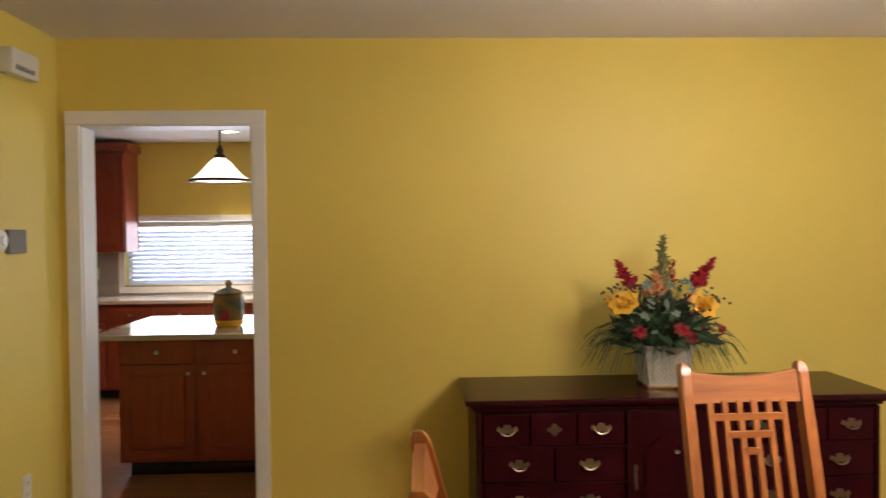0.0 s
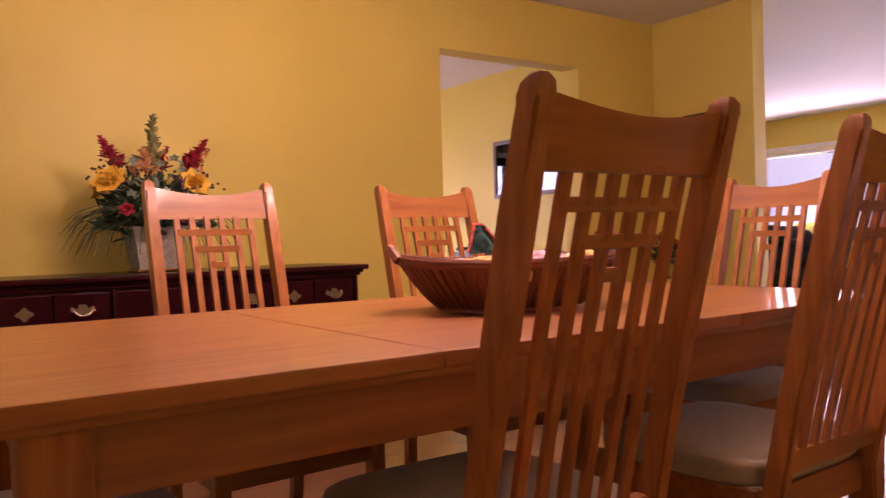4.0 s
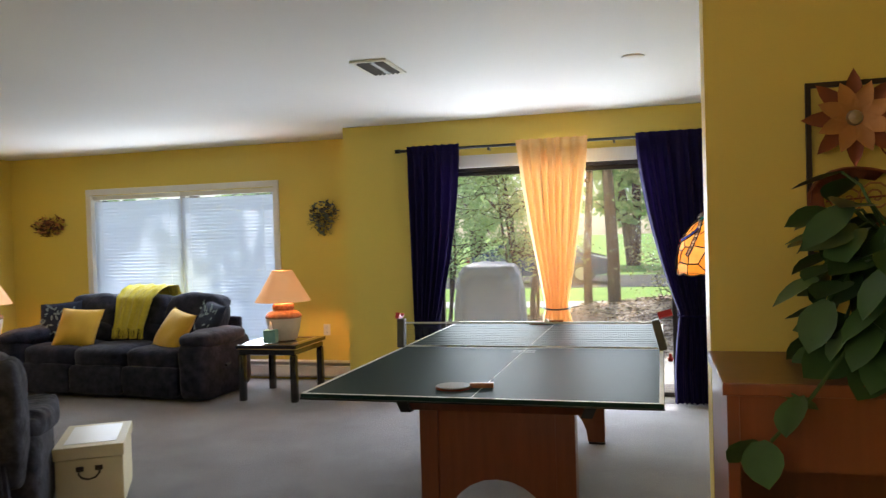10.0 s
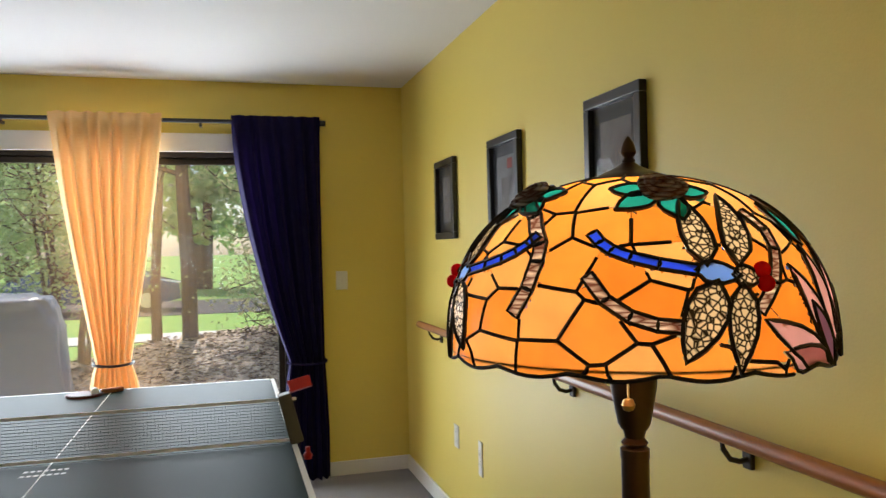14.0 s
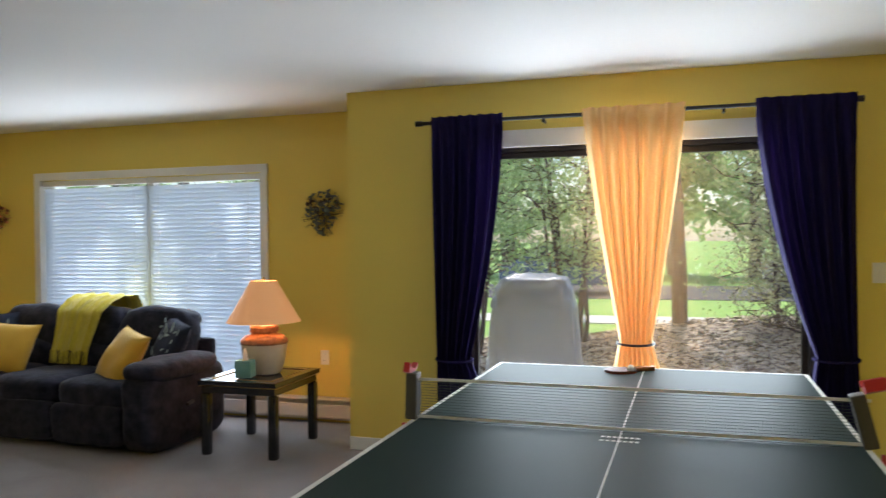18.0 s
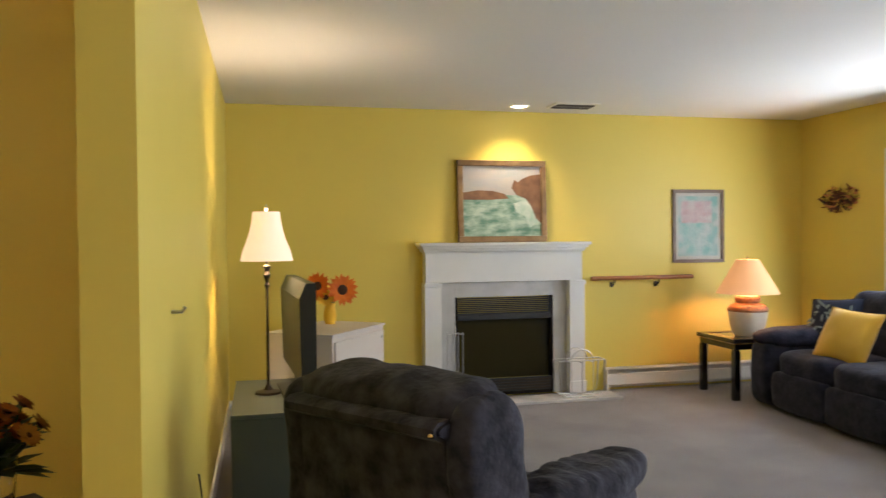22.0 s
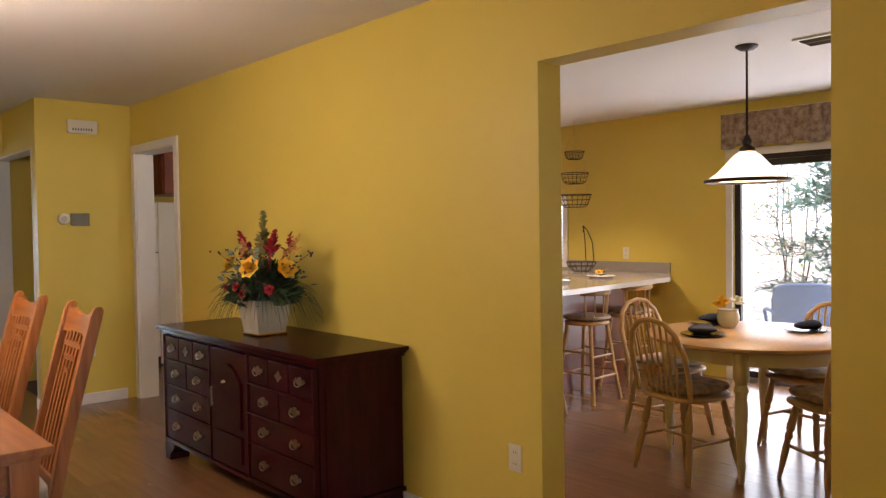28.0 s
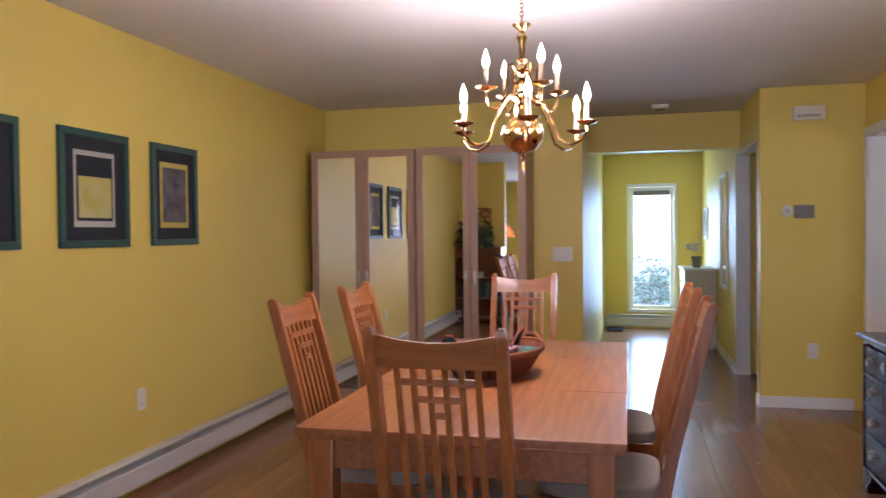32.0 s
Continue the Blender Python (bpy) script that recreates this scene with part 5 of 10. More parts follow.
M_ABST = material("pastel_abstract", (0.55, 0.58, 0.55), 0.7, second=(0.20, 0.45, 0.40), scale=13, mix=0.35, detail=8)
M_ABST2 = material("pastel_pink_abstract", (0.62, 0.60, 0.58), 0.7, second=(0.55, 0.30, 0.28), scale=17, mix=0.4, detail=8)
M_BRNF = material("brown_frame", (0.10, 0.055, 0.032), 0.4, second=(0.18, 0.12, 0.08), scale=16, mix=0.5)
wall_picture("framed_abstract", "brown framed pastel green abstract print", 8.62, 9.14, 1.115, 1.78, YF, -1, M_BRNF, M_PAPER, [("print", M_ABST, 0.06, 0.05, 0.94, 0.95, 0.0), ("print_upper", M_ABST2, 0.12, 0.55, 0.80, 0.88, 0.001)], fw=0.03)


# wooden handrails
def handrail(name, label, x0, x1, y, z0, z1, toward, brackets):
    r = thing(name, label, "handrail")
    n = 8
    part("rail", tube([(x0 + (x1 - x0) * k / n, y + toward * 0.075, z0 + (z1 - z0) * k / n) for k in range(n + 1)], 0.019, 12), M_OAKX, r)
    for x in brackets:
        z = z0 + (z1 - z0) * (x - x0) / (x1 - x0)
        b = part("bracket", tube([(x, y + toward * 0.075, z - 0.019), (x, y + toward * 0.072, z - 0.035), (x, y + toward * 0.055, z - 0.058), (x, y + toward * 0.03, z - 0.066), (x, y + toward * 0.012, z - 0.062)], 0.0065, 8), M_IRON, r, "dark iron bracket")
        part("rosette", box(x - 0.016, y + toward * 0.001, z - 0.085, x + 0.016, y + toward * 0.013, z - 0.040, 0.004), M_IRON, b)
    return r


handrail("handrail", "wooden handrail on iron brackets along the wall", 8.66, 4.85, YSL, 0.985, 0.985, 1, (8.45, 7.75, 6.85, 5.95))
handrail("handrail", "short wooden handrail beside the fireplace", 7.80, 8.78, YF, 0.995, 0.995, -1, (8.02, 8.45))
heater("baseboard_heater", pose(7.94, YF - 0.001, 0), 2.02, "cream baseboard heater beside the hearth")
heater("baseboard_heater", pose(XW - 0.001, 7.18, 0, 0, 0, -90), 4.25, "long cream baseboard heater under the window")

# black framed photographs by the handrail
M_BLKF = material("black_frame", (0.014, 0.013, 0.014), 0.3)
M_PHOTO = material("dark_photo", (0.10, 0.075, 0.06), 0.6, second=(0.22, 0.19, 0.17), scale=9, mix=0.5, detail=5)
M_PHOTO2 = material("pale_photo", (0.28, 0.27, 0.27), 0.6, second=(0.12, 0.10, 0.09), scale=10, mix=0.5, detail=5)
M_POPPY = material("red_flower_photo", (0.30, 0.06, 0.04), 0.6)
for x0, x1, img in ((8.12, 8.46, [("photo", M_PHOTO2, 0.28, 0.16, 0.72, 0.84, 0.0), ("figure_shape", M_PHOTO, 0.38, 0.20, 0.62, 0.55, 0.001)]),
                    (7.26, 7.61, [("photo", M_PHOTO2, 0.16, 0.14, 0.84, 0.86, 0.0), ("figure_shape", M_PHOTO, 0.36, 0.14, 0.66, 0.60, 0.001), ("red_spot", M_POPPY, 0.22, 0.70, 0.42, 0.82, 0.001)]),
                    (6.35, 6.69, [("photo", M_PHOTO, 0.16, 0.12, 0.84, 0.86, 0.0), ("shape", M_CLIFF, 0.30, 0.12, 0.78, 0.42, 0.001)])):
    wall_picture("framed_photograph", "black framed photograph hung above the handrail", x0, x1, 1.455, 1.865, YSL, 1, M_BLKF, M_BLACK, img, fw=0.034, depth=0.026)


# switches and outlets
M_PLATE = material("switch_plate", (0.72, 0.69, 0.60), 0.4)
M_SLOT = material("socket_slot", (0.05, 0.045, 0.04), 0.6)


def plate(name, label, x, y, z, axis, toward, w=0.072, h=0.115, sockets=2):
    t = thing(name, label, "outlet" if sockets else "switch")

    def B(a0, d0, b0, a1, d1, b1, bev=0.0):
        if axis == "y":
            return box(x + a0, y + toward * d0, z + b0, x + a1, y + toward * d1, z + b1, bev)
        return box(x + toward * d0, y + a0, z + b0, x + toward * d1, y + a1, z + b1, bev)

    part("plate", B(-w / 2, 0.0005, -h / 2, w / 2, 0.006, h / 2, 0.002), M_PLATE, t)
    if sockets:
        for s in (-1, 1):
            o = part("socket", B(-0.017, 0.0061, s * 0.024 - 0.015, 0.017, 0.0085, s * 0.024 + 0.015, 0.002), M_PLATE, t)
            for q in (-1, 1):
                part("slot", B(q * 0.007 - 0.0012, 0.0086, s * 0.024 - 0.005, q * 0.007 + 0.0012, 0.0089, s * 0.024 + 0.005), M_SLOT, o)
    else:
        part("toggle", B(-0.005, 0.0061, -0.012, 0.005, 0.016, 0.012, 0.002), M_PLATE, t)
    return t


plate("light_switch", "cream light switch beside the patio door", XB, -0.37, 1.22, "x", -1, sockets=0)
plate("wall_outlet", "cream wall outlet near the window", XW, 3.39, 0.51, "x", -1)
plate("wall_outlet", "cream wall outlet in the dining wall", 2.575, YK0, 0.415, "y", -1)
plate("wall_outlet", "cream wall outlet under the prints", 0.88, YSD, 0.48, "y", 1)
plate("wall_outlet", "cream wall outlet under the thermostat", XA, 3.24, 0.44, "x", 1)
plate("wall_outlet", "cream wall outlet under the handrail", 8.225, YSL, 0.45, "y", 1)
plate("cable_plate", "narrow cream cable plate under the handrail", 7.85, YSL, 0.43, "y", 1, w=0.05, h=0.16)
plate("light_switch", "cream light switch beside the hall", XWD, 1.37, 1.18, "x", 1, w=0.16, sockets=0)

# thermostat, panel and door chime on the narrow wall
ts = thing("thermostat", "round thermostat with a square control panel", "thermostat")
part("dial", lathe([(0.0, 0), (0.045, 0), (0.043, 0.018), (0.03, 0.026), (0.0, 0.026)], 24), M_PLATE, ts).matrix_basis = pose(XA + 0.001, 3.06, 1.50, 0, 90, 0)
part("dial_face", lathe([(0.0, 0.026), (0.022, 0.0262), (0.020, 0.03), (0.0, 0.03)], 20), M_STEEL, ts).matrix_basis = pose(XA + 0.001, 3.06, 1.50, 0, 90, 0)
part("panel", box(XA + 0.001, 3.11, 1.445, XA + 0.022, 3.25, 1.545, 0.004), M_GREYP, ts, "grey control panel")
al = thing("door_chime", "grey plastic door chime box high on the wall", "door chime")
part("cover", box(XA + 0.001, 3.10, 2.18, XA + 0.055, 3.32, 2.285, 0.006), M_PLATE, al)
part("grille", boxes([(XA + 0.0553, 3.13 + 0.02 * k, 2.20, XA + 0.057, 3.138 + 0.02 * k, 2.22) for k in range(8)]), M_SLOT, al)


# ceiling: vents, detector, recessed lamps
# dark tone that puts the shade between the louvres into slats and backing
M_VENT_SHADE = material("vent_shade_tone", (0.10, 0.09, 0.08), 0.95)
dull(M_VENT_SHADE, 0.0)


def vent(x, y, turn, label):
    v = thing("ceiling_vent", label, "vent", (x, y, H), turn)
    part("frame", boxes([(-0.19, -0.11, -0.012, 0.19, -0.085, -0.0005), (-0.19, 0.085, -0.012, 0.19, 0.11, -0.0005), (-0.19, -0.085, -0.012, -0.165, 0.085, -0.0005), (0.165, -0.085, -0.012, 0.19, 0.085, -0.0005)], 0.002), M_PLATE, v)
    part("backing", box(-0.165, -0.085, -0.003, 0.165, 0.085, -0.0006), M_VENT_SHADE, v)
    for k in range(6):
        y_ = -0.07 + k * 0.028
        part("slat", prism([(y_ - 0.010, -0.008), (y_ + 0.008, -0.019), (y_ + 0.010, -0.018), (y_ - 0.008, -0.007)], "x", -0.163, 0.163), M_GREYP if k == 2 else M_VENT_SHADE, v)
    part("lever", box(0.06, -0.005, -0.035, 0.068, 0.004, -0.013), M_GREYP, v)
    return v


vent(7.04, 1.70, 0, "cream ceiling air vent above the games table")
vent(7.50, 6.86, 0, "cream ceiling air vent near the fireplace")
vent(2.99, 5.83, 0, "cream ceiling air vent in the breakfast room")
sd = thing("smoke_detector", "flat white round ceiling cover", "smoke detector", (7.36, 0.25, H))
part("cover", lathe([(0.0, -0.012), (0.055, -0.012), (0.065, -0.006), (0.066, -0.0005)], 28), M_CEIL, sd)
sk = thing("smoke_alarm", "small cream smoke alarm on the ceiling", "smoke alarm", (-2.35, 2.16, H))
part("body", box(-0.07, -0.07, -0.035, 0.07, 0.07, -0.0005, 0.01), M_PLATE, sk)
part("cap", lathe([(0.0, -0.045), (0.04, -0.045), (0.045, -0.0355)], 18), M_GREYP, sk)
M_CAN = material("lit_downlight", (1, 0.9, 0.75), 0.4, emit=9.0, emit_color=(1.0, 0.85, 0.62))


def downlight(x, y, power, label):
    d = thing("recessed_light", label, "recessed light", (x, y, H))
    part("trim_ring", lathe([(0.062, -0.004), (0.085, -0.006), (0.088, -0.0005), (0.062, -0.0005)], 28, cap=False), M_TRIM, d)
    part("lens", lathe([(0.0, -0.003), (0.0615, -0.003), (0.0615, -0.001), (0.0, -0.001)], 24), M_CAN, d)
    if power:
        data = bpy.data.lights.new("downlight", "SPOT")
        data.energy, data.color, data.spot_size, data.spot_blend, data.shadow_soft_size = power, (1.0, 0.80, 0.55), radians(110), 0.6, 0.05
        ob = new("downlight", data)
        ob.matrix_world = pose(x, y, H - 0.02)


downlight(7.08, 6.99, 26, "lit recessed light above the painting")
downlight(0.22, 6.39, 60, "lit recessed kitchen ceiling light")
downlight(-1.75, 6.9, 60, "lit recessed kitchen ceiling light")

# television corner
M_STAND = material("dark_green_grey_stand", (0.040, 0.050, 0.042), 0.35, second=(0.055, 0.066, 0.056), scale=3, mix=0.7)
tvs = thing("television_stand", "dark grey-green low television stand", "television stand")
part("cabinet", box(4.845, 4.865, 0.02, 5.285, 5.815, 0.478, 0.006), M_STAND, tvs)
part("top", box(4.84, 4.86, 0.4785, 5.31, 5.82, 0.50, 0.004), M_STAND, tvs)
part("door", box(5.2855, 4.89, 0.05, 5.297, 5.33, 0.46, 0.003), M_STAND, tvs)
part("door", box(5.2855, 5.345, 0.05, 5.297, 5.79, 0.46, 0.003), M_STAND, tvs)
M_TVB = material("dark_plastic_housing", (0.011, 0.012, 0.011), 0.38, bump=0.1, bump_scale=300)
tv = thing("television", "black flat television seen from behind", "television", (5.205, 5.40, 0.501), 3.9)
part("foot", box(-0.11, -0.20, 0.0, 0.11, 0.20, 0.018, 0.006), M_BLACK, tv)
part("neck", box(-0.025, -0.05, 0.018, 0.025, 0.05, 0.10, 0.004), M_BLACK, tv)
part("housing", prism([(-0.045, 0.12), (-0.02, 0.085), (0.03, 0.085), (0.03, 0.64), (-0.02, 0.64), (-0.055, 0.56)], "y", -0.50, 0.50), M_TVB, tv, "dark grey rear housing")
part("screen", box(0.0302, -0.48, 0.105, 0.034, 0.48, 0.62), M_LACQUER, tv, "black glossy screen")
fl = thing("buffet_lamp", "slender bronze lamp with a lit bell shade", "lamp", (5.03, 5.38, 0.501))
fl.scale = (0.88, 0.88, 0.98)
part("base", lathe([(0.0, 0), (0.085, 0.0), (0.08, 0.012), (0.03, 0.022), (0.012, 0.05)], 24), M_IRON, fl)
part("stem", lathe([(0.009, 0.05), (0.009, 0.60), (0.018, 0.62), (0.010, 0.64), (0.024, 0.68), (0.014, 0.70), (0.02, 0.715), (0.026, 0.73), (0.008, 0.74), (0.008, 0.80)], 14), M_IRON, fl)
M_BELL = material("lit_bell_shade", (0.82, 0.72, 0.58), 0.8, emit=0.32, emit_color=(1.0, 0.80, 0.58))
bell = [(0.165, 0.76), (0.150, 0.79), (0.125, 0.85), (0.105, 0.92), (0.092, 0.99), (0.085, 1.04)]
part("shade", grid_mesh(lambda u, v: Vector((np.interp(v, np.linspace(0, 1, 6), [r for r, z in bell]) * math.cos(2 * math.pi * u), np.interp(v, np.linspace(0, 1, 6), [r for r, z in bell]) * math.sin(2 * math.pi * u), 0.76 + 0.28 * v)), 32, 10, wrap=True), M_BELL, fl, "lit cream bell shade", smooth=80)
part("finial", lathe([(0.0, 1.03), (0.008, 1.035), (0.014, 1.06), (0.006, 1.075), (0.0, 1.09)], 12), M_STEEL, fl)
lamp("buffet_glow", "POINT", pose(5.03, 5.38, 1.43), 19, (1.0, 0.80, 0.58), 0.05)
M_LAM = material("white_laminate", (0.64, 0.58, 0.52), 0.45, second=(0.58, 0.52, 0.46), scale=3, mix=0.7)
fc = thing("filing_cabinet", "white laminate filing cabinet with a lock", "cabinet", (5.437, 5.866, 0), 54.8)
part("body", box(0.01, 0.012, 0.0, 0.74, 0.50, 0.735, 0.004), M_LAM, fc)
part("top", box(0.0, 0.0, 0.7355, 0.75, 0.51, 0.752, 0.003), M_LAM, fc)
for z0, z1 in ((0.05, 0.37), (0.38, 0.70)):
    part("drawer_front", box(0.03, -0.002, z0, 0.72, 0.0115, z1, 0.003), M_LAM, fc)
part("lock", lathe([(0.0, 0), (0.012, 0), (0.012, 0.006), (0.0, 0.008)], 12), M_STEEL, fc).matrix_basis = pose(0.69, -0.002, 0.66, 90, 0, 0)
# wire and peg on the dividing wall
solo("coat_peg", tube([(XS1 + 0.0005, 3.42, 1.15), (XS1 + 0.03, 3.42, 1.15), (XS1 + 0.04, 3.42, 1.165)], 0.006, 8), M_STEEL, "small metal peg on the dividing wall", "peg")
solo("lamp_cable", tube([(XS1 + 0.01, 4.20, 0.42), (XS1 + 0.03, 4.15, 0.30), (XS1 + 0.025, 4.05, 0.12), (XS1 + 0.04, 4.0, 0.008), (XS1 + 0.12, 4.1, 0.006)], 0.004, 6), M_BLACK, "black cable hanging down the wall", "cable")

# ---- windows, doors, curtains ----
M_DKFRAME = material("bronze_aluminium", (0.035, 0.028, 0.024), 0.4, 0.5)
M_PANEGL = material("window_glass", (1, 1, 1), 0.0, alpha=0.10)
M_BLIND = material("white_blind_slat", (0.78, 0.80, 0.84), 0.5)


def let_through(mat, share, color):
    """Cloth or thin slats that pass a share of the light."""
    nt = mat.node_tree
    tl = nt.nodes.new("ShaderNodeBsdfTranslucent")
    tl.inputs["Color"].default_value = (*color, 1)
    mx = nt.nodes.new("ShaderNodeMixShader")
    mx.inputs[0].default_value = share
    nt.links.new(nt.nodes["Principled BSDF"].outputs[0], mx.inputs[1])
    nt.links.new(tl.outputs[0], mx.inputs[2])
    nt.links.new(mx.outputs[0], nt.nodes["Material Output"].inputs["Surface"])


let_through(M_BLIND, 0.62, (0.84, 0.89, 0.97))


def casing(name, axis, at, toward, a0, a1, z0, z1, w, label, sill=True):
    """Flat trim round an opening on a wall plane."""
    t = tagged(new(name), label, "trim", "", "structure")

    def B(p0, q0, p1, q1, d=0.018):
        u, v = (at, at + toward * d)
        return box(p0, u, q0, p1, v, q1, 0.003) if axis == "y" else box(u, p0, q0, v, p1, q1, 0.003)

    part("side_trim", B(a0 - w, z0, a0, z1), M_TRIM, t)
    part("side_trim", B(a1, z0, a1 + w, z1), M_TRIM, t)
    part("head_trim", B(a0 - w, z1, a1 + w, z1 + w), M_TRIM, t)
    if sill:
        part("sill", B(a0 - w, z0 - w, a1 + w, z0, 0.024), M_TRIM, t)
    return t


def jamb(name, axis, at0, at1, a0, a1, z0, z1, label, mat=None, bottom=False, th=0.012):
    """Lining inside an opening."""
    rows = []
    for p0, q0, p1, q1 in ((a0, z0, a0 + th, z1), (a1 - th, z0, a1, z1), (a0 + th, z1 - th, a1 - th, z1)) + (((a0 + th, z0, a1 - th, z0 + th),) if bottom else ()):
        rows.append((p0, at0, q0, p1, at1, q1) if axis == "y" else (at0, p0, q0, at1, p1, q1))
    return solo(name, boxes(rows), mat or M_TRIM, label, "trim", "structure", smooth=0)


casing("trim_kitchen_door", "y", YK0 - 0.0005, -1, -1.665, -0.865, 0.0, 2.035, 0.065, "white painted door casing", False)
jamb("trim_kitchen_jamb", "y", YK0 - 0.002, YK1 + 0.002, -1.68, -0.85, 0, 2.05, "white painted door jamb", th=0.022)
casing("trim_living_window", "x", XW - 0.0005, -1, 3.945, 6.175, 0.305, 1.995, 0.065, "white painted window casing")
casing("trim_kitchen_window", "y", YN - 0.0005, -1, -2.99, -0.51, 1.005, 1.655, 0.06, "white painted window casing")
casing("trim_hall_window", "x", -6.5995, 1, 1.905, 2.495, 0.265, 1.975, 0.045, "white painted casing round the tall hall window")
casing("trim_patio", "x", XB - 0.0005, -1, -0.055, 2.035, 0.0, 2.015, 0.11, "white painted patio door casing", False)
casing("trim_breakfast_door", "y", YN - 0.0005, -1, 1.405, 3.695, 0.0, 1.975, 0.06, "white painted sliding door casing", False)


def sash(parent, name, axis, at, a0, a1, z0, z1, bar, mat, depth=0.04, pane="pane"):
    def B(p0, q0, p1, q1, d0, d1, bev=0.0):
        return box(p0, at + d0, q0, p1, at + d1, q1, bev) if axis == "y" else box(at + d0, p0, q0, at + d1, p1, q1, bev)

    bm = bmesh.new()
    for p0, q0, p1, q1 in ((a0, z0, a0 + bar, z1), (a1 - bar, z0, a1, z1), (a0 + bar, z0, a1 - bar, z0 + bar), (a0 + bar, z1 - bar, a1 - bar, z1)):
        b = B(p0, q0, p1, q1, 0, depth, 0.003)
        me = bpy.data.meshes.new("tmp")
        b.to_mesh(me)
        b.free()
        bm.from_mesh(me)
        bpy.data.meshes.remove(me)
    f = part(name, bm, mat, parent)
    g = part(pane, B(a0 + bar, z0 + bar, a1 - bar, z1 - bar, depth * 0.45, depth * 0.55), M_PANEGL, f, "clear glass", smooth=0)
    g.visible_shadow = False
    return f


# patio door
pd = tagged(new("door_patio"), "sliding glass patio door with dark bronze frame", "patio door", "", "structure")
part("head_track", box(XB + 0.01, -0.05, 1.985, XB + 0.13, 2.03, 2.015, 0.003), M_DKFRAME, pd)
part("sill_track", box(XB + 0.005, -0.05, 0.0, XB + 0.15, 2.03, 0.035, 0.003), M_STEEL, pd, "aluminium sill track")
part("side_frame", box(XB + 0.01, -0.05, 0.035, XB + 0.13, -0.015, 1.985), M_DKFRAME, pd)
part("side_frame", box(XB + 0.01, 1.995, 0.035, XB + 0.13, 2.03, 1.985), M_DKFRAME, pd)
sash(pd, "sliding_panel", "x", XB + 0.025, 0.94, 1.995, 0.036, 1.984, 0.036, M_DKFRAME)
sash(pd, "fixed_panel", "x", XB + 0.075, -0.015, 0.99, 0.036, 1.984, 0.036, M_DKFRAME)
# living room window with two sashes
wl = tagged(new("window_living"), "wide white window with two closed blinds", "window", "", "structure")
for a, b in ((3.945, 5.055), (5.065, 6.175)):
    sash(wl, "window_frame", "x", XW + 0.09, a, b, 0.305, 1.995, 0.04, M_TRIM)
part("centre_post", box(XW + 0.06, 5.025, 0.305, XW + 0.089, 5.095, 1.995), M_TRIM, wl)
part("reveal", boxes([(XW, 3.9405, 0.305, XW + 0.139, 3.9445, 1.995), (XW, 6.1755, 0.305, XW + 0.139, 6.1795, 1.995)]), M_TRIM, wl)
wk = tagged(new("window_kitchen"), "wide white kitchen window with blinds", "window", "", "structure")
sash(wk, "window_frame", "y", YN + 0.09, -2.99, -0.51, 1.005, 1.655, 0.04, M_TRIM)
wh = tagged(new("window_hall"), "tall narrow hall window", "window", "", "structure")
sash(wh, "window_frame", "x", -6.70, 1.905, 2.495, 0.265, 1.975, 0.05, M_TRIM)
part("blind_roll", box(-6.655, 1.955, 1.86, -6.62, 2.445, 1.925, 0.008), M_GREYP, wh, "raised blind")
db = tagged(new("door_breakfast"), "sliding glass door with dark frame", "sliding door", "", "structure")
part("head_track", box(1.41, YN + 0.01, 1.93, 3.69, YN + 0.12, 1.975), M_DKFRAME, db)
part("sill_track", box(1.41, YN + 0.005, 0.0, 3.69, YN + 0.13, 0.03), M_STEEL, db)
sash(db, "sliding_panel", "y", YN + 0.02, 1.41, 2.58, 0.031, 1.929, 0.055, M_DKFRAME)
sash(db, "fixed_panel", "y", YN + 0.07, 2.52, 3.69, 0.031, 1.929, 0.055, M_DKFRAME)


def blind(name, label, m, width, z0, z1, tilt, pitch=0.036, slat=0.046, mat=None):
    """A venetian blind across x from 0 to width, hanging in the plane y = 0."""
    b = thing(name, label, "blind")
    b.matrix_basis = m
    part("head_rail", box(0, -0.025, z1 - 0.045, width, 0.025, z1, 0.003), M_TRIM, b)
    part("bottom_rail", box(0, -0.02, z0, width, 0.02, z0 + 0.018, 0.003), M_TRIM, b)
    ca, sa = math.cos(radians(tilt)) * slat / 2, math.sin(radians(tilt)) * slat / 2
    me = finish(prism([(-ca, -sa - 0.001), (ca, sa - 0.001), (ca, sa + 0.001), (-ca, -sa + 0.001)], "x", 0.005, width - 0.005), mat or M_BLIND, 0)
    z = z0 + 0.035
    while z < z1 - 0.06:
        o = new("slat", me)
        o.parent = b
        o.location = (0, 0, z)
        z += pitch
    for x in (0.12, width - 0.12):
        part("cord", tube([(x, -0.03, z0), (x, -0.03, z1 - 0.02)], 0.0012, 4), M_TRIM, b)
    return b


blind("window_blind", "white venetian blind glowing with sunlight", pose(XW + 0.035, 6.172, 0, 0, 0, -90), 1.108, 0.315, 1.985, -60)
blind("window_blind", "white venetian blind glowing with sunlight", pose(XW + 0.035, 5.058, 0, 0, 0, -90), 1.108, 0.315, 1.985, -60)
blind("window_blind", "white venetian blind over the kitchen sink window", pose(-2.98, YN + 0.045, 0), 2.46, 1.015, 1.645, 38, 0.045, 0.046)

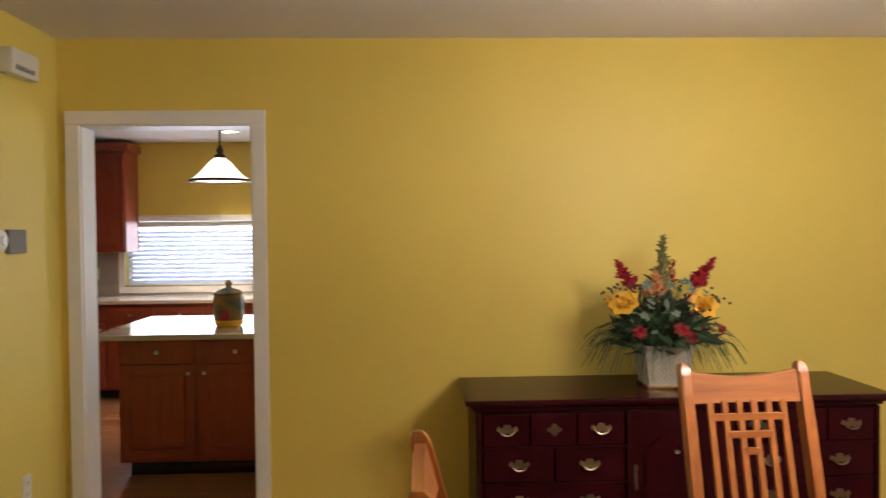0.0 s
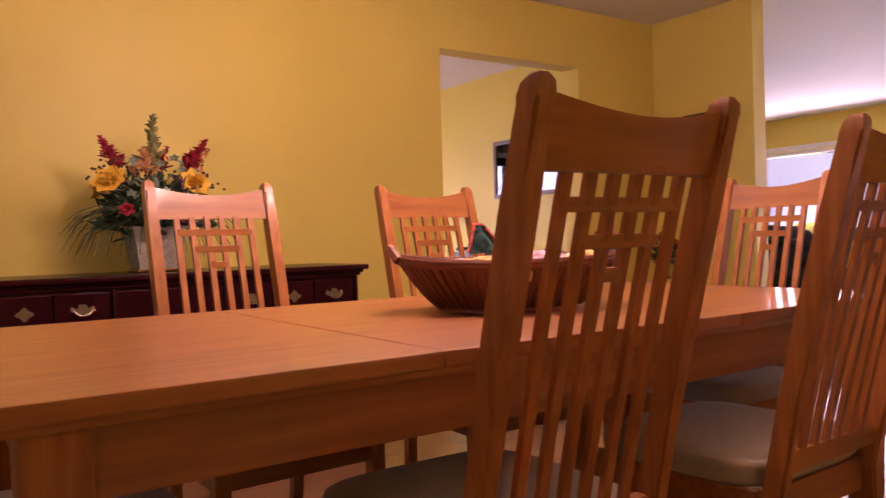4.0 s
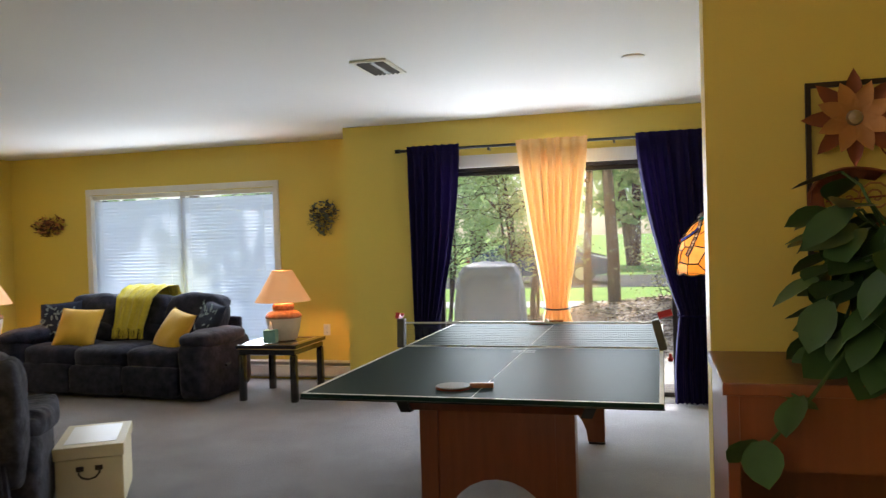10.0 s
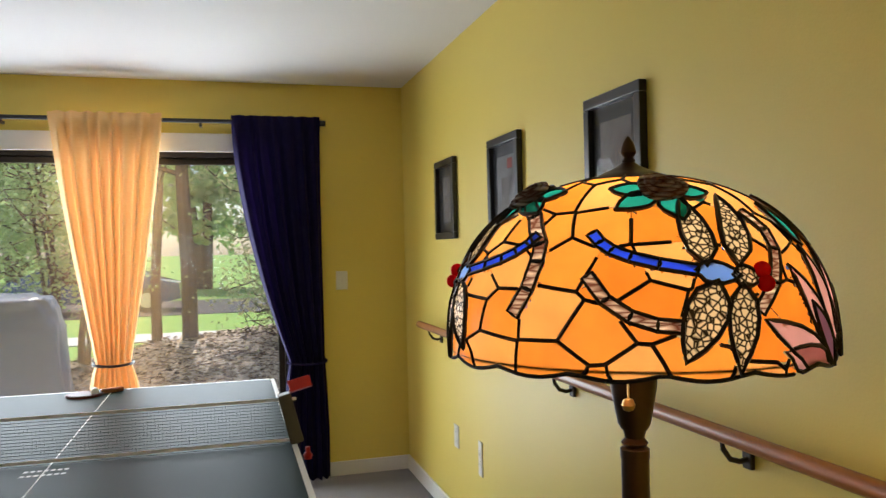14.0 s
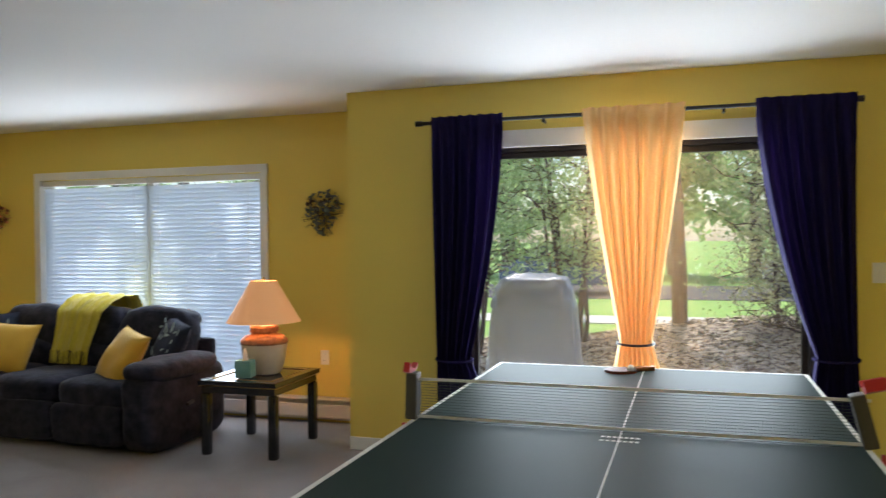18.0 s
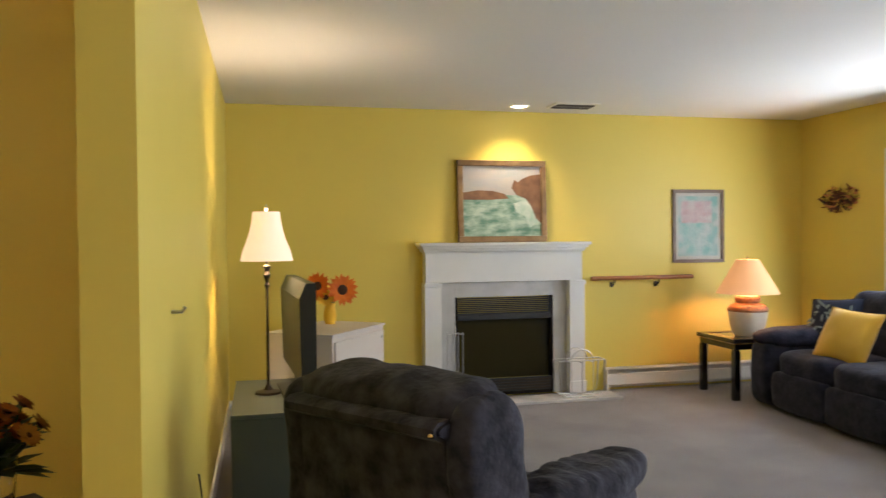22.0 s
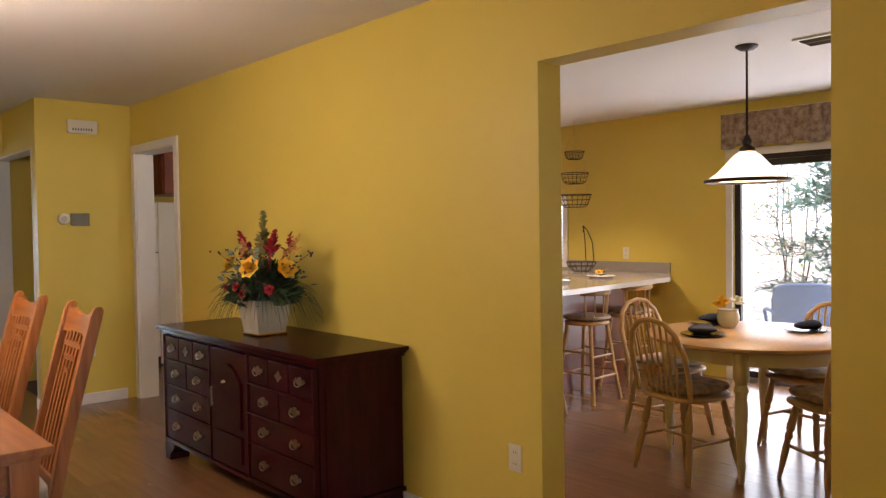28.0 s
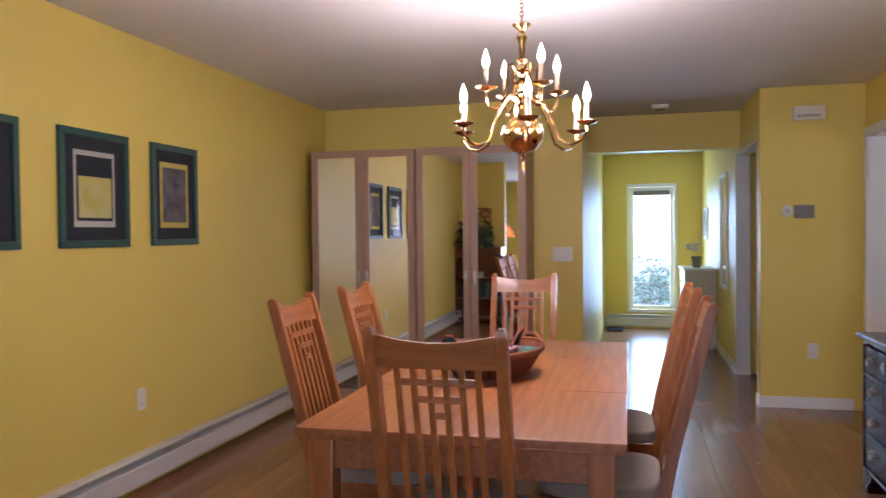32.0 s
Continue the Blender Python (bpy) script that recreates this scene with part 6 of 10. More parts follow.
# curtains on a rod
rod = thing("curtain_rod", "black curtain rod with end caps and brackets", "curtain rod")
RX, RZ = XB - 0.10, 2.185
part("pole", tube([(RX, -0.24, RZ), (RX, 2.30, RZ)], 0.0125, 12), M_BLACK, rod)
for y in (-0.255, 2.315):
    part("end_cap", tube([(RX, y - 0.022, RZ), (RX, y + 0.022, RZ)], 0.018, 12), M_BLACK, rod)
for y in (0.45, 1.50):
    part("bracket", boxes([(RX - 0.012, y - 0.006, RZ - 0.03, XB - 0.019, y + 0.006, RZ - 0.014), (RX - 0.016, y - 0.008, RZ - 0.034, RX + 0.016, y + 0.008, RZ - 0.0128)]), M_BLACK, rod)

M_NAVYC = material("navy_curtain", (0.009, 0.007, 0.034), 0.85, second=(0.014, 0.010, 0.052), scale=30, mix=0.6, bump=0.15, bump_scale=300)
dull(M_NAVYC, 0.1)
M_PEACH = material("peach_curtain", (0.90, 0.60, 0.28), 0.75, second=(0.86, 0.53, 0.22), scale=25, mix=0.6, bump=0.2, bump_scale=60, stretch=(1, 1, 6))
let_through(M_PEACH, 0.08, (1.0, 0.55, 0.22))
let_through(M_NAVYC, 0.02, (0.05, 0.02, 0.16))


def curtain(name, label, mat, top, tie_, bottom, z_tie, z_bot, folds, seed):
    """Gathered cloth from the rod to a tie, then down; each width is (y0, y1)."""
    c = thing(name, label, "curtain", group="curtains on the rod")
    rnd = random.Random(seed)
    ph = [rnd.uniform(0, 6.28) for _ in range(4)]

    def f(u, v):
        z = RZ + 0.035 + (z_bot - RZ - 0.035) * v
        k_tie = (RZ + 0.035 - z_tie) / (RZ + 0.035 - z_bot)
        if v < k_tie:
            s = v / k_tie
            e = s ** (1.7 if mat is M_NAVYC else 1.25)
            y0 = top[0] + (tie_[0] - top[0]) * e
            y1 = top[1] + (tie_[1] - top[1]) * e
        else:
            s = (v - k_tie) / (1 - k_tie)
            e = min(1.0, s * 1.6) ** 0.7
            y0 = tie_[0] + (bottom[0] - tie_[0]) * e
            y1 = tie_[1] + (bottom[1] - tie_[1]) * e
        wd = y1 - y0
        amp = 0.016 + 0.018 * min(1, v * 5) * (0.5 + wd)
        uu = u + 0.018 * math.sin(u * 9 + ph[0]) + 0.01 * math.sin(v * 7 + ph[1])
        fold = math.sin(uu * folds * 2 * math.pi + ph[2]) + 0.35 * math.sin(uu * folds * 3.1 * math.pi + ph[3] + v)
        near = max(0.0, 1 - abs(v - 0.016) / 0.032)
        x = RX + fold * amp * (1 - 0.75 * near) - 0.024 * near - 0.012 * (1 - v)
        return Vector((x, y0 + wd * u, z + (0.003 * math.sin(u * folds * 6.28) if v == 0 else 0)))

    part("cloth", grid_mesh(f, 120, 60), mat, c, smooth=80)
    mid = (tie_[0] + tie_[1]) / 2
    hw = (tie_[1] - tie_[0]) / 2 + 0.012
    part("tieback", tube([(RX + 0.055 * math.sin(a), mid + hw * math.cos(a), z_tie + 0.012 * math.sin(a)) for a in [2 * math.pi * k / 24 for k in range(24)]], 0.008, 6, closed=True), M_NAVYC if mat is M_NAVYC else M_BLACK, c, "narrow dark tieback")
    return c


curtain("curtain", "deep navy curtain tied back beside the patio door", M_NAVYC, (1.75, 2.22), (1.98, 2.20), (1.86, 2.20), 0.66, 0.02, 7, 1)
curtain("curtain", "deep navy curtain tied back at the far side", M_NAVYC, (-0.24, 0.28), (-0.24, -0.03), (-0.26, 0.02), 0.74, 0.02, 7, 2)
curtain("curtain", "sheer peach curtain gathered in the middle of the patio door", M_PEACH, (0.66, 1.26), (0.86, 1.05), (0.76, 1.13), 0.80, 0.03, 8, 3)

# valance over the breakfast room door
M_FLORAL = material("floral_cloth", (0.20, 0.12, 0.085), 0.9, second=(0.42, 0.33, 0.24), scale=22, mix=0.35, detail=6)
va = thing("valance", "gathered floral valance above the sliding door", "valance")
part("cloth", grid_mesh(lambda u, v: Vector((1.33 + 2.44 * u, YN - 0.07 - 0.018 * math.sin(u * 120) * (0.4 + 0.6 * v), 2.34 - (0.30 + 0.012 * math.sin(u * 60)) * v)), 240, 6), M_FLORAL, va, smooth=80)
part("board", box(1.33, YN - 0.055, 2.325, 3.77, YN - 0.001, 2.345), M_TRIM, va)

# ---- outdoors ----
M_GRASS = material("lawn", (0.15, 0.28, 0.05), 0.9, second=(0.23, 0.38, 0.08), scale=1.4, mix=0.7, bump=0.6, bump_scale=40)
M_MULCH = material("leaf_mulch", (0.13, 0.09, 0.07), 0.95, second=(0.52, 0.45, 0.39), scale=20, mix=0.22, bump=1.0, bump_scale=30, detail=8)
M_CONC = material("concrete", (0.55, 0.54, 0.52), 0.9, second=(0.46, 0.45, 0.44), scale=6, mix=0.7, bump=0.2, bump_scale=80)
M_BARK = material("bark", (0.10, 0.065, 0.045), 0.95, second=(0.05, 0.032, 0.022), scale=12, mix=0.6, bump=0.8, bump_scale=25, stretch=(1, 1, 0.3))
M_LEAF = material("shrub_leaf", (0.085, 0.165, 0.065), 0.38, second=(0.20, 0.29, 0.13), scale=2.2, mix=0.6)
M_LEAF2 = material("olive_leaf", (0.17, 0.19, 0.085), 0.55, second=(0.30, 0.30, 0.16), scale=2.2, mix=0.6)
let_through(M_LEAF, 0.6, (0.54, 0.74, 0.32))
let_through(M_LEAF2, 0.5, (0.62, 0.64, 0.34))
M_PINE = material("blue_green_needles", (0.07, 0.19, 0.16), 0.8, second=(0.12, 0.28, 0.235), scale=3, mix=0.6)
let_through(M_PINE, 0.4, (0.22, 0.46, 0.36))
M_COVER = material("grey_grill_cover", (0.20, 0.23, 0.30), 0.30, second=(0.15, 0.175, 0.24), scale=5, mix=0.7, bump=0.4, bump_scale=12)

solo("ground", boxes([(-400, -400, -0.40, 400, 400, -0.16)]), M_GRASS, "green lawn reaching into the distance", "ground", "structure", smooth=0)
solo("pavement_patio", boxes([(9.46, -2.0, -0.17, 11.9, 2.72, -0.05), (10.12, 2.88, -0.17, 11.9, 9.0, -0.06)]), M_CONC, "pale concrete patio slab", "pavement", "structure", smooth=0)
# overexposed glare past the breakfast door, put in as an oversized pale ground
solo("pale_ground_north", boxes([(-250, 7.86, -0.17, 9.4, 390, -0.05)]), M_CONC, "pale concrete sheet added for the overexposed ground", "pavement", "structure", smooth=0)
bm = grid_mesh(lambda u, v: Vector((11.9 + 4.4 * u, -9 + 21 * v, -0.15 + 0.05 * noise.noise(Vector((u * 9, v * 30, 0))) + (0.10 + 0.55 / (1 + math.exp((21 * v - 10.6) * 1.6))) * math.sin(math.pi * u))), 40, 120)
solo("mulch_bed", bm, M_MULCH, "brown leaf mulch bed under the shrubs", "mulch", "structure", smooth=80)
rnd = random.Random(77)


def on_mulch():
    u, v = rnd.random(), rnd.uniform(0.2, 0.75)
    z = -0.15 + 0.05 * noise.noise(Vector((u * 9, v * 30, 0))) + (0.10 + 0.55 / (1 + math.exp((21 * v - 10.6) * 1.6))) * math.sin(math.pi * u)
    return Vector((11.9 + 4.4 * u, -9 + 21 * v, z + 0.012))


def leaves(rnd, n, place, size, flat=1.2):
    """n small folded leaves at points that place() gives."""
    vs, fs = [], []
    for _ in range(n):
        p = place()
        m = Euler((rnd.uniform(-flat, flat), rnd.uniform(-flat, flat), rnd.uniform(0, 6.28))).to_matrix()
        s = size * rnd.uniform(0.7, 1.35)
        b = len(vs)
        for q in ((0, 0, 0), (-0.34 * s, 0.5 * s, 0.07 * s), (0, 1.0 * s, 0), (0.34 * s, 0.5 * s, 0.07 * s)):
            vs.append(tuple(p + m @ Vector(q)))
        fs += [(b, b + 1, b + 2), (b, b + 2, b + 3)]
    return vs, fs


for litter_label, color, other in (("dry tan leaves scattered over the mulch", (0.58, 0.49, 0.40), (0.36, 0.27, 0.19)), ("dark brown leaves scattered over the mulch", (0.07, 0.045, 0.03), (0.12, 0.08, 0.05))):
    vs, fs = leaves(rnd, 7000, on_mulch, 0.07, 0.5)
    me = bpy.data.meshes.new("mesh")
    me.from_pydata(vs, [], fs)
    me.materials.append(material("dry_leaf", color, 0.8, second=other, scale=1.5, mix=0.6))
    tagged(new("leaf_litter", me), litter_label, "leaves", "", "stuff")
solo("pavement_path", boxes([(19.0, -60, -0.17, 20.4, 60, -0.14)]), M_CONC, "pale footpath across the lawn", "pavement", "structure", smooth=0)
solo("road", boxes([(25.0, -120, -0.17, 31.0, 120, -0.145)]), material("asphalt", (0.06, 0.06, 0.062), 0.9, bump=0.3, bump_scale=60), "grey asphalt road", "road", "structure", smooth=0)


def from_data(name, vs, fs, mat, parent, label=""):
    me = bpy.data.meshes.new("mesh")
    me.from_pydata(vs, [], fs)
    me.materials.append(mat)
    ob = new(name, me)
    ob.parent = parent
    if label:
        ob["label"] = label
    return ob


def tree(name, label, x, y, height, trunk_r, crown_z, spread, n, mat, seed, stems=3, leaf=0.075, droop=0.0):
    t = thing(name, label, "tree", (x, y, -0.15))
    rnd = random.Random(seed)
    tips = []
    bm = bmesh.new()
    for s in range(stems):
        a = rnd.uniform(0, 6.28)
        lean_ = rnd.uniform(0.03, 0.16) * (1 if stems > 1 else 0.3)
        base_ = Vector((0.14 * math.cos(a) * (stems > 1), 0.14 * math.sin(a) * (stems > 1), 0))
        pts = [base_ + Vector((math.cos(a) * lean_ * height * k / 6 + rnd.uniform(-0.05, 0.05), math.sin(a) * lean_ * height * k / 6 + rnd.uniform(-0.05, 0.05), height * k / 6)) for k in range(7)]
        pts[0] = base_
        tube(pts, trunk_r, 8, bm, trunk_r * 0.3)
        for k in range(9):
            i = rnd.randint(1, 5)
            if pts[i].z < crown_z * 0.35:
                continue
            b = rnd.uniform(0, 6.28)
            ln = spread * rnd.uniform(0.5, 1.0)
            q = [pts[i] + Vector((math.cos(b) * ln * j / 4, math.sin(b) * ln * j / 4, ln * (0.5 - droop) * j / 4 + rnd.uniform(-0.06, 0.06) * j)) for j in range(5)]
            tube(q, trunk_r * 0.34, 5, bm, 0.006)
            tips += q[1:]
            for j in (2, 3, 4):
                c = rnd.uniform(0, 6.28)
                l2 = ln * 0.5
                w = [q[j], q[j] + Vector((math.cos(c) * l2 * 0.5, math.sin(c) * l2 * 0.5, l2 * rnd.uniform(-0.2, 0.4))), q[j] + Vector((math.cos(c) * l2, math.sin(c) * l2, l2 * rnd.uniform(-0.3, 0.6)))]
                tube(w, 0.008, 4, bm, 0.003)
                tips += w[1:]
        tips.append(pts[-1])
    part("trunk", bm, M_BARK, t)
    tips = [p for p in tips if p.z > crown_z * 0.6] or tips

    def place():
        p = rnd.choice(tips)
        return p + Vector((rnd.gauss(0, 0.20), rnd.gauss(0, 0.20), rnd.gauss(0, 0.17)))

    vs, fs = leaves(rnd, n, place, leaf)
    from_data("crown", vs, fs, mat, t, "many small leaves with gaps")
    return t


tree("shrub_tree", "dense evergreen shrub tree with many stems", 13.6, 3.2, 3.4, 0.030, 1.7, 1.0, 9000, M_LEAF, 1, 7, 0.05)
tree("shrub_tree", "dense evergreen shrub tree near the patio", 14.1, 2.0, 3.6, 0.030, 1.9, 1.0, 8500, M_LEAF, 2, 7, 0.05)
tree("shrub_tree", "leafy shrub with thin bare stems", 14.6, 4.8, 3.6, 0.035, 1.6, 1.1, 8000, M_LEAF, 3, 6, 0.05)
tree("tree", "tall tree with a dark brown trunk", 14.2, 0.72, 7.5, 0.10, 5.2, 1.4, 800, M_LEAF, 4, 1, 0.08)
tree("tree", "slender dark trunk beside a larger tree", 14.9, 1.15, 7.0, 0.07, 5.0, 1.3, 700, M_LEAF, 5, 1, 0.08)
tree("shrub_tree", "olive green fine-leaved shrub", 13.4, -0.45, 3.2, 0.022, 1.5, 0.9, 14000, M_LEAF2, 6, 8, 0.042)
tree("shrub_tree", "olive green shrub at the bed's edge", 13.6, -1.8, 3.1, 0.022, 1.3, 0.9, 11000, M_LEAF2, 7, 8, 0.042)
tree("shrub_tree", "leafy shrub far along the bed", 14.5, 6.6, 3.6, 0.035, 1.4, 1.2, 8000, M_LEAF, 8, 6, 0.055)
# unseen tall trees, added so that their crowns dapple the sunlight on the blinds
for k, (x, y) in enumerate(((12.7, 4.2), (12.9, 5.4), (12.6, 6.6))):
    tree("tree", "unseen thin tree with an open crown, added to dapple the blinds", x, y, 9.0, 0.085, 5.8, 1.3, 420, M_LEAF, 60 + k, 1, 0.20)
for k, (x, y, h) in enumerate(((36, 18, 9), (38, 8, 10), (37, -2, 9), (40, -12, 10), (36, 28, 9), (39, 1, 11))):
    tree("tree", "distant broad green street tree", x, y, h, 0.25, 3.0, 3.2, 2200, M_LEAF, 20 + k, 2, 0.42)


def car(x, y, mat, label, turn=90):
    c = thing("parked_car", label, "car", (x, y, -0.145), turn)
    body = [(-2.2, 0.35), (-2.15, 0.75), (-1.45, 0.90), (-0.75, 1.38), (0.85, 1.40), (1.65, 0.95), (2.15, 0.85), (2.2, 0.40), (1.9, 0.28), (-1.9, 0.28)]
    part("body", prism(body, "y", -0.85, 0.85, bevel=0.05), mat, c)
    part("side_window", prism([(-1.2, 0.93), (-0.7, 1.30), (0.8, 1.32), (1.4, 0.95)], "y", -0.862, -0.851), M_LACQUER, c)
    part("side_window", prism([(-1.2, 0.93), (-0.7, 1.30), (0.8, 1.32), (1.4, 0.95)], "y", 0.851, 0.862), M_LACQUER, c)
    for wx in (-1.35, 1.35):
        for wy in (-0.80, 0.80):
            w = part("wheel", tube([(wx, wy - 0.1, 0.33), (wx, wy + 0.1, 0.33)], 0.33, 20), M_BLACK, c)
            part("rim", tube([(wx, wy - 0.105, 0.33), (wx, wy + 0.105, 0.33)], 0.2, 14), M_STEEL, w)
    for wy in (-0.7, 0.7):
        part("tail_light", box(2.12, wy - 0.14, 0.72, 2.215, wy + 0.14, 0.86), M_RED, c)
    return c


M_SILVER = material("silver_car_paint", (0.50, 0.52, 0.56), 0.25, 0.4, coat=0.6)
M_BLUECAR = material("blue_car_paint", (0.05, 0.09, 0.20), 0.25, 0.3, coat=0.6)
car(27.0, 9.5, M_SILVER, "silver car parked beyond the lawn")
car(27.0, 3.6, M_BLUECAR, "dark blue car parked beyond the lawn")
car(27.0, -3.5, M_SILVER, "silver car parked behind the shrubs")

# covered grill on the patio
gr = thing("covered_grill", "barbecue grill under a grey plastic cover", "grill", (11.25, 1.95, -0.05), 4)


def rounded(a, sx, sy, z):
    ca, sa = math.cos(a), math.sin(a)
    return Vector((math.copysign(abs(ca) ** 0.42, ca) * sx, math.copysign(abs(sa) ** 0.42, sa) * sy, z))


def skirt_cloth(u, v):
    a = 2 * math.pi * u
    w = 0.016 * math.sin(a * 11 + v * 2) * (1 - v) + 0.03 * noise.noise(Vector((math.cos(a) * 2.2, math.sin(a) * 2.2, v * 2)))
    return rounded(a, 0.31 - 0.05 * v + w, 0.45 - 0.085 * v + w, 0.90 * v)


def cap_cloth(u, v):
    a = 2 * math.pi * u
    w = 0.035 * noise.noise(Vector((math.cos(a) * 3.5, math.sin(a) * 3.5, v * 5))) * min(1, 4 * v + 0.25)
    if v < 0.6:
        f = v / 0.6
        return rounded(a, 0.272 - 0.05 * f + w, 0.378 - 0.08 * f + w, 0.88 + 0.25 * f)
    f = (v - 0.6) / 0.4
    k = max(0.02, 1 - f)
    return rounded(a, (0.222 + w) * k, (0.298 + w) * k, 1.13 + 0.045 * math.sin(f * 1.57) + 0.028 * noise.noise(Vector((k * math.cos(a) * 4, k * math.sin(a) * 4, 7))))


part("cover_skirt", grid_mesh(skirt_cloth, 64, 18, wrap=True), M_COVER, gr, "hanging grey plastic skirt of the cover", smooth=60)
part("cover_top", grid_mesh(cap_cloth, 64, 24, wrap=True), M_COVER, gr, "creased shiny top of the cover", smooth=60)

# breakfast terrace: conifer, bare shrub and a blue wicker chair
pine = thing("conifer", "soft blue-green conifer beside the terrace", "tree", (1.75, 10.6, -0.05))
rnd = random.Random(9)
bm = tube([(0, 0, 0), (0.03, 0, 1.6), (0, 0.02, 3.6)], 0.07, 8, None, 0.02)
bvs, bfs = [], []
for k in range(80):
    z = rnd.uniform(0.25, 3.6)
    a = rnd.uniform(0, 6.28)
    ln = 1.55 * (1 - z / 5.8) * rnd.uniform(0.65, 1.1)
    q = [Vector((math.cos(a) * ln * j / 3, math.sin(a) * ln * j / 3, z + 0.13 * j - 0.045 * j * j)) for j in range(4)]
    tube(q, 0.009, 4, bm, 0.003)
    for _ in range(230):
        j = rnd.uniform(0.2, 1.05)
        p = q[0].lerp(q[3], j) + Vector((rnd.gauss(0, 0.085), rnd.gauss(0, 0.085), 0.07 * math.sin(2.6 * j) + rnd.gauss(-0.02, 0.045)))
        d = Vector((math.cos(a) + rnd.gauss(0, 0.5), math.sin(a) + rnd.gauss(0, 0.5), rnd.gauss(0.15, 0.3))).normalized() * rnd.uniform(0.08, 0.17)
        s = d.cross(Vector((0, 0, 1))).normalized() * 0.034
        b = len(bvs)
        bvs += [tuple(p - s), tuple(p + s), tuple(p + d)]
        bfs.append((b, b + 1, b + 2))
part("trunk", bm, M_BARK, pine)
from_data("needles", bvs, bfs, M_PINE, pine)
tree("bare_shrub", "pale leafless shrub with thin twigs", -0.6, 13.5, 3.0, 0.016, 1.0, 0.8, 1500, M_LEAF2, 31, 5, 0.05)
tree("shrub_tree", "distant pale green tree behind the conifer", 7.5, 30.0, 4.5, 0.10, 1.4, 2.0, 3000, M_LEAF2, 34, 3, 0.14)
M_BLUEW = material("blue_wicker", (0.07, 0.13, 0.28), 0.6, second=(0.11, 0.19, 0.36), scale=40, mix=0.5, bump=0.5, bump_scale=120)
wc = thing("wicker_chair", "blue woven wicker terrace chair", "chair", (1.46, 8.85, -0.05), 218)
wc.scale = (0.86, 0.86, 0.92)
part("seat", cushion(0.52, 0.50, 0.06, 5, 6, m=Matrix.Translation((0, 0, 0.42))), M_BLUEW, wc)
part("backrest", grid_mesh(lambda u, v: Vector((0.30 * (u * 2 - 1) * (1 + 0.15 * v - 0.45 * max(0, v - 0.75) * abs(u * 2 - 1)), 0.24 + 0.16 * v - 0.10 * (u * 2 - 1) ** 2, 0.42 + 0.50 * v * (1 - 0.10 * (u * 2 - 1) ** 4))), 24, 16), M_BLUEW, wc)
part("back_rim", tube([(0.30 * (u * 2 - 1) * 1.04, 0.40 - 0.10 * (u * 2 - 1) ** 2, 0.92 - 0.05 * (u * 2 - 1) ** 4) for u in [k / 16 for k in range(17)]], 0.018, 8), M_BLUEW, wc)
for sx in (-1, 1):
    for sy in (-1, 1):
        part("leg", tube([(sx * 0.23, sy * 0.21, 0.40), (sx * 0.26, sy * 0.24, 0.0)], 0.018, 8), M_BLUEW, wc)
    part("arm", tube([(sx * 0.30, 0.25, 0.62), (sx * 0.32, 0.0, 0.64), (sx * 0.30, -0.22, 0.60), (sx * 0.26, -0.24, 0.42)], 0.02, 8), M_BLUEW, wc)
# glowing panels added for the blown-out sky beyond the terrace and the hall
M_SKY_GLOW = material("glowing_sky_panel", (0.8, 0.86, 0.9), 1.0, emit=1.1, emit_color=(0.84, 0.93, 1.0))
solo("backdrop_north", boxes([(-75, 78, -0.2, 60, 78.2, 40)]), M_SKY_GLOW, "glowing panel added for the white sky beyond the terrace", "backdrop", "structure", smooth=0)
solo("backdrop_west", boxes([(-78.2, -60, -0.2, -78, 60, 40)]), M_SKY_GLOW, "glowing panel added for the white sky outside the hall", "backdrop", "structure", smooth=0)
# hall side
# pale sheet added so that the hall window's view turns glaring white
solo("pale_ground_hall", boxes([(-300, -120, -0.17, -6.75, 90, -0.13)]), M_CONC, "pale concrete sheet added for the glare outside the hall", "pavement", "structure", smooth=0)
tree("shrub_tree", "green shrub outside the hall window", -9.0, 2.4, 0.6, 0.02, 0.2, 0.5, 2500, M_PINE, 41, 5, 0.06)

# ---- kitchen and breakfast room ----
M_CAB = material("cherry_cabinet", (0.30, 0.062, 0.030), 0.35, second=(0.21, 0.040, 0.020), scale=5, mix=0.6, stretch=(6, 6, 0.7), coat=0.2)
M_CTOP = material("pale_countertop", (0.50, 0.43, 0.36), 0.15, second=(0.44, 0.37, 0.31), scale=40, mix=0.6, coat=0.2)
M_SPLASH = material("grey_backsplash", (0.34, 0.31, 0.29), 0.4, second=(0.30, 0.27, 0.255), scale=25, mix=0.6)
M_NATW = material("natural_maple", (0.50, 0.305, 0.135), 0.38, second=(0.40, 0.225, 0.09), scale=6, mix=0.6, stretch=(5, 5, 0.7))
M_CREAMW = material("cream_turned_wood", (0.66, 0.57, 0.38), 0.4, second=(0.60, 0.51, 0.33), scale=6, mix=0.6)
M_FRIDGE = material("white_enamel", (0.72, 0.72, 0.70), 0.3, bump=0.05, bump_scale=200)
M_NAPK = material("navy_napkin", (0.012, 0.016, 0.035), 0.9)
M_CHINA = material("white_china", (0.72, 0.71, 0.68), 0.2)
M_FLW_Y = material("yellow_petal", (0.80, 0.42, 0.02), 0.7, second=(0.85, 0.55, 0.06), scale=20, mix=0.6)
M_FLW_W = material("cream_petal", (0.82, 0.78, 0.62), 0.7)
M_FLW_R = material("red_petal", (0.42, 0.015, 0.03), 0.7, second=(0.28, 0.01, 0.03), scale=20, mix=0.6)
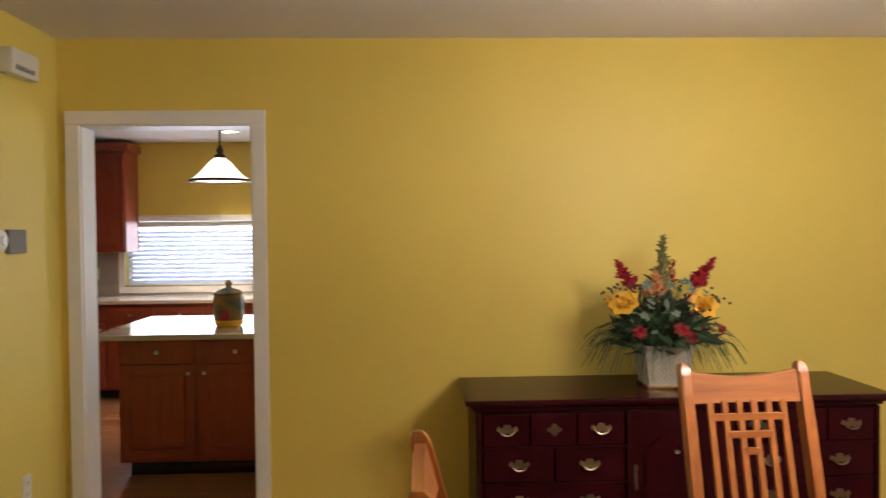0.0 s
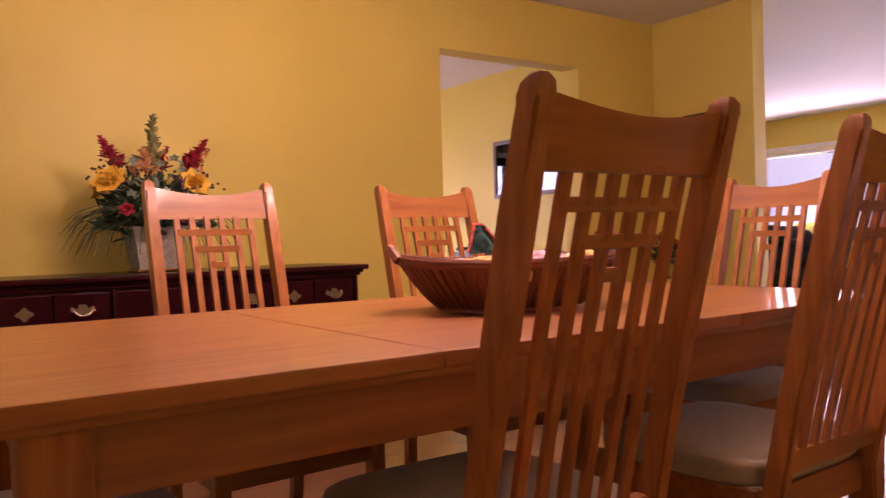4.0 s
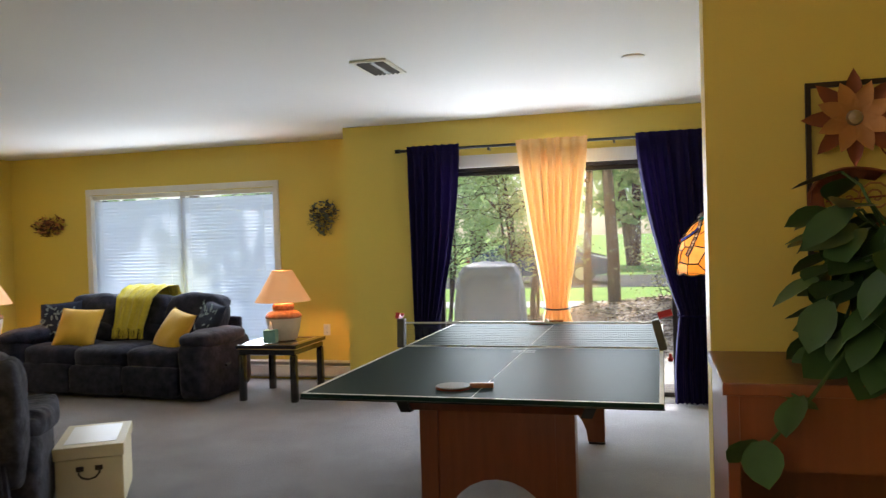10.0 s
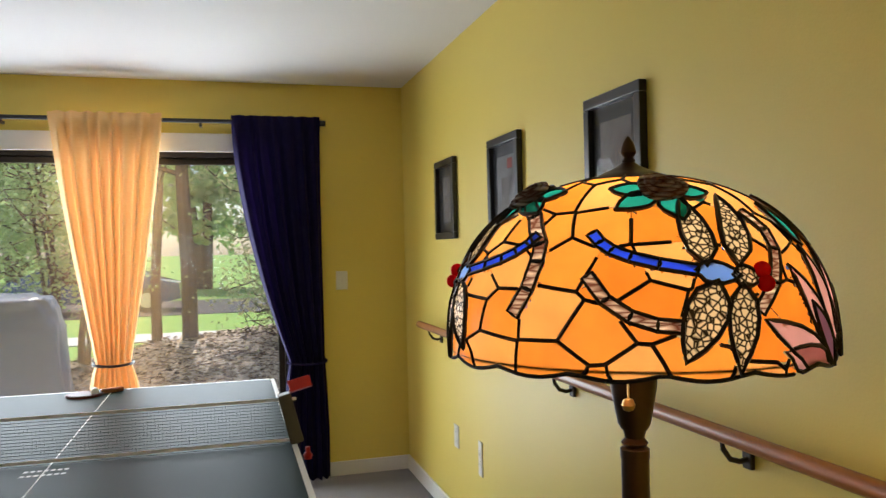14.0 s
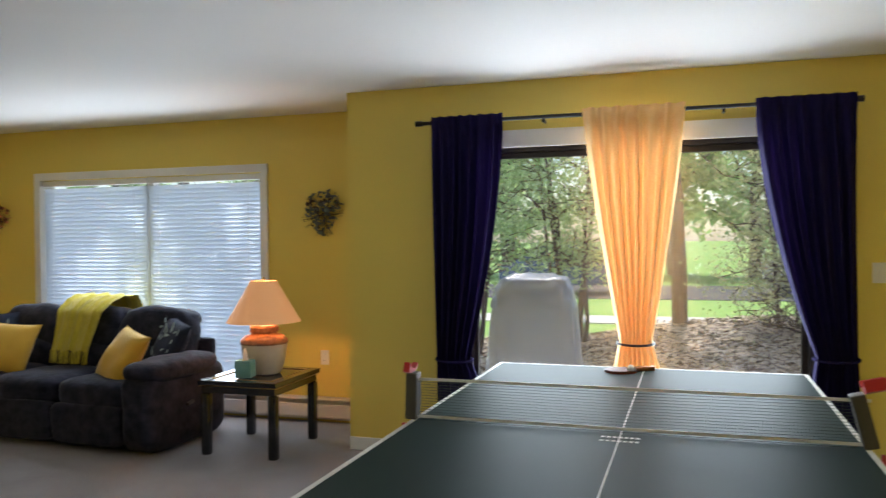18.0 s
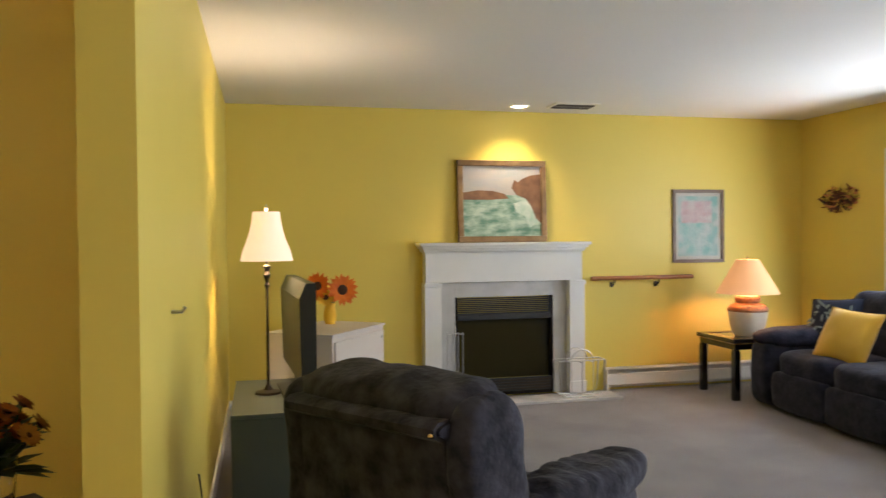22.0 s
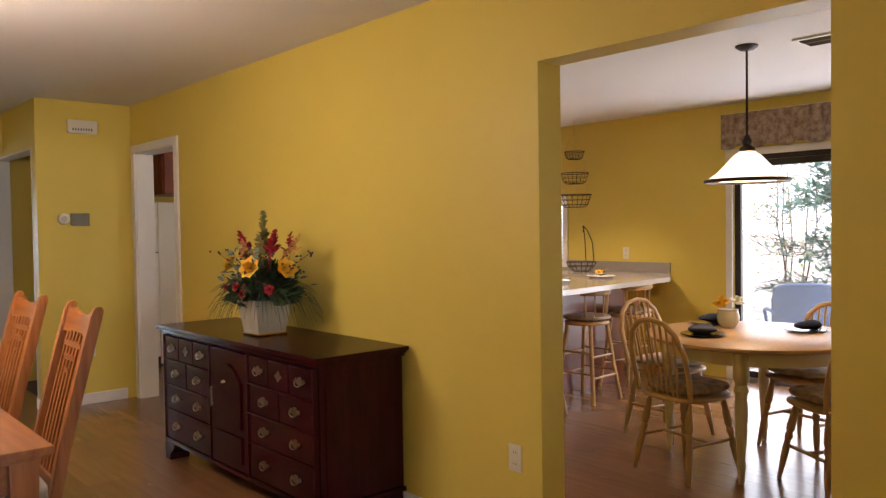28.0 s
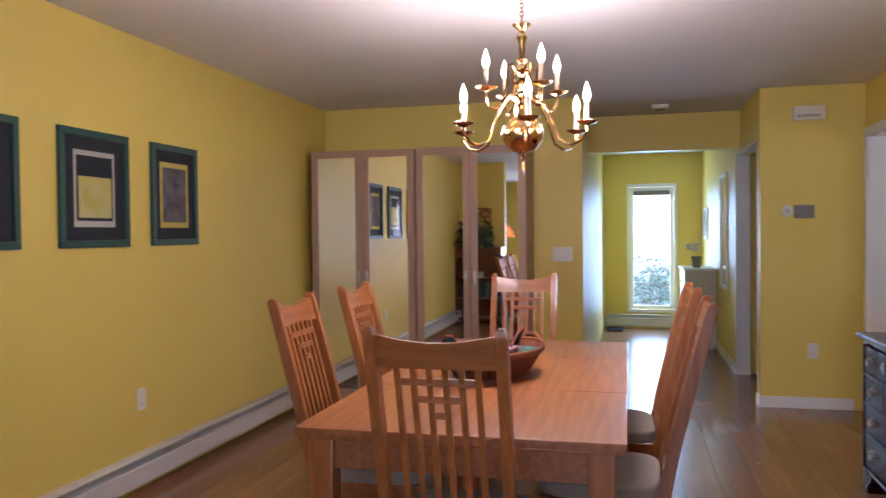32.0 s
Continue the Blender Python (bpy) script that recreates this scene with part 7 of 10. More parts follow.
M_FLW_O = material("orange_petal", (0.75, 0.20, 0.01), 0.7, second=(0.62, 0.10, 0.01), scale=20, mix=0.6)
M_FLW_P = material("apricot_petal", (0.66, 0.30, 0.12), 0.7)
M_CENTRE = material("brown_flower_centre", (0.06, 0.025, 0.012), 0.9, bump=0.6, bump_scale=120)
M_STEM = material("green_stem", (0.05, 0.10, 0.025), 0.7)
M_DKLEAF = material("dark_leaf", (0.022, 0.052, 0.022), 0.55, second=(0.045, 0.085, 0.035), scale=14, mix=0.6)
M_SAGE = material("sage_leaf", (0.10, 0.14, 0.095), 0.7, second=(0.16, 0.20, 0.14), scale=14, mix=0.6)
M_PSHADE = material("lit_opal_glass", (0.90, 0.84, 0.74), 0.3, emit=0.9, emit_color=(1.0, 0.84, 0.64))


def cabinet(name, label, x0, y0, x1, y1, z0, z1, face, doors, drawer=0.0, mat=None, toe=True):
    """A cabinet unit with raised-panel doors on one face: '-y' or '+x' or '-x'."""
    c = thing(name, label, "cabinet", group="kitchen cabinets")
    mat = mat or M_CAB
    part("body", box(x0, y0, z0 + (0.09 if toe else 0), x1, y1, z1, 0.003), mat, c)
    if toe:
        part("toe_kick", box(x0 + 0.05, y0 + 0.05, z0, x1 - 0.02, y1 - 0.02, z0 + 0.0895), M_BLACK, c)
    a0, a1 = (x0, x1) if face == "-y" else (y0, y1)
    zt = z1 - 0.03
    zb = z0 + (0.12 if toe else 0.02)

    def B(p0, q0, p1, q1, d0, d1, bev):
        if face == "-y":
            return box(p0, y0 - d0, q0, p1, y0 - d1, q1, bev)
        if face == "+x":
            return box(x1 + d0, p0, q0, x1 + d1, p1, q1, bev)
        return box(x0 - d0, p0, q0, x0 - d1, p1, q1, bev)

    w = (a1 - a0) / doors
    for k in range(doors):
        p0, p1 = a0 + k * w + 0.015, a0 + (k + 1) * w - 0.015
        zd = zt
        if drawer:
            d = part("drawer_front", B(p0, zt - drawer, p1, zt, 0.0005, 0.018, 0.004), mat, c)
            part("knob", B((p0 + p1) / 2 - 0.012, zt - drawer / 2 - 0.012, (p0 + p1) / 2 + 0.012, zt - drawer / 2 + 0.012, 0.0185, 0.04, 0.006), M_STEEL, d, "small steel knob")
            zd = zt - drawer - 0.012
        d = part("door", B(p0, zb, p1, zd, 0.0005, 0.018, 0.003), mat, c)
        part("raised_panel", B(p0 + 0.06, zb + 0.06, p1 - 0.06, zd - 0.06, 0.0185, 0.026, 0.006), mat, d)
        kx = p1 - 0.035 if k % 2 == 0 else p0 + 0.035
        part("knob", B(kx - 0.011, zd - 0.05 - 0.011, kx + 0.011, zd - 0.05 + 0.011, 0.0185, 0.04, 0.006), M_STEEL, d, "small steel knob")
    return c


# island
cabinet("kitchen_island", "cherry kitchen island with drawers and panelled doors", -1.96, 4.78, -0.50, 5.60, 0.0, 0.885, "-y", 3, 0.14)
solo("island_worktop", box(-2.05, 4.56, 0.8855, -0.42, 5.66, 0.92, 0.006), M_CTOP, "polished pale stone island worktop", "worktop")
cn = thing("canister", "painted ceramic canister with fruit pattern and lid", "canister", (-1.32, 4.98, 0.9205))
M_CANI = material("fruit_glaze", (0.045, 0.085, 0.085), 0.25, second=(0.30, 0.18, 0.05), scale=11, mix=0.3, coat=0.4)
part("body", lathe([(0.0, 0), (0.075, 0.0), (0.085, 0.02), (0.10, 0.08), (0.104, 0.14), (0.095, 0.19), (0.088, 0.205)], 28), M_CANI, cn)
part("foot_band", lathe([(0.077, 0.001), (0.089, 0.018), (0.094, 0.04), (0.092, 0.041), (0.08, 0.02)], 28, cap=False), M_FLW_Y, cn, "ochre foot band")
part("fruit", lathe([(0.0, 0), (0.03, 0.004), (0.0, 0.008)], 14), M_FLW_R, cn, "red fruit motif").matrix_basis = pose(0.0, -0.098, 0.075, 90, 0, 0)
part("lid", lathe([(0.098, 0.206), (0.10, 0.216), (0.07, 0.235), (0.025, 0.248), (0.014, 0.26), (0.026, 0.278), (0.012, 0.296), (0.0, 0.30)], 28), M_CANI, cn, "domed lid with knob")
# run under the kitchen window
for k, (a, b) in enumerate(((-4.3, -3.4), (-3.4, -2.5), (-2.5, -1.6), (-1.6, -0.8))):
    cabinet("base_cabinet", "cherry base cabinet under the window", a, YN - 0.60, b, YN - 0.015, 0.0, 0.885, "-y", 2, 0.14)
cabinet("base_cabinet", "cherry base cabinet along the side wall", -4.9, 5.2, -4.3, YN - 0.02, 0.0, 0.885, "+x", 3, 0.14)
solo("window_worktop", boxes([(-4.9, YN - 0.64, 0.8855, 0.40, YN - 0.003, 0.92), (-4.9, 5.2, 0.8855, -4.26, YN - 0.6405, 0.92)], 0.004), M_CTOP, "pale worktop under the kitchen window", "worktop")
solo("trim_backsplash", boxes([(-4.9, YN - 0.018, 0.9205, 0.78, YN - 0.001, 1.02), (-4.9, YN - 0.016, 1.0205, -3.06, YN - 0.001, 1.34)], 0.002), M_SPLASH, "grey backsplash strip along the wall", "backsplash", "structure")
plate("wall_outlet", "cream double outlet on the backsplash", -3.30, YN - 0.017, 1.14, "y", -1, w=0.12)
plate("wall_outlet", "cream wall outlet above the counter", 0.28, YN, 1.105, "y", -1)
WCAB = cabinet("wall_cabinet", "cherry wall cabinet with panelled door", -3.75, YN - 0.34, -2.85, YN - 0.003, 1.36, 2.32, "-y", 2, 0.0, toe=False)
part("crown_moulding", boxes([(-3.79, YN - 0.39, 2.3205, -2.81, YN - 0.002, 2.40)], 0.015), M_CAB, WCAB, "cherry crown moulding")
# refrigerator with cabinet over it
fr = thing("refrigerator", "white two-door refrigerator with plain enamel doors", "refrigerator", (-3.45, 4.35, 0))
part("body", box(-0.36, -0.02, 0.02, 0.36, 0.68, 1.69, 0.006), M_FRIDGE, fr)
part("door", box(-0.36, -0.08, 0.10, 0.36, -0.0205, 1.165, 0.012), M_FRIDGE, fr)
part("door", box(-0.36, -0.08, 1.18, 0.36, -0.0205, 1.69, 0.012), M_FRIDGE, fr, "freezer door")
part("grille", box(-0.35, -0.05, 0.0, 0.35, 0.0, 0.09), M_BLACK, fr)
# strip stands in for the shaded seam between the two doors
part("seam_strip", box(-0.355, -0.06, 1.1655, 0.355, -0.0205, 1.1795), M_GREYP, fr, "grey strip added for the dark seam between the doors")
for z0, z1 in ((0.75, 1.14), (1.20, 1.45)):
    part("handle", box(0.29, -0.115, z0, 0.325, -0.0805, z1, 0.008), M_FRIDGE, fr)
cabinet("wall_cabinet", "cherry cabinet above the refrigerator", -3.83, 4.40, -3.07, 4.98, 1.78, 2.36, "-y", 2, 0.0, toe=False)
solo("cabinet_filler", box(-3.84, 5.04, 0, -3.06, 5.10, 2.36), M_CAB, "cherry side panel behind the refrigerator", "panel")


def pendant(x, y, z_rim, rad, label):
    p = thing("pendant_lamp", label, "lamp", (x, y, 0), group="opal pendant lamps")
    part("canopy", lathe([(0.0, H - 0.03), (0.04, H - 0.026), (0.065, H - 0.008), (0.065, H - 0.0005)], 24), M_IRON, p)
    part("rod", tube([(0, 0, z_rim + 0.27), (0, 0, H - 0.03)], 0.007, 8), M_IRON, p)
    part("holder", lathe([(0.03, z_rim + 0.175), (0.05, z_rim + 0.18), (0.042, z_rim + 0.20), (0.022, z_rim + 0.215), (0.03, z_rim + 0.235), (0.012, z_rim + 0.275)], 18), M_IRON, p)
    prof = [(rad, 0.0), (rad * 0.93, 0.02), (rad * 0.72, 0.055), (rad * 0.52, 0.105), (rad * 0.36, 0.148), (rad * 0.20, 0.175)]
    zs = [q[1] for q in prof]
    part("shade", grid_mesh(lambda u, v: Vector((np.interp(v, np.linspace(0, 1, 6), [q[0] for q in prof]) * math.cos(2 * math.pi * u), np.interp(v, np.linspace(0, 1, 6), [q[0] for q in prof]) * math.sin(2 * math.pi * u), z_rim + np.interp(v, np.linspace(0, 1, 6), zs))), 40, 15, wrap=True), M_PSHADE, p, "glowing opal glass bell shade", smooth=80)
    part("rim", tube([((rad + 0.002) * math.cos(a), (rad + 0.002) * math.sin(a), z_rim + 0.004) for a in [2 * math.pi * k / 40 for k in range(40)]], 0.011, 8, closed=True), M_IRON, p, "dark rim")
    lamp("pendant_glow", "POINT", pose(x, y, z_rim + 0.03), 10, (1.0, 0.80, 0.55), 0.06)


pendant(-1.59, 5.9, 1.925, 0.225, "opal glass pendant lamp above the kitchen island")
pendant(2.56, 5.66, 1.635, 0.235, "opal glass pendant lamp above the breakfast table")

# peninsula with stools
pen = thing("breakfast_bar", "pale breakfast bar on a panelled wooden base", "breakfast bar")
part("base_panel", box(0.45, 4.90, 0.0, 0.72, YN - 0.66, 0.885, 0.003), M_REDW, pen, "red-brown wooden base")
part("worktop", prism([(0.402, 4.75), (1.345, 4.75), (1.11, 7.16), (0.775, YN - 0.02), (0.402, YN - 0.02)], "z", 0.8855, 0.925, bevel=0.004), M_CTOP, pen)


def stool(name="bar_stool"):
    s = thing(name, "natural wood counter stool with low spindle back and floral cushion", "stool", group="stools at the breakfast bar")
    part("seat", lathe([(0.0, 0.60), (0.17, 0.602), (0.178, 0.615), (0.17, 0.632), (0.0, 0.634)], 24), M_NATW, s)
    part("cushion", cushion(0.34, 0.34, 0.05, 3, 6, m=Matrix.Translation((0, 0, 0.658))), M_FLORAL, s, "tied floral seat cushion")
    for sx in (-1, 1):
        for sy in (-1, 1):
            part("leg", tube([(sx * 0.11, sy * 0.11, 0.605), (sx * 0.145, sy * 0.145, 0.30), (sx * 0.185, sy * 0.185, 0.0)], 0.016, 8), M_NATW, s)
    for z, r in ((0.20, 0.162), (0.36, 0.14)):
        for a in range(4):
            m = pose(0, 0, 0, 0, 0, 90 * a)
            part("rung", tube([m @ Vector((-r, r, z + 0.03 * (a % 2))), m @ Vector((r, r, z + 0.03 * (a % 2)))], 0.009, 6), M_NATW, s)
    bow = [(0.165 * math.cos(a), 0.13 * math.sin(a) + 0.03, 0.86) for a in [math.pi * (0.06 + 0.88 * k / 10) for k in range(11)]]
    part("back_rail", tube(bow, 0.024, 8), M_NATW, s)
    for k in (1, 3, 5, 7, 9):
        p = bow[k]
        part("spindle", tube([(p[0] * 0.9, p[1] * 0.95, 0.63), (p[0], p[1], 0.85)], 0.007, 6), M_NATW, s)
    return s


st = stool()
st.matrix_basis = pose(0.99, 5.46, 0, 0, 0, -100)
copy_thing(st, pose(0.97, 6.17, 0, 0, 0, -88))
copy_thing(st, pose(0.94, 6.80, 0, 0, 0, -96))


def flower(bm, bmc, c, n, up, rad, petal, width, layers=2, rnd=None, cup=0.35):
    """Petals round a point c, facing along up."""
    rnd = rnd or random.Random(1)
    q = Vector(up).to_track_quat("Z", "Y").to_matrix().to_4x4()
    for L in range(layers):
        for k in range(n):
            a = 360 * k / n + L * 180 / n + rnd.uniform(-8, 8)
            m = Matrix.Translation(c) @ q @ pose(0, 0, 0, 0, 0, a) @ pose(0, rad * 0.25, 0.004 * L, 25 * cup * (L + 0.6) * 2, 0, 0)
            leaf_blade(bm, m, petal * (1 - 0.15 * L), width, 0.12, 3)
    if bmc is not None:
        m = Matrix.Translation(c) @ q
        made = bmesh.ops.create_uvsphere(bmc, u_segments=10, v_segments=6, radius=rad * 0.42)["verts"]
        for v in made:
            v.co.z *= 0.45
            v.co = m @ v.co


def fruit_plate(x, y, z, label):
    p = thing("plate", label, "plate", (x, y, z))
    part("dish", lathe([(0.0, 0.002), (0.06, 0.0), (0.10, 0.012), (0.125, 0.018), (0.122, 0.021), (0.06, 0.006), (0.0, 0.006)], 28), M_CHINA, p)
    bm, bc = bmesh.new(), bmesh.new()
    rnd = random.Random(int(x * 100))
    for k in range(3):
        flower(bm, bc, Vector((rnd.uniform(-0.04, 0.04), rnd.uniform(-0.04, 0.04), 0.035 + 0.012 * k)), 11, (rnd.uniform(-0.6, 0.6), rnd.uniform(-0.6, 0.6), 1), 0.03, 0.038, 0.014, 1, rnd)
    part("petals", bm, M_FLW_Y, p, "yellow sunflower petals")
    part("flower_centres", bc, M_CENTRE, p)
    bm = bmesh.new()
    for k in range(9):
        leaf_blade(bm, Matrix.Translation((0, 0, 0.016)) @ pose(0, 0, 0, 15, 0, 40 * k), 0.085, 0.03)
    part("leaves", bm, M_DKLEAF, p)


fruit_plate(0.73, 6.06, 0.9255, "white plate with small sunflowers on the bar")
fruit_plate(0.67, 6.76, 0.9255, "white plate with a sunflower posy on the bar")
fb = thing("fruit_basket", "black wire fruit basket with a tall hook", "basket", (-0.03, 7.38, 0.9205))
for z, r in ((0.10, 0.15), (0.06, 0.13), (0.006, 0.08)):
    part("ring", tube([(r * math.cos(a), r * math.sin(a), z) for a in [2 * math.pi * k / 28 for k in range(28)]], 0.004, 6, closed=True), M_IRON, fb)
for k in range(14):
    a = 2 * math.pi * k / 14
    part("wire", tube([(0.08 * math.cos(a), 0.08 * math.sin(a), 0.006), (0.13 * math.cos(a), 0.13 * math.sin(a), 0.06), (0.15 * math.cos(a), 0.15 * math.sin(a), 0.10)], 0.0028, 5), M_IRON, fb)
for s in (-1, 1):
    part("hanger", tube([(s * 0.05, 0.14, 0.10), (s * 0.045, 0.12, 0.30), (s * 0.02, 0.07, 0.42), (0, 0.03, 0.46)], 0.005, 6), M_IRON, fb)
part("hook", tube([(0, 0.03, 0.46), (0.012, 0.03, 0.43), (0, 0.03, 0.40)], 0.005, 6), M_IRON, fb)

# hanging three-tier baskets
hb = thing("hanging_baskets", "three-tier hanging wire baskets on a chain", "hanging basket", (-0.12, 7.40, 0))
part("hook", tube([(0, 0, 2.4395), (0, 0, 2.36)], 0.004, 6), M_GOLD, hb)
for z, r in ((2.05, 0.10), (1.805, 0.14), (1.57, 0.165)):
    b = part("basket", tube([(r * math.cos(a), r * math.sin(a), z + r * 0.75) for a in [2 * math.pi * k / 24 for k in range(24)]], 0.0045, 5, closed=True), M_IRON, hb, "dark wire basket rim")
    for f_, h_ in ((0.90, 0.45), (0.80, 0.15), (0.62, 0.0)):
        part("ring", tube([(r * f_ * math.cos(a), r * f_ * math.sin(a), z + r * h_) for a in [2 * math.pi * k / 24 for k in range(24)]], 0.0022, 4, closed=True), M_IRON, b)
    for k in range(18):
        a = 2 * math.pi * k / 18
        part("wire", tube([(r * f_ * math.cos(a), r * f_ * math.sin(a), z + r * h_) for f_, h_ in ((1.0, 0.75), (0.90, 0.45), (0.80, 0.15), (0.62, 0.0), (0.05, 0.0))], 0.0018, 4), M_IRON, b)
for k in range(3):
    a = 2 * math.pi * k / 3
    part("chain", tube([(0, 0, 2.36), (0.10 * math.cos(a), 0.10 * math.sin(a), 2.125), (0.14 * math.cos(a), 0.14 * math.sin(a), 1.91), (0.165 * math.cos(a), 0.165 * math.sin(a), 1.694)], 0.0022, 4), M_GOLD, hb)

# breakfast table
bt = thing("breakfast_table", "round maple table on cream turned legs", "table", (2.64, 5.57, 0))
bt.scale = (0.84, 0.84, 1.0)
part("tabletop", lathe([(0.0, 0.712), (0.70, 0.712), (0.725, 0.722), (0.725, 0.736), (0.715, 0.742), (0.0, 0.742)], 56), M_NATW, bt)
part("apron", lathe([(0.60, 0.63), (0.60, 0.7115), (0.58, 0.7115), (0.58, 0.63)], 40, cap=False), M_CREAMW, bt)
for k in range(4):
    a = math.radians(19 + 90 * k)
    part("leg", lathe([(0.018, 0.0), (0.022, 0.05), (0.03, 0.10), (0.024, 0.13), (0.034, 0.25), (0.042, 0.40), (0.034, 0.47), (0.048, 0.50), (0.036, 0.53), (0.05, 0.56), (0.05, 0.7115)], 16, centre=(0.58 * math.cos(a), 0.58 * math.sin(a), 0)), M_CREAMW, bt)


def windsor():
    c = thing("windsor_chair", "natural hoop-back wooden chair with tied floral cushion", "chair", group="chairs round the breakfast table")
    part("seat", cushion(0.43, 0.42, 0.045, 3.2, 8, m=Matrix.Translation((0, 0, 0.44))), M_NATW, c)
    part("cushion", cushion(0.40, 0.39, 0.06, 3.0, 8, 0.01, 2, m=Matrix.Translation((0, -0.01, 0.488))), M_FLORAL, c, "floral seat cushion")
    hoop = [(-0.185, 0.17, 0.45), (-0.20, 0.195, 0.60), (-0.195, 0.225, 0.75), (-0.16, 0.25, 0.87), (-0.09, 0.265, 0.945), (0, 0.27, 0.965), (0.09, 0.265, 0.945), (0.16, 0.25, 0.87), (0.195, 0.225, 0.75), (0.20, 0.195, 0.60), (0.185, 0.17, 0.45)]
    hoop = [(x, y, 0.45 + (z - 0.45) * 0.82) for x, y, z in hoop]
    part("hoop", tube(hoop, 0.015, 8), M_NATW, c)
    for x in (-0.135, -0.09, -0.045, 0, 0.045, 0.09, 0.135):
        zt = 0.45 + (0.505 - 2.6 * abs(x) ** 2 * 1.9) * 0.82
        part("spindle", tube([(x * 0.85, 0.18, 0.45), (x, 0.20 + 0.065 * (zt - 0.45) / 0.5, zt)], 0.0075, 6), M_NATW, c)
    feet = {}
    for sx in (-1, 1):
        for sy in (-1, 1):
            a, b = Vector((sx * 0.14, sy * 0.13, 0.43)), Vector((sx * 0.20, sy * 0.20, 0.0))
            feet[sx, sy] = a.lerp(b, 0.55)
            bm = bmesh.new()
            d_ = (b - a).normalized()
            q_ = d_.to_track_quat("Z", "Y").to_matrix().to_4x4()
            turned = lathe([(0.013, 0.0), (0.017, 0.05), (0.021, 0.10), (0.023, 0.15), (0.016, 0.17), (0.021, 0.18), (0.021, 0.20), (0.015, 0.215), (0.020, 0.26), (0.018, 0.33), (0.013, 0.40), (0.011, (b - a).length)], 12)
            for v in turned.verts:
                v.co = Matrix.Translation(a) @ q_ @ v.co
            bm.free()
            bm = turned
            part("leg", bm, M_NATW, c)
    for sx in (-1, 1):
        part("stretcher", tube([feet[sx, -1], feet[sx, 1]], 0.010, 8), M_NATW, c)
    part("stretcher", tube([feet[-1, -1].lerp(feet[-1, 1], 0.5), feet[1, -1].lerp(feet[1, 1], 0.5)], 0.010, 8), M_NATW, c)
    for s in (-1, 1):
        part("tie", tube([(s * 0.17, 0.17, 0.49), (s * 0.20, 0.20, 0.44), (s * 0.185, 0.215, 0.38)], 0.006, 5), M_FLORAL, c, "floral tie")
    return c


wch = windsor()
wch.matrix_basis = pose(2.475, 5.11, 0, 0, 0, 168)
copy_thing(wch, pose(1.98, 5.72, 0, 0, 0, 82))
copy_thing(wch, pose(3.17, 5.40, 0, 0, 0, -122))
copy_thing(wch, pose(2.76, 6.02, 0, 0, 0, -12))
bv = thing("flower_pot", "cream pot of yellow and white chrysanthemums", "flowers", (2.41, 5.71, 0.7425))
part("pot", lathe([(0.0, 0), (0.04, 0), (0.062, 0.03), (0.068, 0.07), (0.058, 0.105), (0.062, 0.115), (0.05, 0.115), (0.0, 0.10)], 24), M_CHINA, bv)
for mat, pts in ((M_FLW_Y, ((-0.035, 0, 0.15), (-0.06, 0.03, 0.13), (-0.02, -0.04, 0.13))), (M_FLW_W, ((0.05, 0.01, 0.15), (0.03, 0.05, 0.14)))):
    bm = bmesh.new()
    for p in pts:
        flower(bm, None, Vector(p), 16, (p[0] * 5, p[1] * 5, 0.8), 0.02, 0.06, 0.015, 3, random.Random(3), 0.8)
    part("blossom", bm, mat, bv)
for x, y, a in ((2.47, 5.30, 20), (2.82, 5.86, 70), (2.24, 5.80, 40)):
    pm = thing("place_setting", "dark plate with a folded navy napkin", "place setting", (x, y, 0.7425), a, group="places on the breakfast table")
    part("plate", lathe([(0.0, 0.002), (0.08, 0.0), (0.125, 0.012), (0.122, 0.015), (0.0, 0.005)], 28), M_LACQUER, pm)
    part("napkin", cushion(0.17, 0.12, 0.05, 2.2, 8, 0.03, a, m=Matrix.Translation((0, 0, 0.035))), M_NAPK, pm, "navy cloth napkin")

# desk along the dividing wall, with a glazed picture above
M_DESKB = material("dark_brown_veneer", (0.060, 0.020, 0.011), 0.35, second=(0.040, 0.013, 0.008), scale=5, mix=0.6, stretch=(5, 5, 0.6))
dk = thing("writing_desk", "long desk with white drawers and dark cabinet end", "desk")
part("top", box(4.02, 3.86, 0.715, XS0 - 0.016, 6.20, 0.745, 0.004), M_LAM, dk)
part("drawer_unit", box(4.06, 5.37, 0.0, XS0 - 0.02, 6.18, 0.7145), M_LAM, dk)
for z0, z1 in ((0.06, 0.26), (0.27, 0.48), (0.49, 0.70)):
    for y0, y1 in ((5.385, 5.765), (5.775, 6.165)):
        part("drawer_front", box(4.042, y0, z0, 4.0595, y1, z1, 0.003), M_LAM, dk)
part("cabinet_end", box(4.04, 3.88, 0.0, XS0 - 0.02, 4.50, 0.7145), M_DESKB, dk, "dark brown cabinet")
oc = thing("office_chair", "black office chair pushed under the desk", "chair", (4.07, 4.72, 0), 90)
part("seat", cushion(0.44, 0.42, 0.08, 4, 6, m=Matrix.Translation((0, 0, 0.45))), M_BLK, oc)
part("backrest", cushion(0.42, 0.06, 0.34, 3, 8, m=Matrix.Translation((0, 0.24, 0.70))), M_BLK, oc)
part("post", tube([(0, 0, 0.06), (0, 0, 0.42)], 0.025, 10), M_BLK, oc)
part("back_stem", tube([(0, 0.10, 0.43), (0, 0.25, 0.46), (0, 0.26, 0.60)], 0.015, 8), M_BLK, oc)
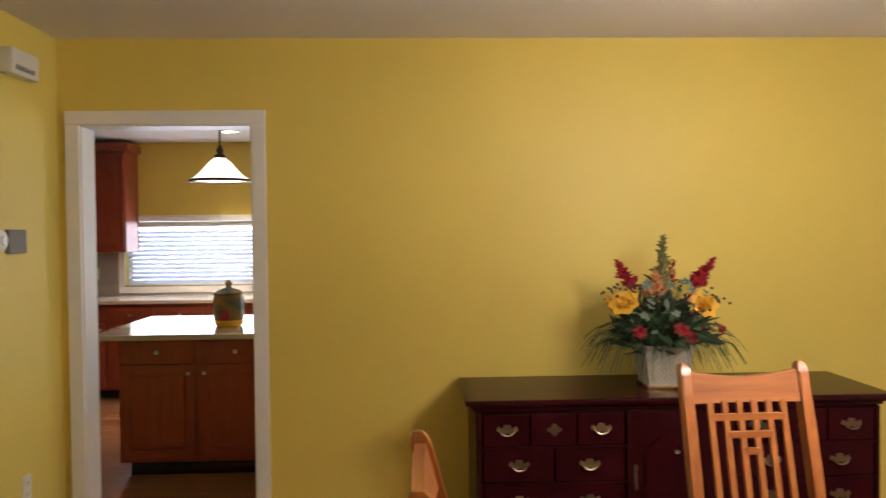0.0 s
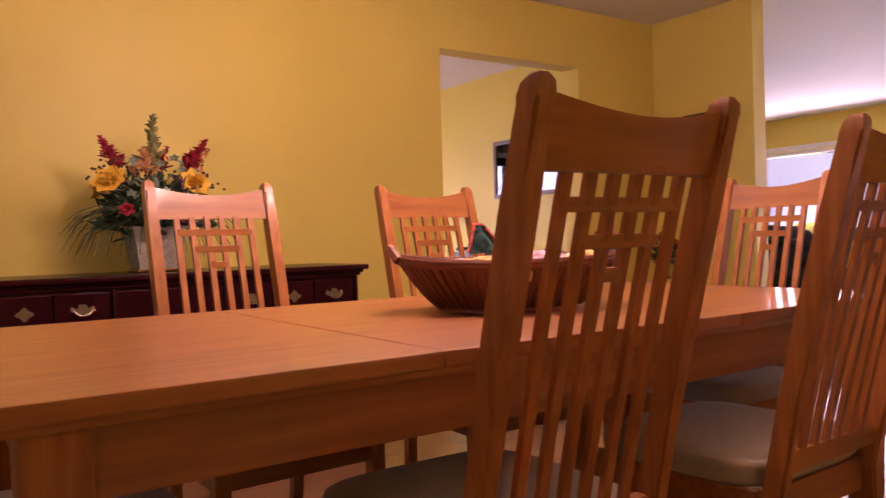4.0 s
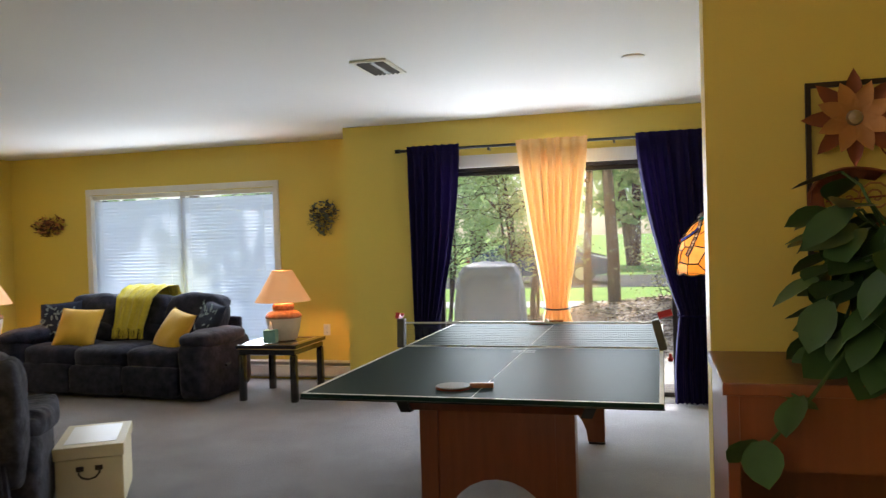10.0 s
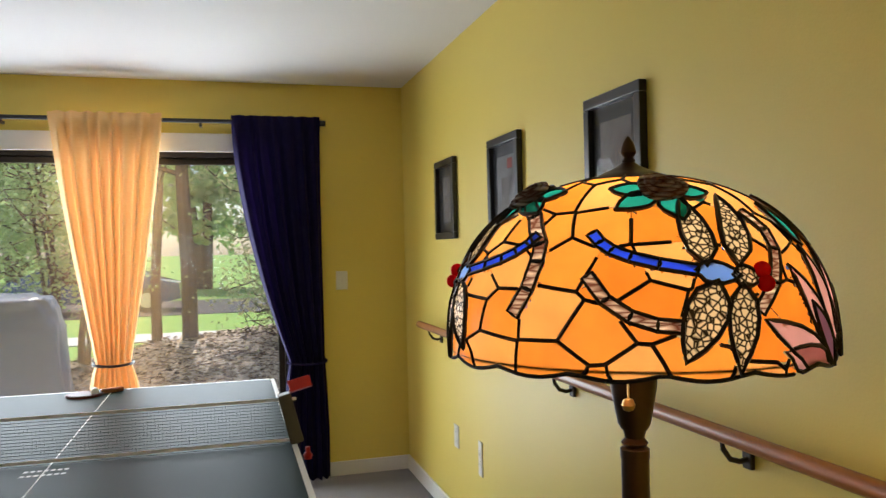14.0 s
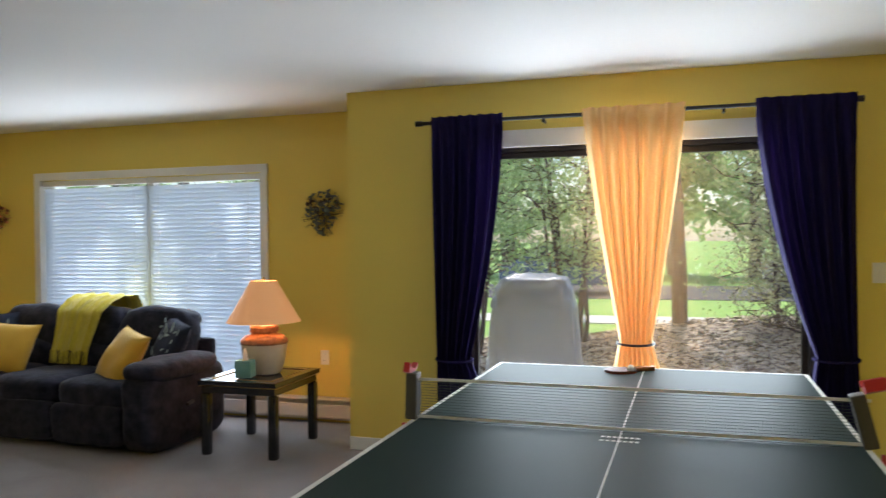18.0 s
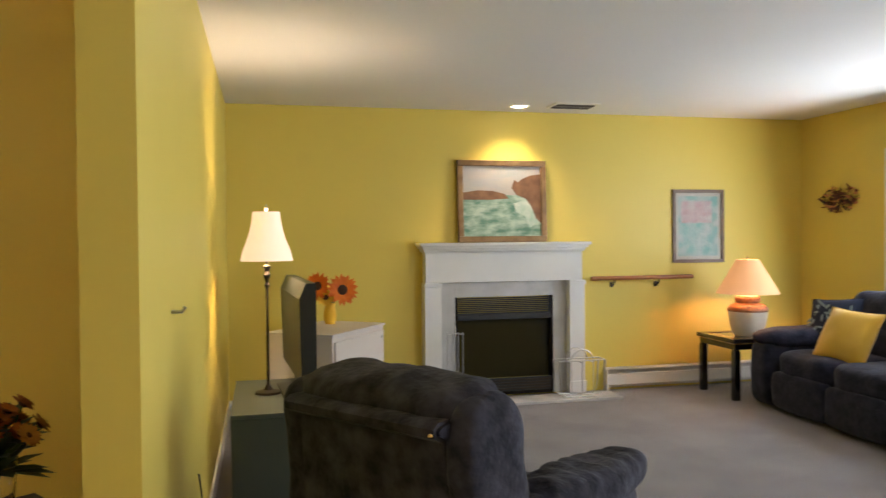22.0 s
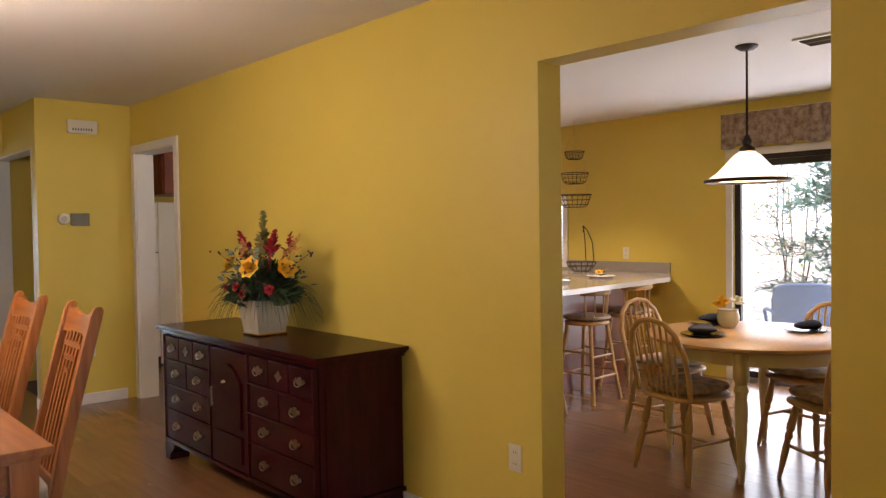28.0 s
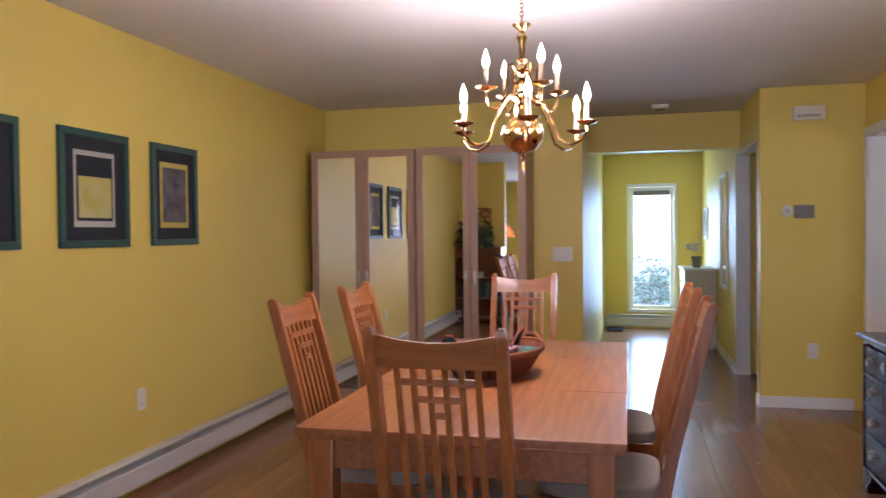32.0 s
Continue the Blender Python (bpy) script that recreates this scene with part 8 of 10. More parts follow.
for k in range(5):
    a = 2 * math.pi * k / 5
    part("foot_spoke", tube([(0, 0, 0.075), (0.27 * math.cos(a), 0.27 * math.sin(a), 0.035)], 0.018, 8), M_BLK, oc)
ph = thing("telephone", "black desk telephone with handset", "telephone", (4.30, 5.52, 0.7455), 80)
part("base", prism([(-0.09, 0.0), (0.10, 0.0), (0.10, 0.07), (-0.09, 0.03)], "x", -0.08, 0.08), M_BLK, ph)
part("handset", box(-0.025, -0.10, 0.075, 0.025, 0.10, 0.11, 0.012), M_BLK, ph)
for y, lab in ((4.95, "small pewter cup on the desk"), (4.45, "small brass goblet on the desk")):
    solo("desk_cup", lathe([(0.0, 0), (0.035, 0), (0.04, 0.004), (0.028, 0.02), (0.03, 0.06), (0.045, 0.085), (0.04, 0.085), (0.025, 0.05), (0.0, 0.045)], 18, centre=(4.32, y, 0.7455)), M_ANTIQUE, lab, "cup")
gp = thing("glazed_picture", "wide grey framed picture with reflecting glass", "picture")
y0, y1, z0, z1 = 4.55, 5.45, 1.29, 1.81
M_GREYF = material("grey_mauve_frame", (0.17, 0.14, 0.15), 0.4)
for r in ((y0, z0, y1, z0 + 0.035), (y0, z1 - 0.035, y1, z1), (y0, z0 + 0.035, y0 + 0.035, z1 - 0.035), (y1 - 0.035, z0 + 0.035, y1, z1 - 0.035)):
    part("frame_bar", box(XS0 - 0.024, r[0], r[1], XS0 - 0.001, r[2], r[3], 0.003), M_GREYF, gp)
part("glass", box(XS0 - 0.014, y0 + 0.035, z0 + 0.035, XS0 - 0.010, y1 - 0.035, z1 - 0.035), material("reflecting_glass", (0.15, 0.16, 0.20), 0.03, 1.0), gp, "mirror-like picture glass", smooth=0)

# ---- hall ----
hd = tagged(new("door_entry"), "white front door with brass handle standing ajar", "door", "", "structure")
dl = part("leaf", box(-6.585, 1.10, 0.012, -6.545, 1.545, 2.02, 0.003), M_TRIM, hd, "white panelled door leaf")
part("handle", tube([(-6.545, 1.47, 0.95), (-6.50, 1.47, 0.95), (-6.49, 1.39, 0.95)], 0.009, 8), M_ANTIQUE, dl)
part("lock", lathe([(0.0, 0), (0.03, 0.0), (0.028, 0.012), (0.0, 0.014)], 16), M_ANTIQUE, dl).matrix_basis = pose(-6.545, 1.47, 1.12, 0, 90, 0)
dr = thing("hall_dresser", "narrow white dresser against the hall wall", "dresser")
part("body", box(-5.45, 2.52, 0.04, -4.70, 2.855, 0.90, 0.004), M_LAM, dr)
part("top", box(-5.48, 2.50, 0.9005, -4.67, 2.856, 0.925, 0.004), M_TRIM, dr)
for z in (0.08, 0.36, 0.64):
    d = part("drawer_front", box(-5.42, 2.507, z, -4.73, 2.5195, z + 0.25, 0.003), M_TRIM, dr)
    part("knob", box(-5.09, 2.485, z + 0.11, -5.06, 2.5065, z + 0.14, 0.006), M_STEEL, d)
for x in (-5.42, -4.77):
    part("foot", box(x, 2.54, 0, x + 0.05, 2.83, 0.0395), M_LAM, dr)
hv = thing("hall_vase", "grey vase with white flowers on the hall dresser", "flowers", (-4.95, 2.66, 0.9255))
part("vase", lathe([(0.0, 0), (0.045, 0), (0.05, 0.06), (0.06, 0.13), (0.052, 0.135), (0.0, 0.12)], 20), M_GREYP, hv)
bm = bmesh.new()
rnd = random.Random(6)
for k in range(9):
    flower(bm, None, Vector((rnd.gauss(0, 0.06), rnd.gauss(0, 0.05), 0.20 + rnd.uniform(-0.03, 0.05))), 9, (rnd.gauss(0, 0.6), rnd.gauss(0, 0.6), 1), 0.02, 0.055, 0.03, 2, rnd, 0.8)
part("blossom", bm, M_FLW_W, hv)
M_BROWND = material("brown_closet_door", (0.085, 0.035, 0.018), 0.4, second=(0.06, 0.022, 0.012), scale=6, mix=0.6, stretch=(5, 5, 0.6))
cdr = tagged(new("door_closet"), "dark brown folding closet door pushed open", "door", "", "structure")
part("leaf", box(-1.96, 2.90, 0.01, -1.925, 3.25, 2.04, 0.003), M_BROWND, cdr)
part("leaf", box(-1.998, 2.90, 0.01, -1.963, 3.25, 2.04, 0.003), M_BROWND, cdr)
jamb("trim_closet", "y", 2.866, 2.994, -3.152, -1.888, 0, 2.062, "white painted closet jamb")
wall_picture("hall_mirror", "narrow framed mirror on the hall wall", -4.30, -3.75, 0.75, 1.95, 2.87, -1, M_TRIM, M_MIRROR, [], fw=0.03, glass=False)
wall_picture("hall_picture", "small white framed picture on the hall wall", -6.2, -5.75, 1.25, 1.65, 2.87, -1, M_TRIM, M_PAPER, [("print", M_GREYPRINT, 0.2, 0.2, 0.8, 0.8, 0)], fw=0.03)
solo("door_mat", box(-6.5, 1.58, 0.0, -6.2, 1.80, 0.02, 0.004), M_NAPK, "dark mat by the front door", "mat")

# ---- flowers, wall pieces, glass lamp ----
# flower arrangement on the sideboard
pl = thing("flower_planter", "white lattice planter on small feet", "planter", (0.995, 3.30, 0.8205))
pl.scale = (1.06, 1.06, 1.13)
M_LATT = material("white_lattice", (0.50, 0.46, 0.38), 0.5, second=(0.36, 0.31, 0.23), scale=14, mix=0.6)
bm = bmesh.new()
n8 = 4
for z0, z1, r0, r1 in ((0.012, 0.17, 0.108, 0.145),):
    a_ = [bm.verts.new((r0 * math.cos(2 * math.pi * (k + 0.5) / n8), r0 * math.sin(2 * math.pi * (k + 0.5) / n8), z0)) for k in range(n8)]
    b_ = [bm.verts.new((r1 * math.cos(2 * math.pi * (k + 0.5) / n8), r1 * math.sin(2 * math.pi * (k + 0.5) / n8), z1)) for k in range(n8)]
    for k in range(n8):
        bm.faces.new((a_[k], a_[(k + 1) % n8], b_[(k + 1) % n8], b_[k]))
    bm.faces.new(a_[::-1])
part("pot", bm, M_LATT, pl, smooth=0)
bm = bmesh.new()
for k in range(n8):
    def at_face(s, h):
        r = 0.1085 + (0.1455 - 0.1085) * h
        p0 = Vector((r * math.cos(2 * math.pi * (k + 0.5) / n8), r * math.sin(2 * math.pi * (k + 0.5) / n8), 0.012 + 0.158 * h))
        p1 = Vector((r * math.cos(2 * math.pi * (k + 1.5) / n8), r * math.sin(2 * math.pi * (k + 1.5) / n8), 0.012 + 0.158 * h))
        return p0.lerp(p1, s) * 1.0
    for j in range(-6, 12):
        for d in (1, -1):
            pts = []
            for q in range(5):
                s = j * 0.125 + d * 0.5 * q / 2
                if -0.001 <= s <= 1.001:
                    pts.append(at_face(s, q / 4))
            if len(pts) > 1:
                tube(pts, 0.0022, 4, bm)
part("lattice", bm, M_LATT, pl, "raised diamond lattice")
part("tray", box(-0.085, -0.085, 0.0, 0.085, 0.085, 0.0115, 0.003), M_BRASS, pl, "dull brass foot")
fa = thing("flower_arrangement", "silk arrangement of lilies, roses and dark foliage", "flowers", (0.995, 3.30, 1.005))
fa.scale = (1.38, 1.12, 1.20)
rnd = random.Random(12)
bm = bmesh.new()
for k in range(520):
    a = rnd.uniform(0, 360)
    el = rnd.uniform(5, 88)
    ln = rnd.uniform(0.08, 0.235)
    m = pose(0, 0, 0, 0, 0, a) @ pose(0, 0, 0, el, 0, 0) @ Matrix.Translation((rnd.gauss(0, 0.02), ln * 0.55, rnd.gauss(0, 0.02))) @ pose(0, 0, 0, rnd.uniform(-25, 25), rnd.uniform(-60, 60), rnd.uniform(-30, 30))
    leaf_blade(bm, m, rnd.uniform(0.05, 0.095), rnd.uniform(0.022, 0.04), 0.2)
part("foliage", bm, M_DKLEAF, fa, "dark green leaves")
bm = bmesh.new()
for k in range(110):
    a = rnd.uniform(0, 360)
    el = rnd.uniform(20, 90)
    ln = rnd.uniform(0.14, 0.30)
    m = pose(0, 0, 0, 0, 0, a) @ pose(0, 0, 0, el, 0, 0) @ Matrix.Translation((rnd.gauss(0, 0.015), ln * 0.75, rnd.gauss(0, 0.015))) @ pose(0, 0, 0, rnd.uniform(-40, 40), rnd.uniform(-60, 60), rnd.uniform(-50, 50))
    leaf_blade(bm, m, rnd.uniform(0.025, 0.05), rnd.uniform(0.014, 0.024), 0.2)
part("foliage", bm, M_SAGE, fa, "grey-green sprigs")
bm = bmesh.new()
for k in range(170):
    a = rnd.uniform(0, 6.28)
    out_, up_ = rnd.uniform(0.17, 0.27), rnd.uniform(-0.06, 0.10)
    p = [Vector((0.03 * math.cos(a), 0.03 * math.sin(a), 0)), Vector((out_ * 0.5 * math.cos(a), out_ * 0.5 * math.sin(a), 0.05 + up_ * 0.6)), Vector((out_ * 0.85 * math.cos(a), out_ * 0.85 * math.sin(a), 0.015 + up_ * 0.6)), Vector((out_ * math.cos(a), min(out_ * math.sin(a), 0.24), up_ - 0.05))]
    tube(p, 0.0022, 3, bm, 0.0008)
part("grass", bm, M_DKLEAF, fa, "drooping fine grass")
bm = bmesh.new()
for k in range(26):
    a = rnd.uniform(0, 6.28)
    out_, up_ = rnd.uniform(0.12, 0.21), rnd.uniform(0.06, 0.22)
    tube([Vector((0, 0, 0)), Vector((out_ * 0.5 * math.cos(a), out_ * 0.4 * math.sin(a), up_ * 0.6)), Vector((out_ * math.cos(a), min(0.2, out_ * math.sin(a)), up_))], 0.0018, 4, bm, 0.001)
    for j in range(5):
        c = Vector((out_ * math.cos(a), min(0.2, out_ * math.sin(a)), up_)) + Vector((rnd.gauss(0, 0.015), rnd.gauss(0, 0.015), rnd.gauss(0, 0.012)))
        bmesh.ops.create_icosphere(bm, subdivisions=1, radius=0.0055, matrix=Matrix.Translation(c))
part("berry_sprays", bm, material("brown_berry", (0.10, 0.05, 0.035), 0.7), fa)


def spike(mat, base_, tip, n, size, label):
    bm = bmesh.new()
    tube([(0, 0, 0.02), base_], 0.004, 5, bm)
    b, t = Vector(base_), Vector(tip)
    for k in range(n):
        s = k / n
        c = b.lerp(t, s) + Vector((rnd.gauss(0, 0.012), rnd.gauss(0, 0.012), 0)) * (1 - s)
        m = Matrix.Translation(c) @ pose(0, 0, 0, 0, 0, rnd.uniform(0, 360)) @ pose(0, 0, 0, rnd.uniform(15, 65), 0, 0)
        leaf_blade(bm, m, size * (1.1 - 0.7 * s), size * 0.6 * (1.1 - 0.6 * s), 0.3, 3)
    part("flower_spike", bm, mat, fa, label)


M_FLW_G = material("green_spike_petal", (0.20, 0.22, 0.07), 0.7, second=(0.32, 0.26, 0.10), scale=20, mix=0.6)
spike(M_FLW_R, (-0.105, -0.02, 0.21), (-0.155, -0.03, 0.31), 54, 0.042, "dark red flower spike")
spike(M_FLW_R, (0.10, -0.03, 0.21), (0.16, -0.04, 0.315), 54, 0.042, "dark red flower spike")
spike(M_FLW_G, (0.0, 0.0, 0.20), (0.005, 0.0, 0.40), 90, 0.048, "olive green flower spike")
spike(M_FLW_P, (-0.03, -0.07, 0.18), (-0.04, -0.08, 0.27), 44, 0.044, "apricot flower spike")
spike(M_FLW_P, (0.13, 0.05, 0.20), (0.20, 0.06, 0.30), 26, 0.032, "apricot flower spike")
spike(M_FLW_R, (0.05, 0.09, 0.22), (0.07, 0.11, 0.31), 22, 0.03, "dark red flower spike")
for p, up in (((0.09, -0.12, 0.15), (0.4, -1, 0.5)), ((-0.13, -0.08, 0.155), (-0.6, -0.8, 0.5)), ((0.13, 0.02, 0.14), (1, 0.0, 0.5)), ((-0.12, 0.08, 0.14), (-1, 0.3, 0.5))):
    bm = bmesh.new()
    flower(bm, None, Vector(p), 7, up, 0.02, 0.058, 0.05, 3, rnd, 1.0)
    part("rose", bm, M_FLW_Y, fa, "golden yellow rose")
for p, up in (((0.02, -0.15, 0.07), (0, -1, 0.4)), ((-0.10, -0.13, 0.06), (-0.4, -1, 0.4)), ((0.16, -0.08, 0.06), (0.8, -0.5, 0.3)), ((0.05, -0.14, 0.04), (0.2, -1, 0.2))):
    bm = bmesh.new()
    flower(bm, None, Vector(p), 6, up, 0.010, 0.026, 0.020, 2, rnd, 0.8)
    part("small_flower", bm, M_FLW_R, fa, "small red flower")
bm = bmesh.new()
for k in range(16):
    flower(bm, None, Vector((rnd.uniform(-0.10, 0.12), rnd.uniform(-0.15, -0.02), rnd.uniform(0.08, 0.25))), 5, (rnd.gauss(0, 0.5), -1, 0.6), 0.006, 0.016, 0.012, 1, rnd)
part("filler_blossom", bm, M_SAGE, fa, "tiny pale filler blossoms")

# metal plant stand with a sunflower vase
ps = thing("plant_stand", "black iron plant stand with slate top and scrolled legs", "plant stand", (4.28, 3.27, 0), 36)
ps.scale = (1.12, 1.12, 0.84)
part("top", box(-0.16, -0.16, 0.695, 0.16, 0.16, 0.715, 0.003), material("slate", (0.035, 0.034, 0.036), 0.45, second=(0.055, 0.05, 0.05), scale=14, mix=0.6), ps, "dark slate top")
part("frame", boxes([(-0.165, -0.165, 0.683, 0.165, -0.155, 0.6945), (-0.165, 0.155, 0.683, 0.165, 0.165, 0.6945), (-0.165, -0.155, 0.683, -0.155, 0.155, 0.6945), (0.155, -0.155, 0.683, 0.165, 0.155, 0.6945)]), M_IRON, ps)
for a in (45, 135, 225, 315):
    m = pose(0, 0, 0, 0, 0, a)
    sc = [(0.17, 0.685), (0.185, 0.62), (0.182, 0.52), (0.165, 0.40), (0.135, 0.27), (0.12, 0.17), (0.118, 0.11), (0.13, 0.05), (0.155, 0.012), (0.185, 0.016), (0.20, 0.045), (0.185, 0.07), (0.168, 0.058), (0.172, 0.04)]
    part("leg", tube([m @ Vector((r, 0, z)) for r, z in sc], 0.0065, 8), M_IRON, ps)
for z, r in ((0.60, 0.183), (0.17, 0.12)):
    for a in (45, 135, 225, 315):
        m = pose(0, 0, 0, 0, 0, a)
        part("cross_bar", tube([m @ Vector((r, 0, z)), m @ Vector((0, r, z))], 0.005, 6), M_IRON, ps)


def sunflower_vase(name, label, at, n, rad, mats, height, seed, vase_mat, leafy=True, petal=0.036):
    v = thing(name, label, "flowers", at)
    part("vase", lathe([(0.0, 0.0), (0.045, 0.0), (0.05, 0.008), (0.05, 0.03), (0.058, 0.12), (0.062, 0.135), (0.058, 0.135), (0.045, 0.03), (0.0, 0.02)], 24), vase_mat, v, "glass tumbler vase")
    rnd = random.Random(seed)
    for k in range(n):
        a = 2 * math.pi * k / n + rnd.uniform(-0.3, 0.3)
        r = rad * (0.35, 1.0, 0.7)[k % 3] if n > 2 else rad
        c = Vector((r * math.cos(a), r * math.sin(a), height * rnd.uniform(0.80, 1.05) * (1.12 - 0.25 * r / rad)))
        head, eye_ = bmesh.new(), bmesh.new()
        flower(head, eye_, c, 16, (math.cos(a) * 0.9 * r / rad, math.sin(a) * 0.9 * r / rad, 0.75), petal * 1.1, petal, petal * 0.45, 2, rnd, 0.3)
        h = part("flower_head", head, mats[k % len(mats)], v)
        part("flower_centre", eye_, M_CENTRE, h, "brown seed centre")
        part("stem", tube([(0.02 * math.cos(a + 2), 0.02 * math.sin(a + 2), 0.02), (0.02 * math.cos(a), 0.02 * math.sin(a), 0.13), c], 0.0035, 5), M_STEM, v)
        if leafy:
            for j in range(3):
                leaf = bmesh.new()
                m = Matrix.Translation((0, 0, 0.11 + 0.035 * j)) @ pose(0, 0, 0, 0, 0, math.degrees(a) + 90 * j) @ pose(0, 0.02, 0, rnd.uniform(-15, 40), 0, 0)
                leaf_blade(leaf, m, rnd.uniform(0.09, 0.14), 0.045, 0.15)
                part("leaf", leaf, M_DKLEAF, v)
    return v


M_FLW_D = material("faded_orange_petal", (0.36, 0.13, 0.025), 0.8, second=(0.22, 0.06, 0.015), scale=30, mix=0.6)
M_FLW_E = material("faded_ochre_petal", (0.44, 0.23, 0.05), 0.8, second=(0.30, 0.13, 0.03), scale=30, mix=0.6)
vs_ = sunflower_vase("sunflower_vase", "glass vase of small silk sunflowers on the stand", (4.28, 3.27, 0.6015), 24, 0.115, [M_FLW_D, M_FLW_E, M_FLW_D], 0.25, 3, M_GLASS, True, 0.026)
vs_.scale = (1.08, 1.08, 1.25)
v2 = thing("gerbera_vase", "yellow vase with large orange gerberas on the cabinet", "flowers", (5.475, 6.52, 0.7525))
part("vase", lathe([(0.0, 0.0), (0.035, 0.0), (0.042, 0.02), (0.048, 0.06), (0.040, 0.10), (0.034, 0.125), (0.042, 0.15), (0.038, 0.15), (0.03, 0.125), (0.0, 0.11)], 24), M_FLW_Y, v2, "pale yellow vase")
for c, up, rad, mt in (((0.085, -0.04, 0.245), (0.15, -1, 0.15), 0.115, M_FLW_O), ((-0.085, -0.01, 0.275), (-0.5, -0.9, 0.2), 0.100, M_FLW_O), ((-0.03, -0.03, 0.19), (-0.2, -0.9, 0.6), 0.07, M_FLW_Y), ((0.03, 0.05, 0.23), (0.3, -0.4, 0.9), 0.08, M_FLW_Y)):
    head, eye_ = bmesh.new(), bmesh.new()
    flower(head, eye_, Vector(c), 18, up, rad * 0.9, rad * 0.82, rad * 0.30, 2, random.Random(5), 0.25)
    h = part("flower_head", head, mt, v2)
    part("flower_centre", eye_, M_CENTRE, h, "brown seed centre")
    part("stem", tube([(0, 0, 0.03), (c[0] * 0.2, 0, 0.14), (c[0] * 0.8, c[1] + 0.012, c[2] - 0.03), (c[0], c[1] + 0.012, c[2])], 0.004, 5), M_STEM, v2)


# square iron wall pieces with metal flowers
M_COPPER = material("painted_copper", (0.50, 0.24, 0.08), 0.5, 0.2, second=(0.40, 0.17, 0.05), scale=14, mix=0.6)
M_COPPER2 = material("dark_copper", (0.16, 0.045, 0.018), 0.5, 0.3, second=(0.30, 0.085, 0.03), scale=14, mix=0.6)


def metal_art(label, y0, y1, z0, z1, blossom, wings):
    t = thing("metal_wall_art", label, "wall art")
    x = XS0 - 0.012
    for r in ((y0, z0, y1, z0 + 0.011), (y0, z1 - 0.011, y1, z1), (y0, z0 + 0.011, y0 + 0.011, z1 - 0.011), (y1 - 0.011, z0 + 0.011, y1, z1 - 0.011)):
        part("frame_bar", box(x - 0.005, r[0], r[1], x + 0.005, r[2], r[3]), M_IRON, t)
    cy, cz, rad = blossom
    for L, (mt, rr) in enumerate(((M_COPPER2, 1.0), (M_COPPER, 0.78))):
        for k in range(8):
            bm = bmesh.new()
            a = 2 * math.pi * (k + 0.5 * L) / 8
            m = Matrix.Translation((x - 0.012 - 0.008 * L, cy, cz)) @ Matrix(((0, 0, -1, 0), (1, 0, 0, 0), (0, 1, 0, 0), (0, 0, 0, 1))) @ pose(0, 0, 0, 0, 0, math.degrees(a)) @ pose(0, 0, 0, 8 + 8 * L, 0, 0)
            leaf_blade(bm, m, rad * rr, rad * 0.36, 0.2, 5)
            part("petal", bm, mt, t, smooth=60)
    part("blossom_eye", lathe([(0.0, 0), (rad * 0.16, 0.002), (rad * 0.13, 0.012), (0.0, 0.016)], 14), M_ANTIQUE, t, "pale round eye").matrix_basis = pose(x - 0.026, cy, cz, 0, -90, 0)
    root, body_end, tips = wings
    for ty, tz, wd in tips:
        # a leaf-shaped wing: wire rim, a broad copper band at the tip, scrolls within
        dy, dz = ty - root[0], tz - root[1]
        ln = math.hypot(dy, dz)
        rim = []
        for k in range(26):
            a = 2 * math.pi * k / 26
            t_ = 0.5 - 0.5 * math.cos(a)
            e = wd * math.sin(a) * (0.35 + 0.65 * t_ ** 0.7)
            rim.append((root[0] + dy * t_ - dz / ln * e, root[1] + dz * t_ + dy / ln * e))
        w_ = part("wing", tube([(x - 0.016, p[0], p[1]) for p in rim], 0.0042, 6, closed=True), M_COPPER2, t, "dark copper wing")
        cy_, cz_ = root[0] + dy * 0.62, root[1] + dz * 0.62
        bm = bmesh.new()
        lo_ = [bm.verts.new((x - 0.015, p[0], p[1])) for p in rim[5:22]]
        hi_ = [bm.verts.new((x - 0.021, cy_ + (p[0] - cy_) * 0.66, cz_ + (p[1] - cz_) * 0.66)) for p in rim[5:22]]
        for k in range(len(lo_) - 1):
            bm.faces.new((lo_[k], lo_[k + 1], hi_[k + 1], hi_[k]))
        bmesh.ops.solidify(bm, geom=bm.faces[:], thickness=0.002)
        part("wing_band", bm, M_COPPER2, w_, "dark copper band", smooth=60)
        for q_, turn_ in ((0.42, 1), (0.66, -1)):
            py, pz = root[0] + dy * q_, root[1] + dz * q_
            part("scroll", tube([(x - 0.017, py + wd * 0.42 * (1 - k / 22) * math.cos(turn_ * k * 0.62), pz + wd * 0.42 * (1 - k / 22) * math.sin(turn_ * k * 0.62)) for k in range(20)], 0.0024, 5), M_COPPER, w_)
        part("vein", tube([(x - 0.016, root[0], root[1]), (x - 0.017, root[0] + dy * 0.85, root[1] + dz * 0.85)], 0.0022, 4), M_COPPER2, w_)
    by, bz = body_end
    part("body", tube([(x - 0.02, 2 * root[0] - by + (by - root[0]) * 0.55, root[1] + (root[1] - bz) * 0.35), (x - 0.022, root[0], root[1]), (x - 0.018, by, bz)], 0.010, 8, None, 0.003), M_COPPER2, t)
    for e in (-1, 1):
        part("feeler", tube([(x - 0.02, root[0] + 0.03, root[1] + 0.03), (x - 0.018, root[0] + 0.06 + 0.02 * e, root[1] + 0.09), (x - 0.016, root[0] + 0.05 + 0.05 * e, root[1] + 0.13)], 0.002, 5), M_COPPER2, t)
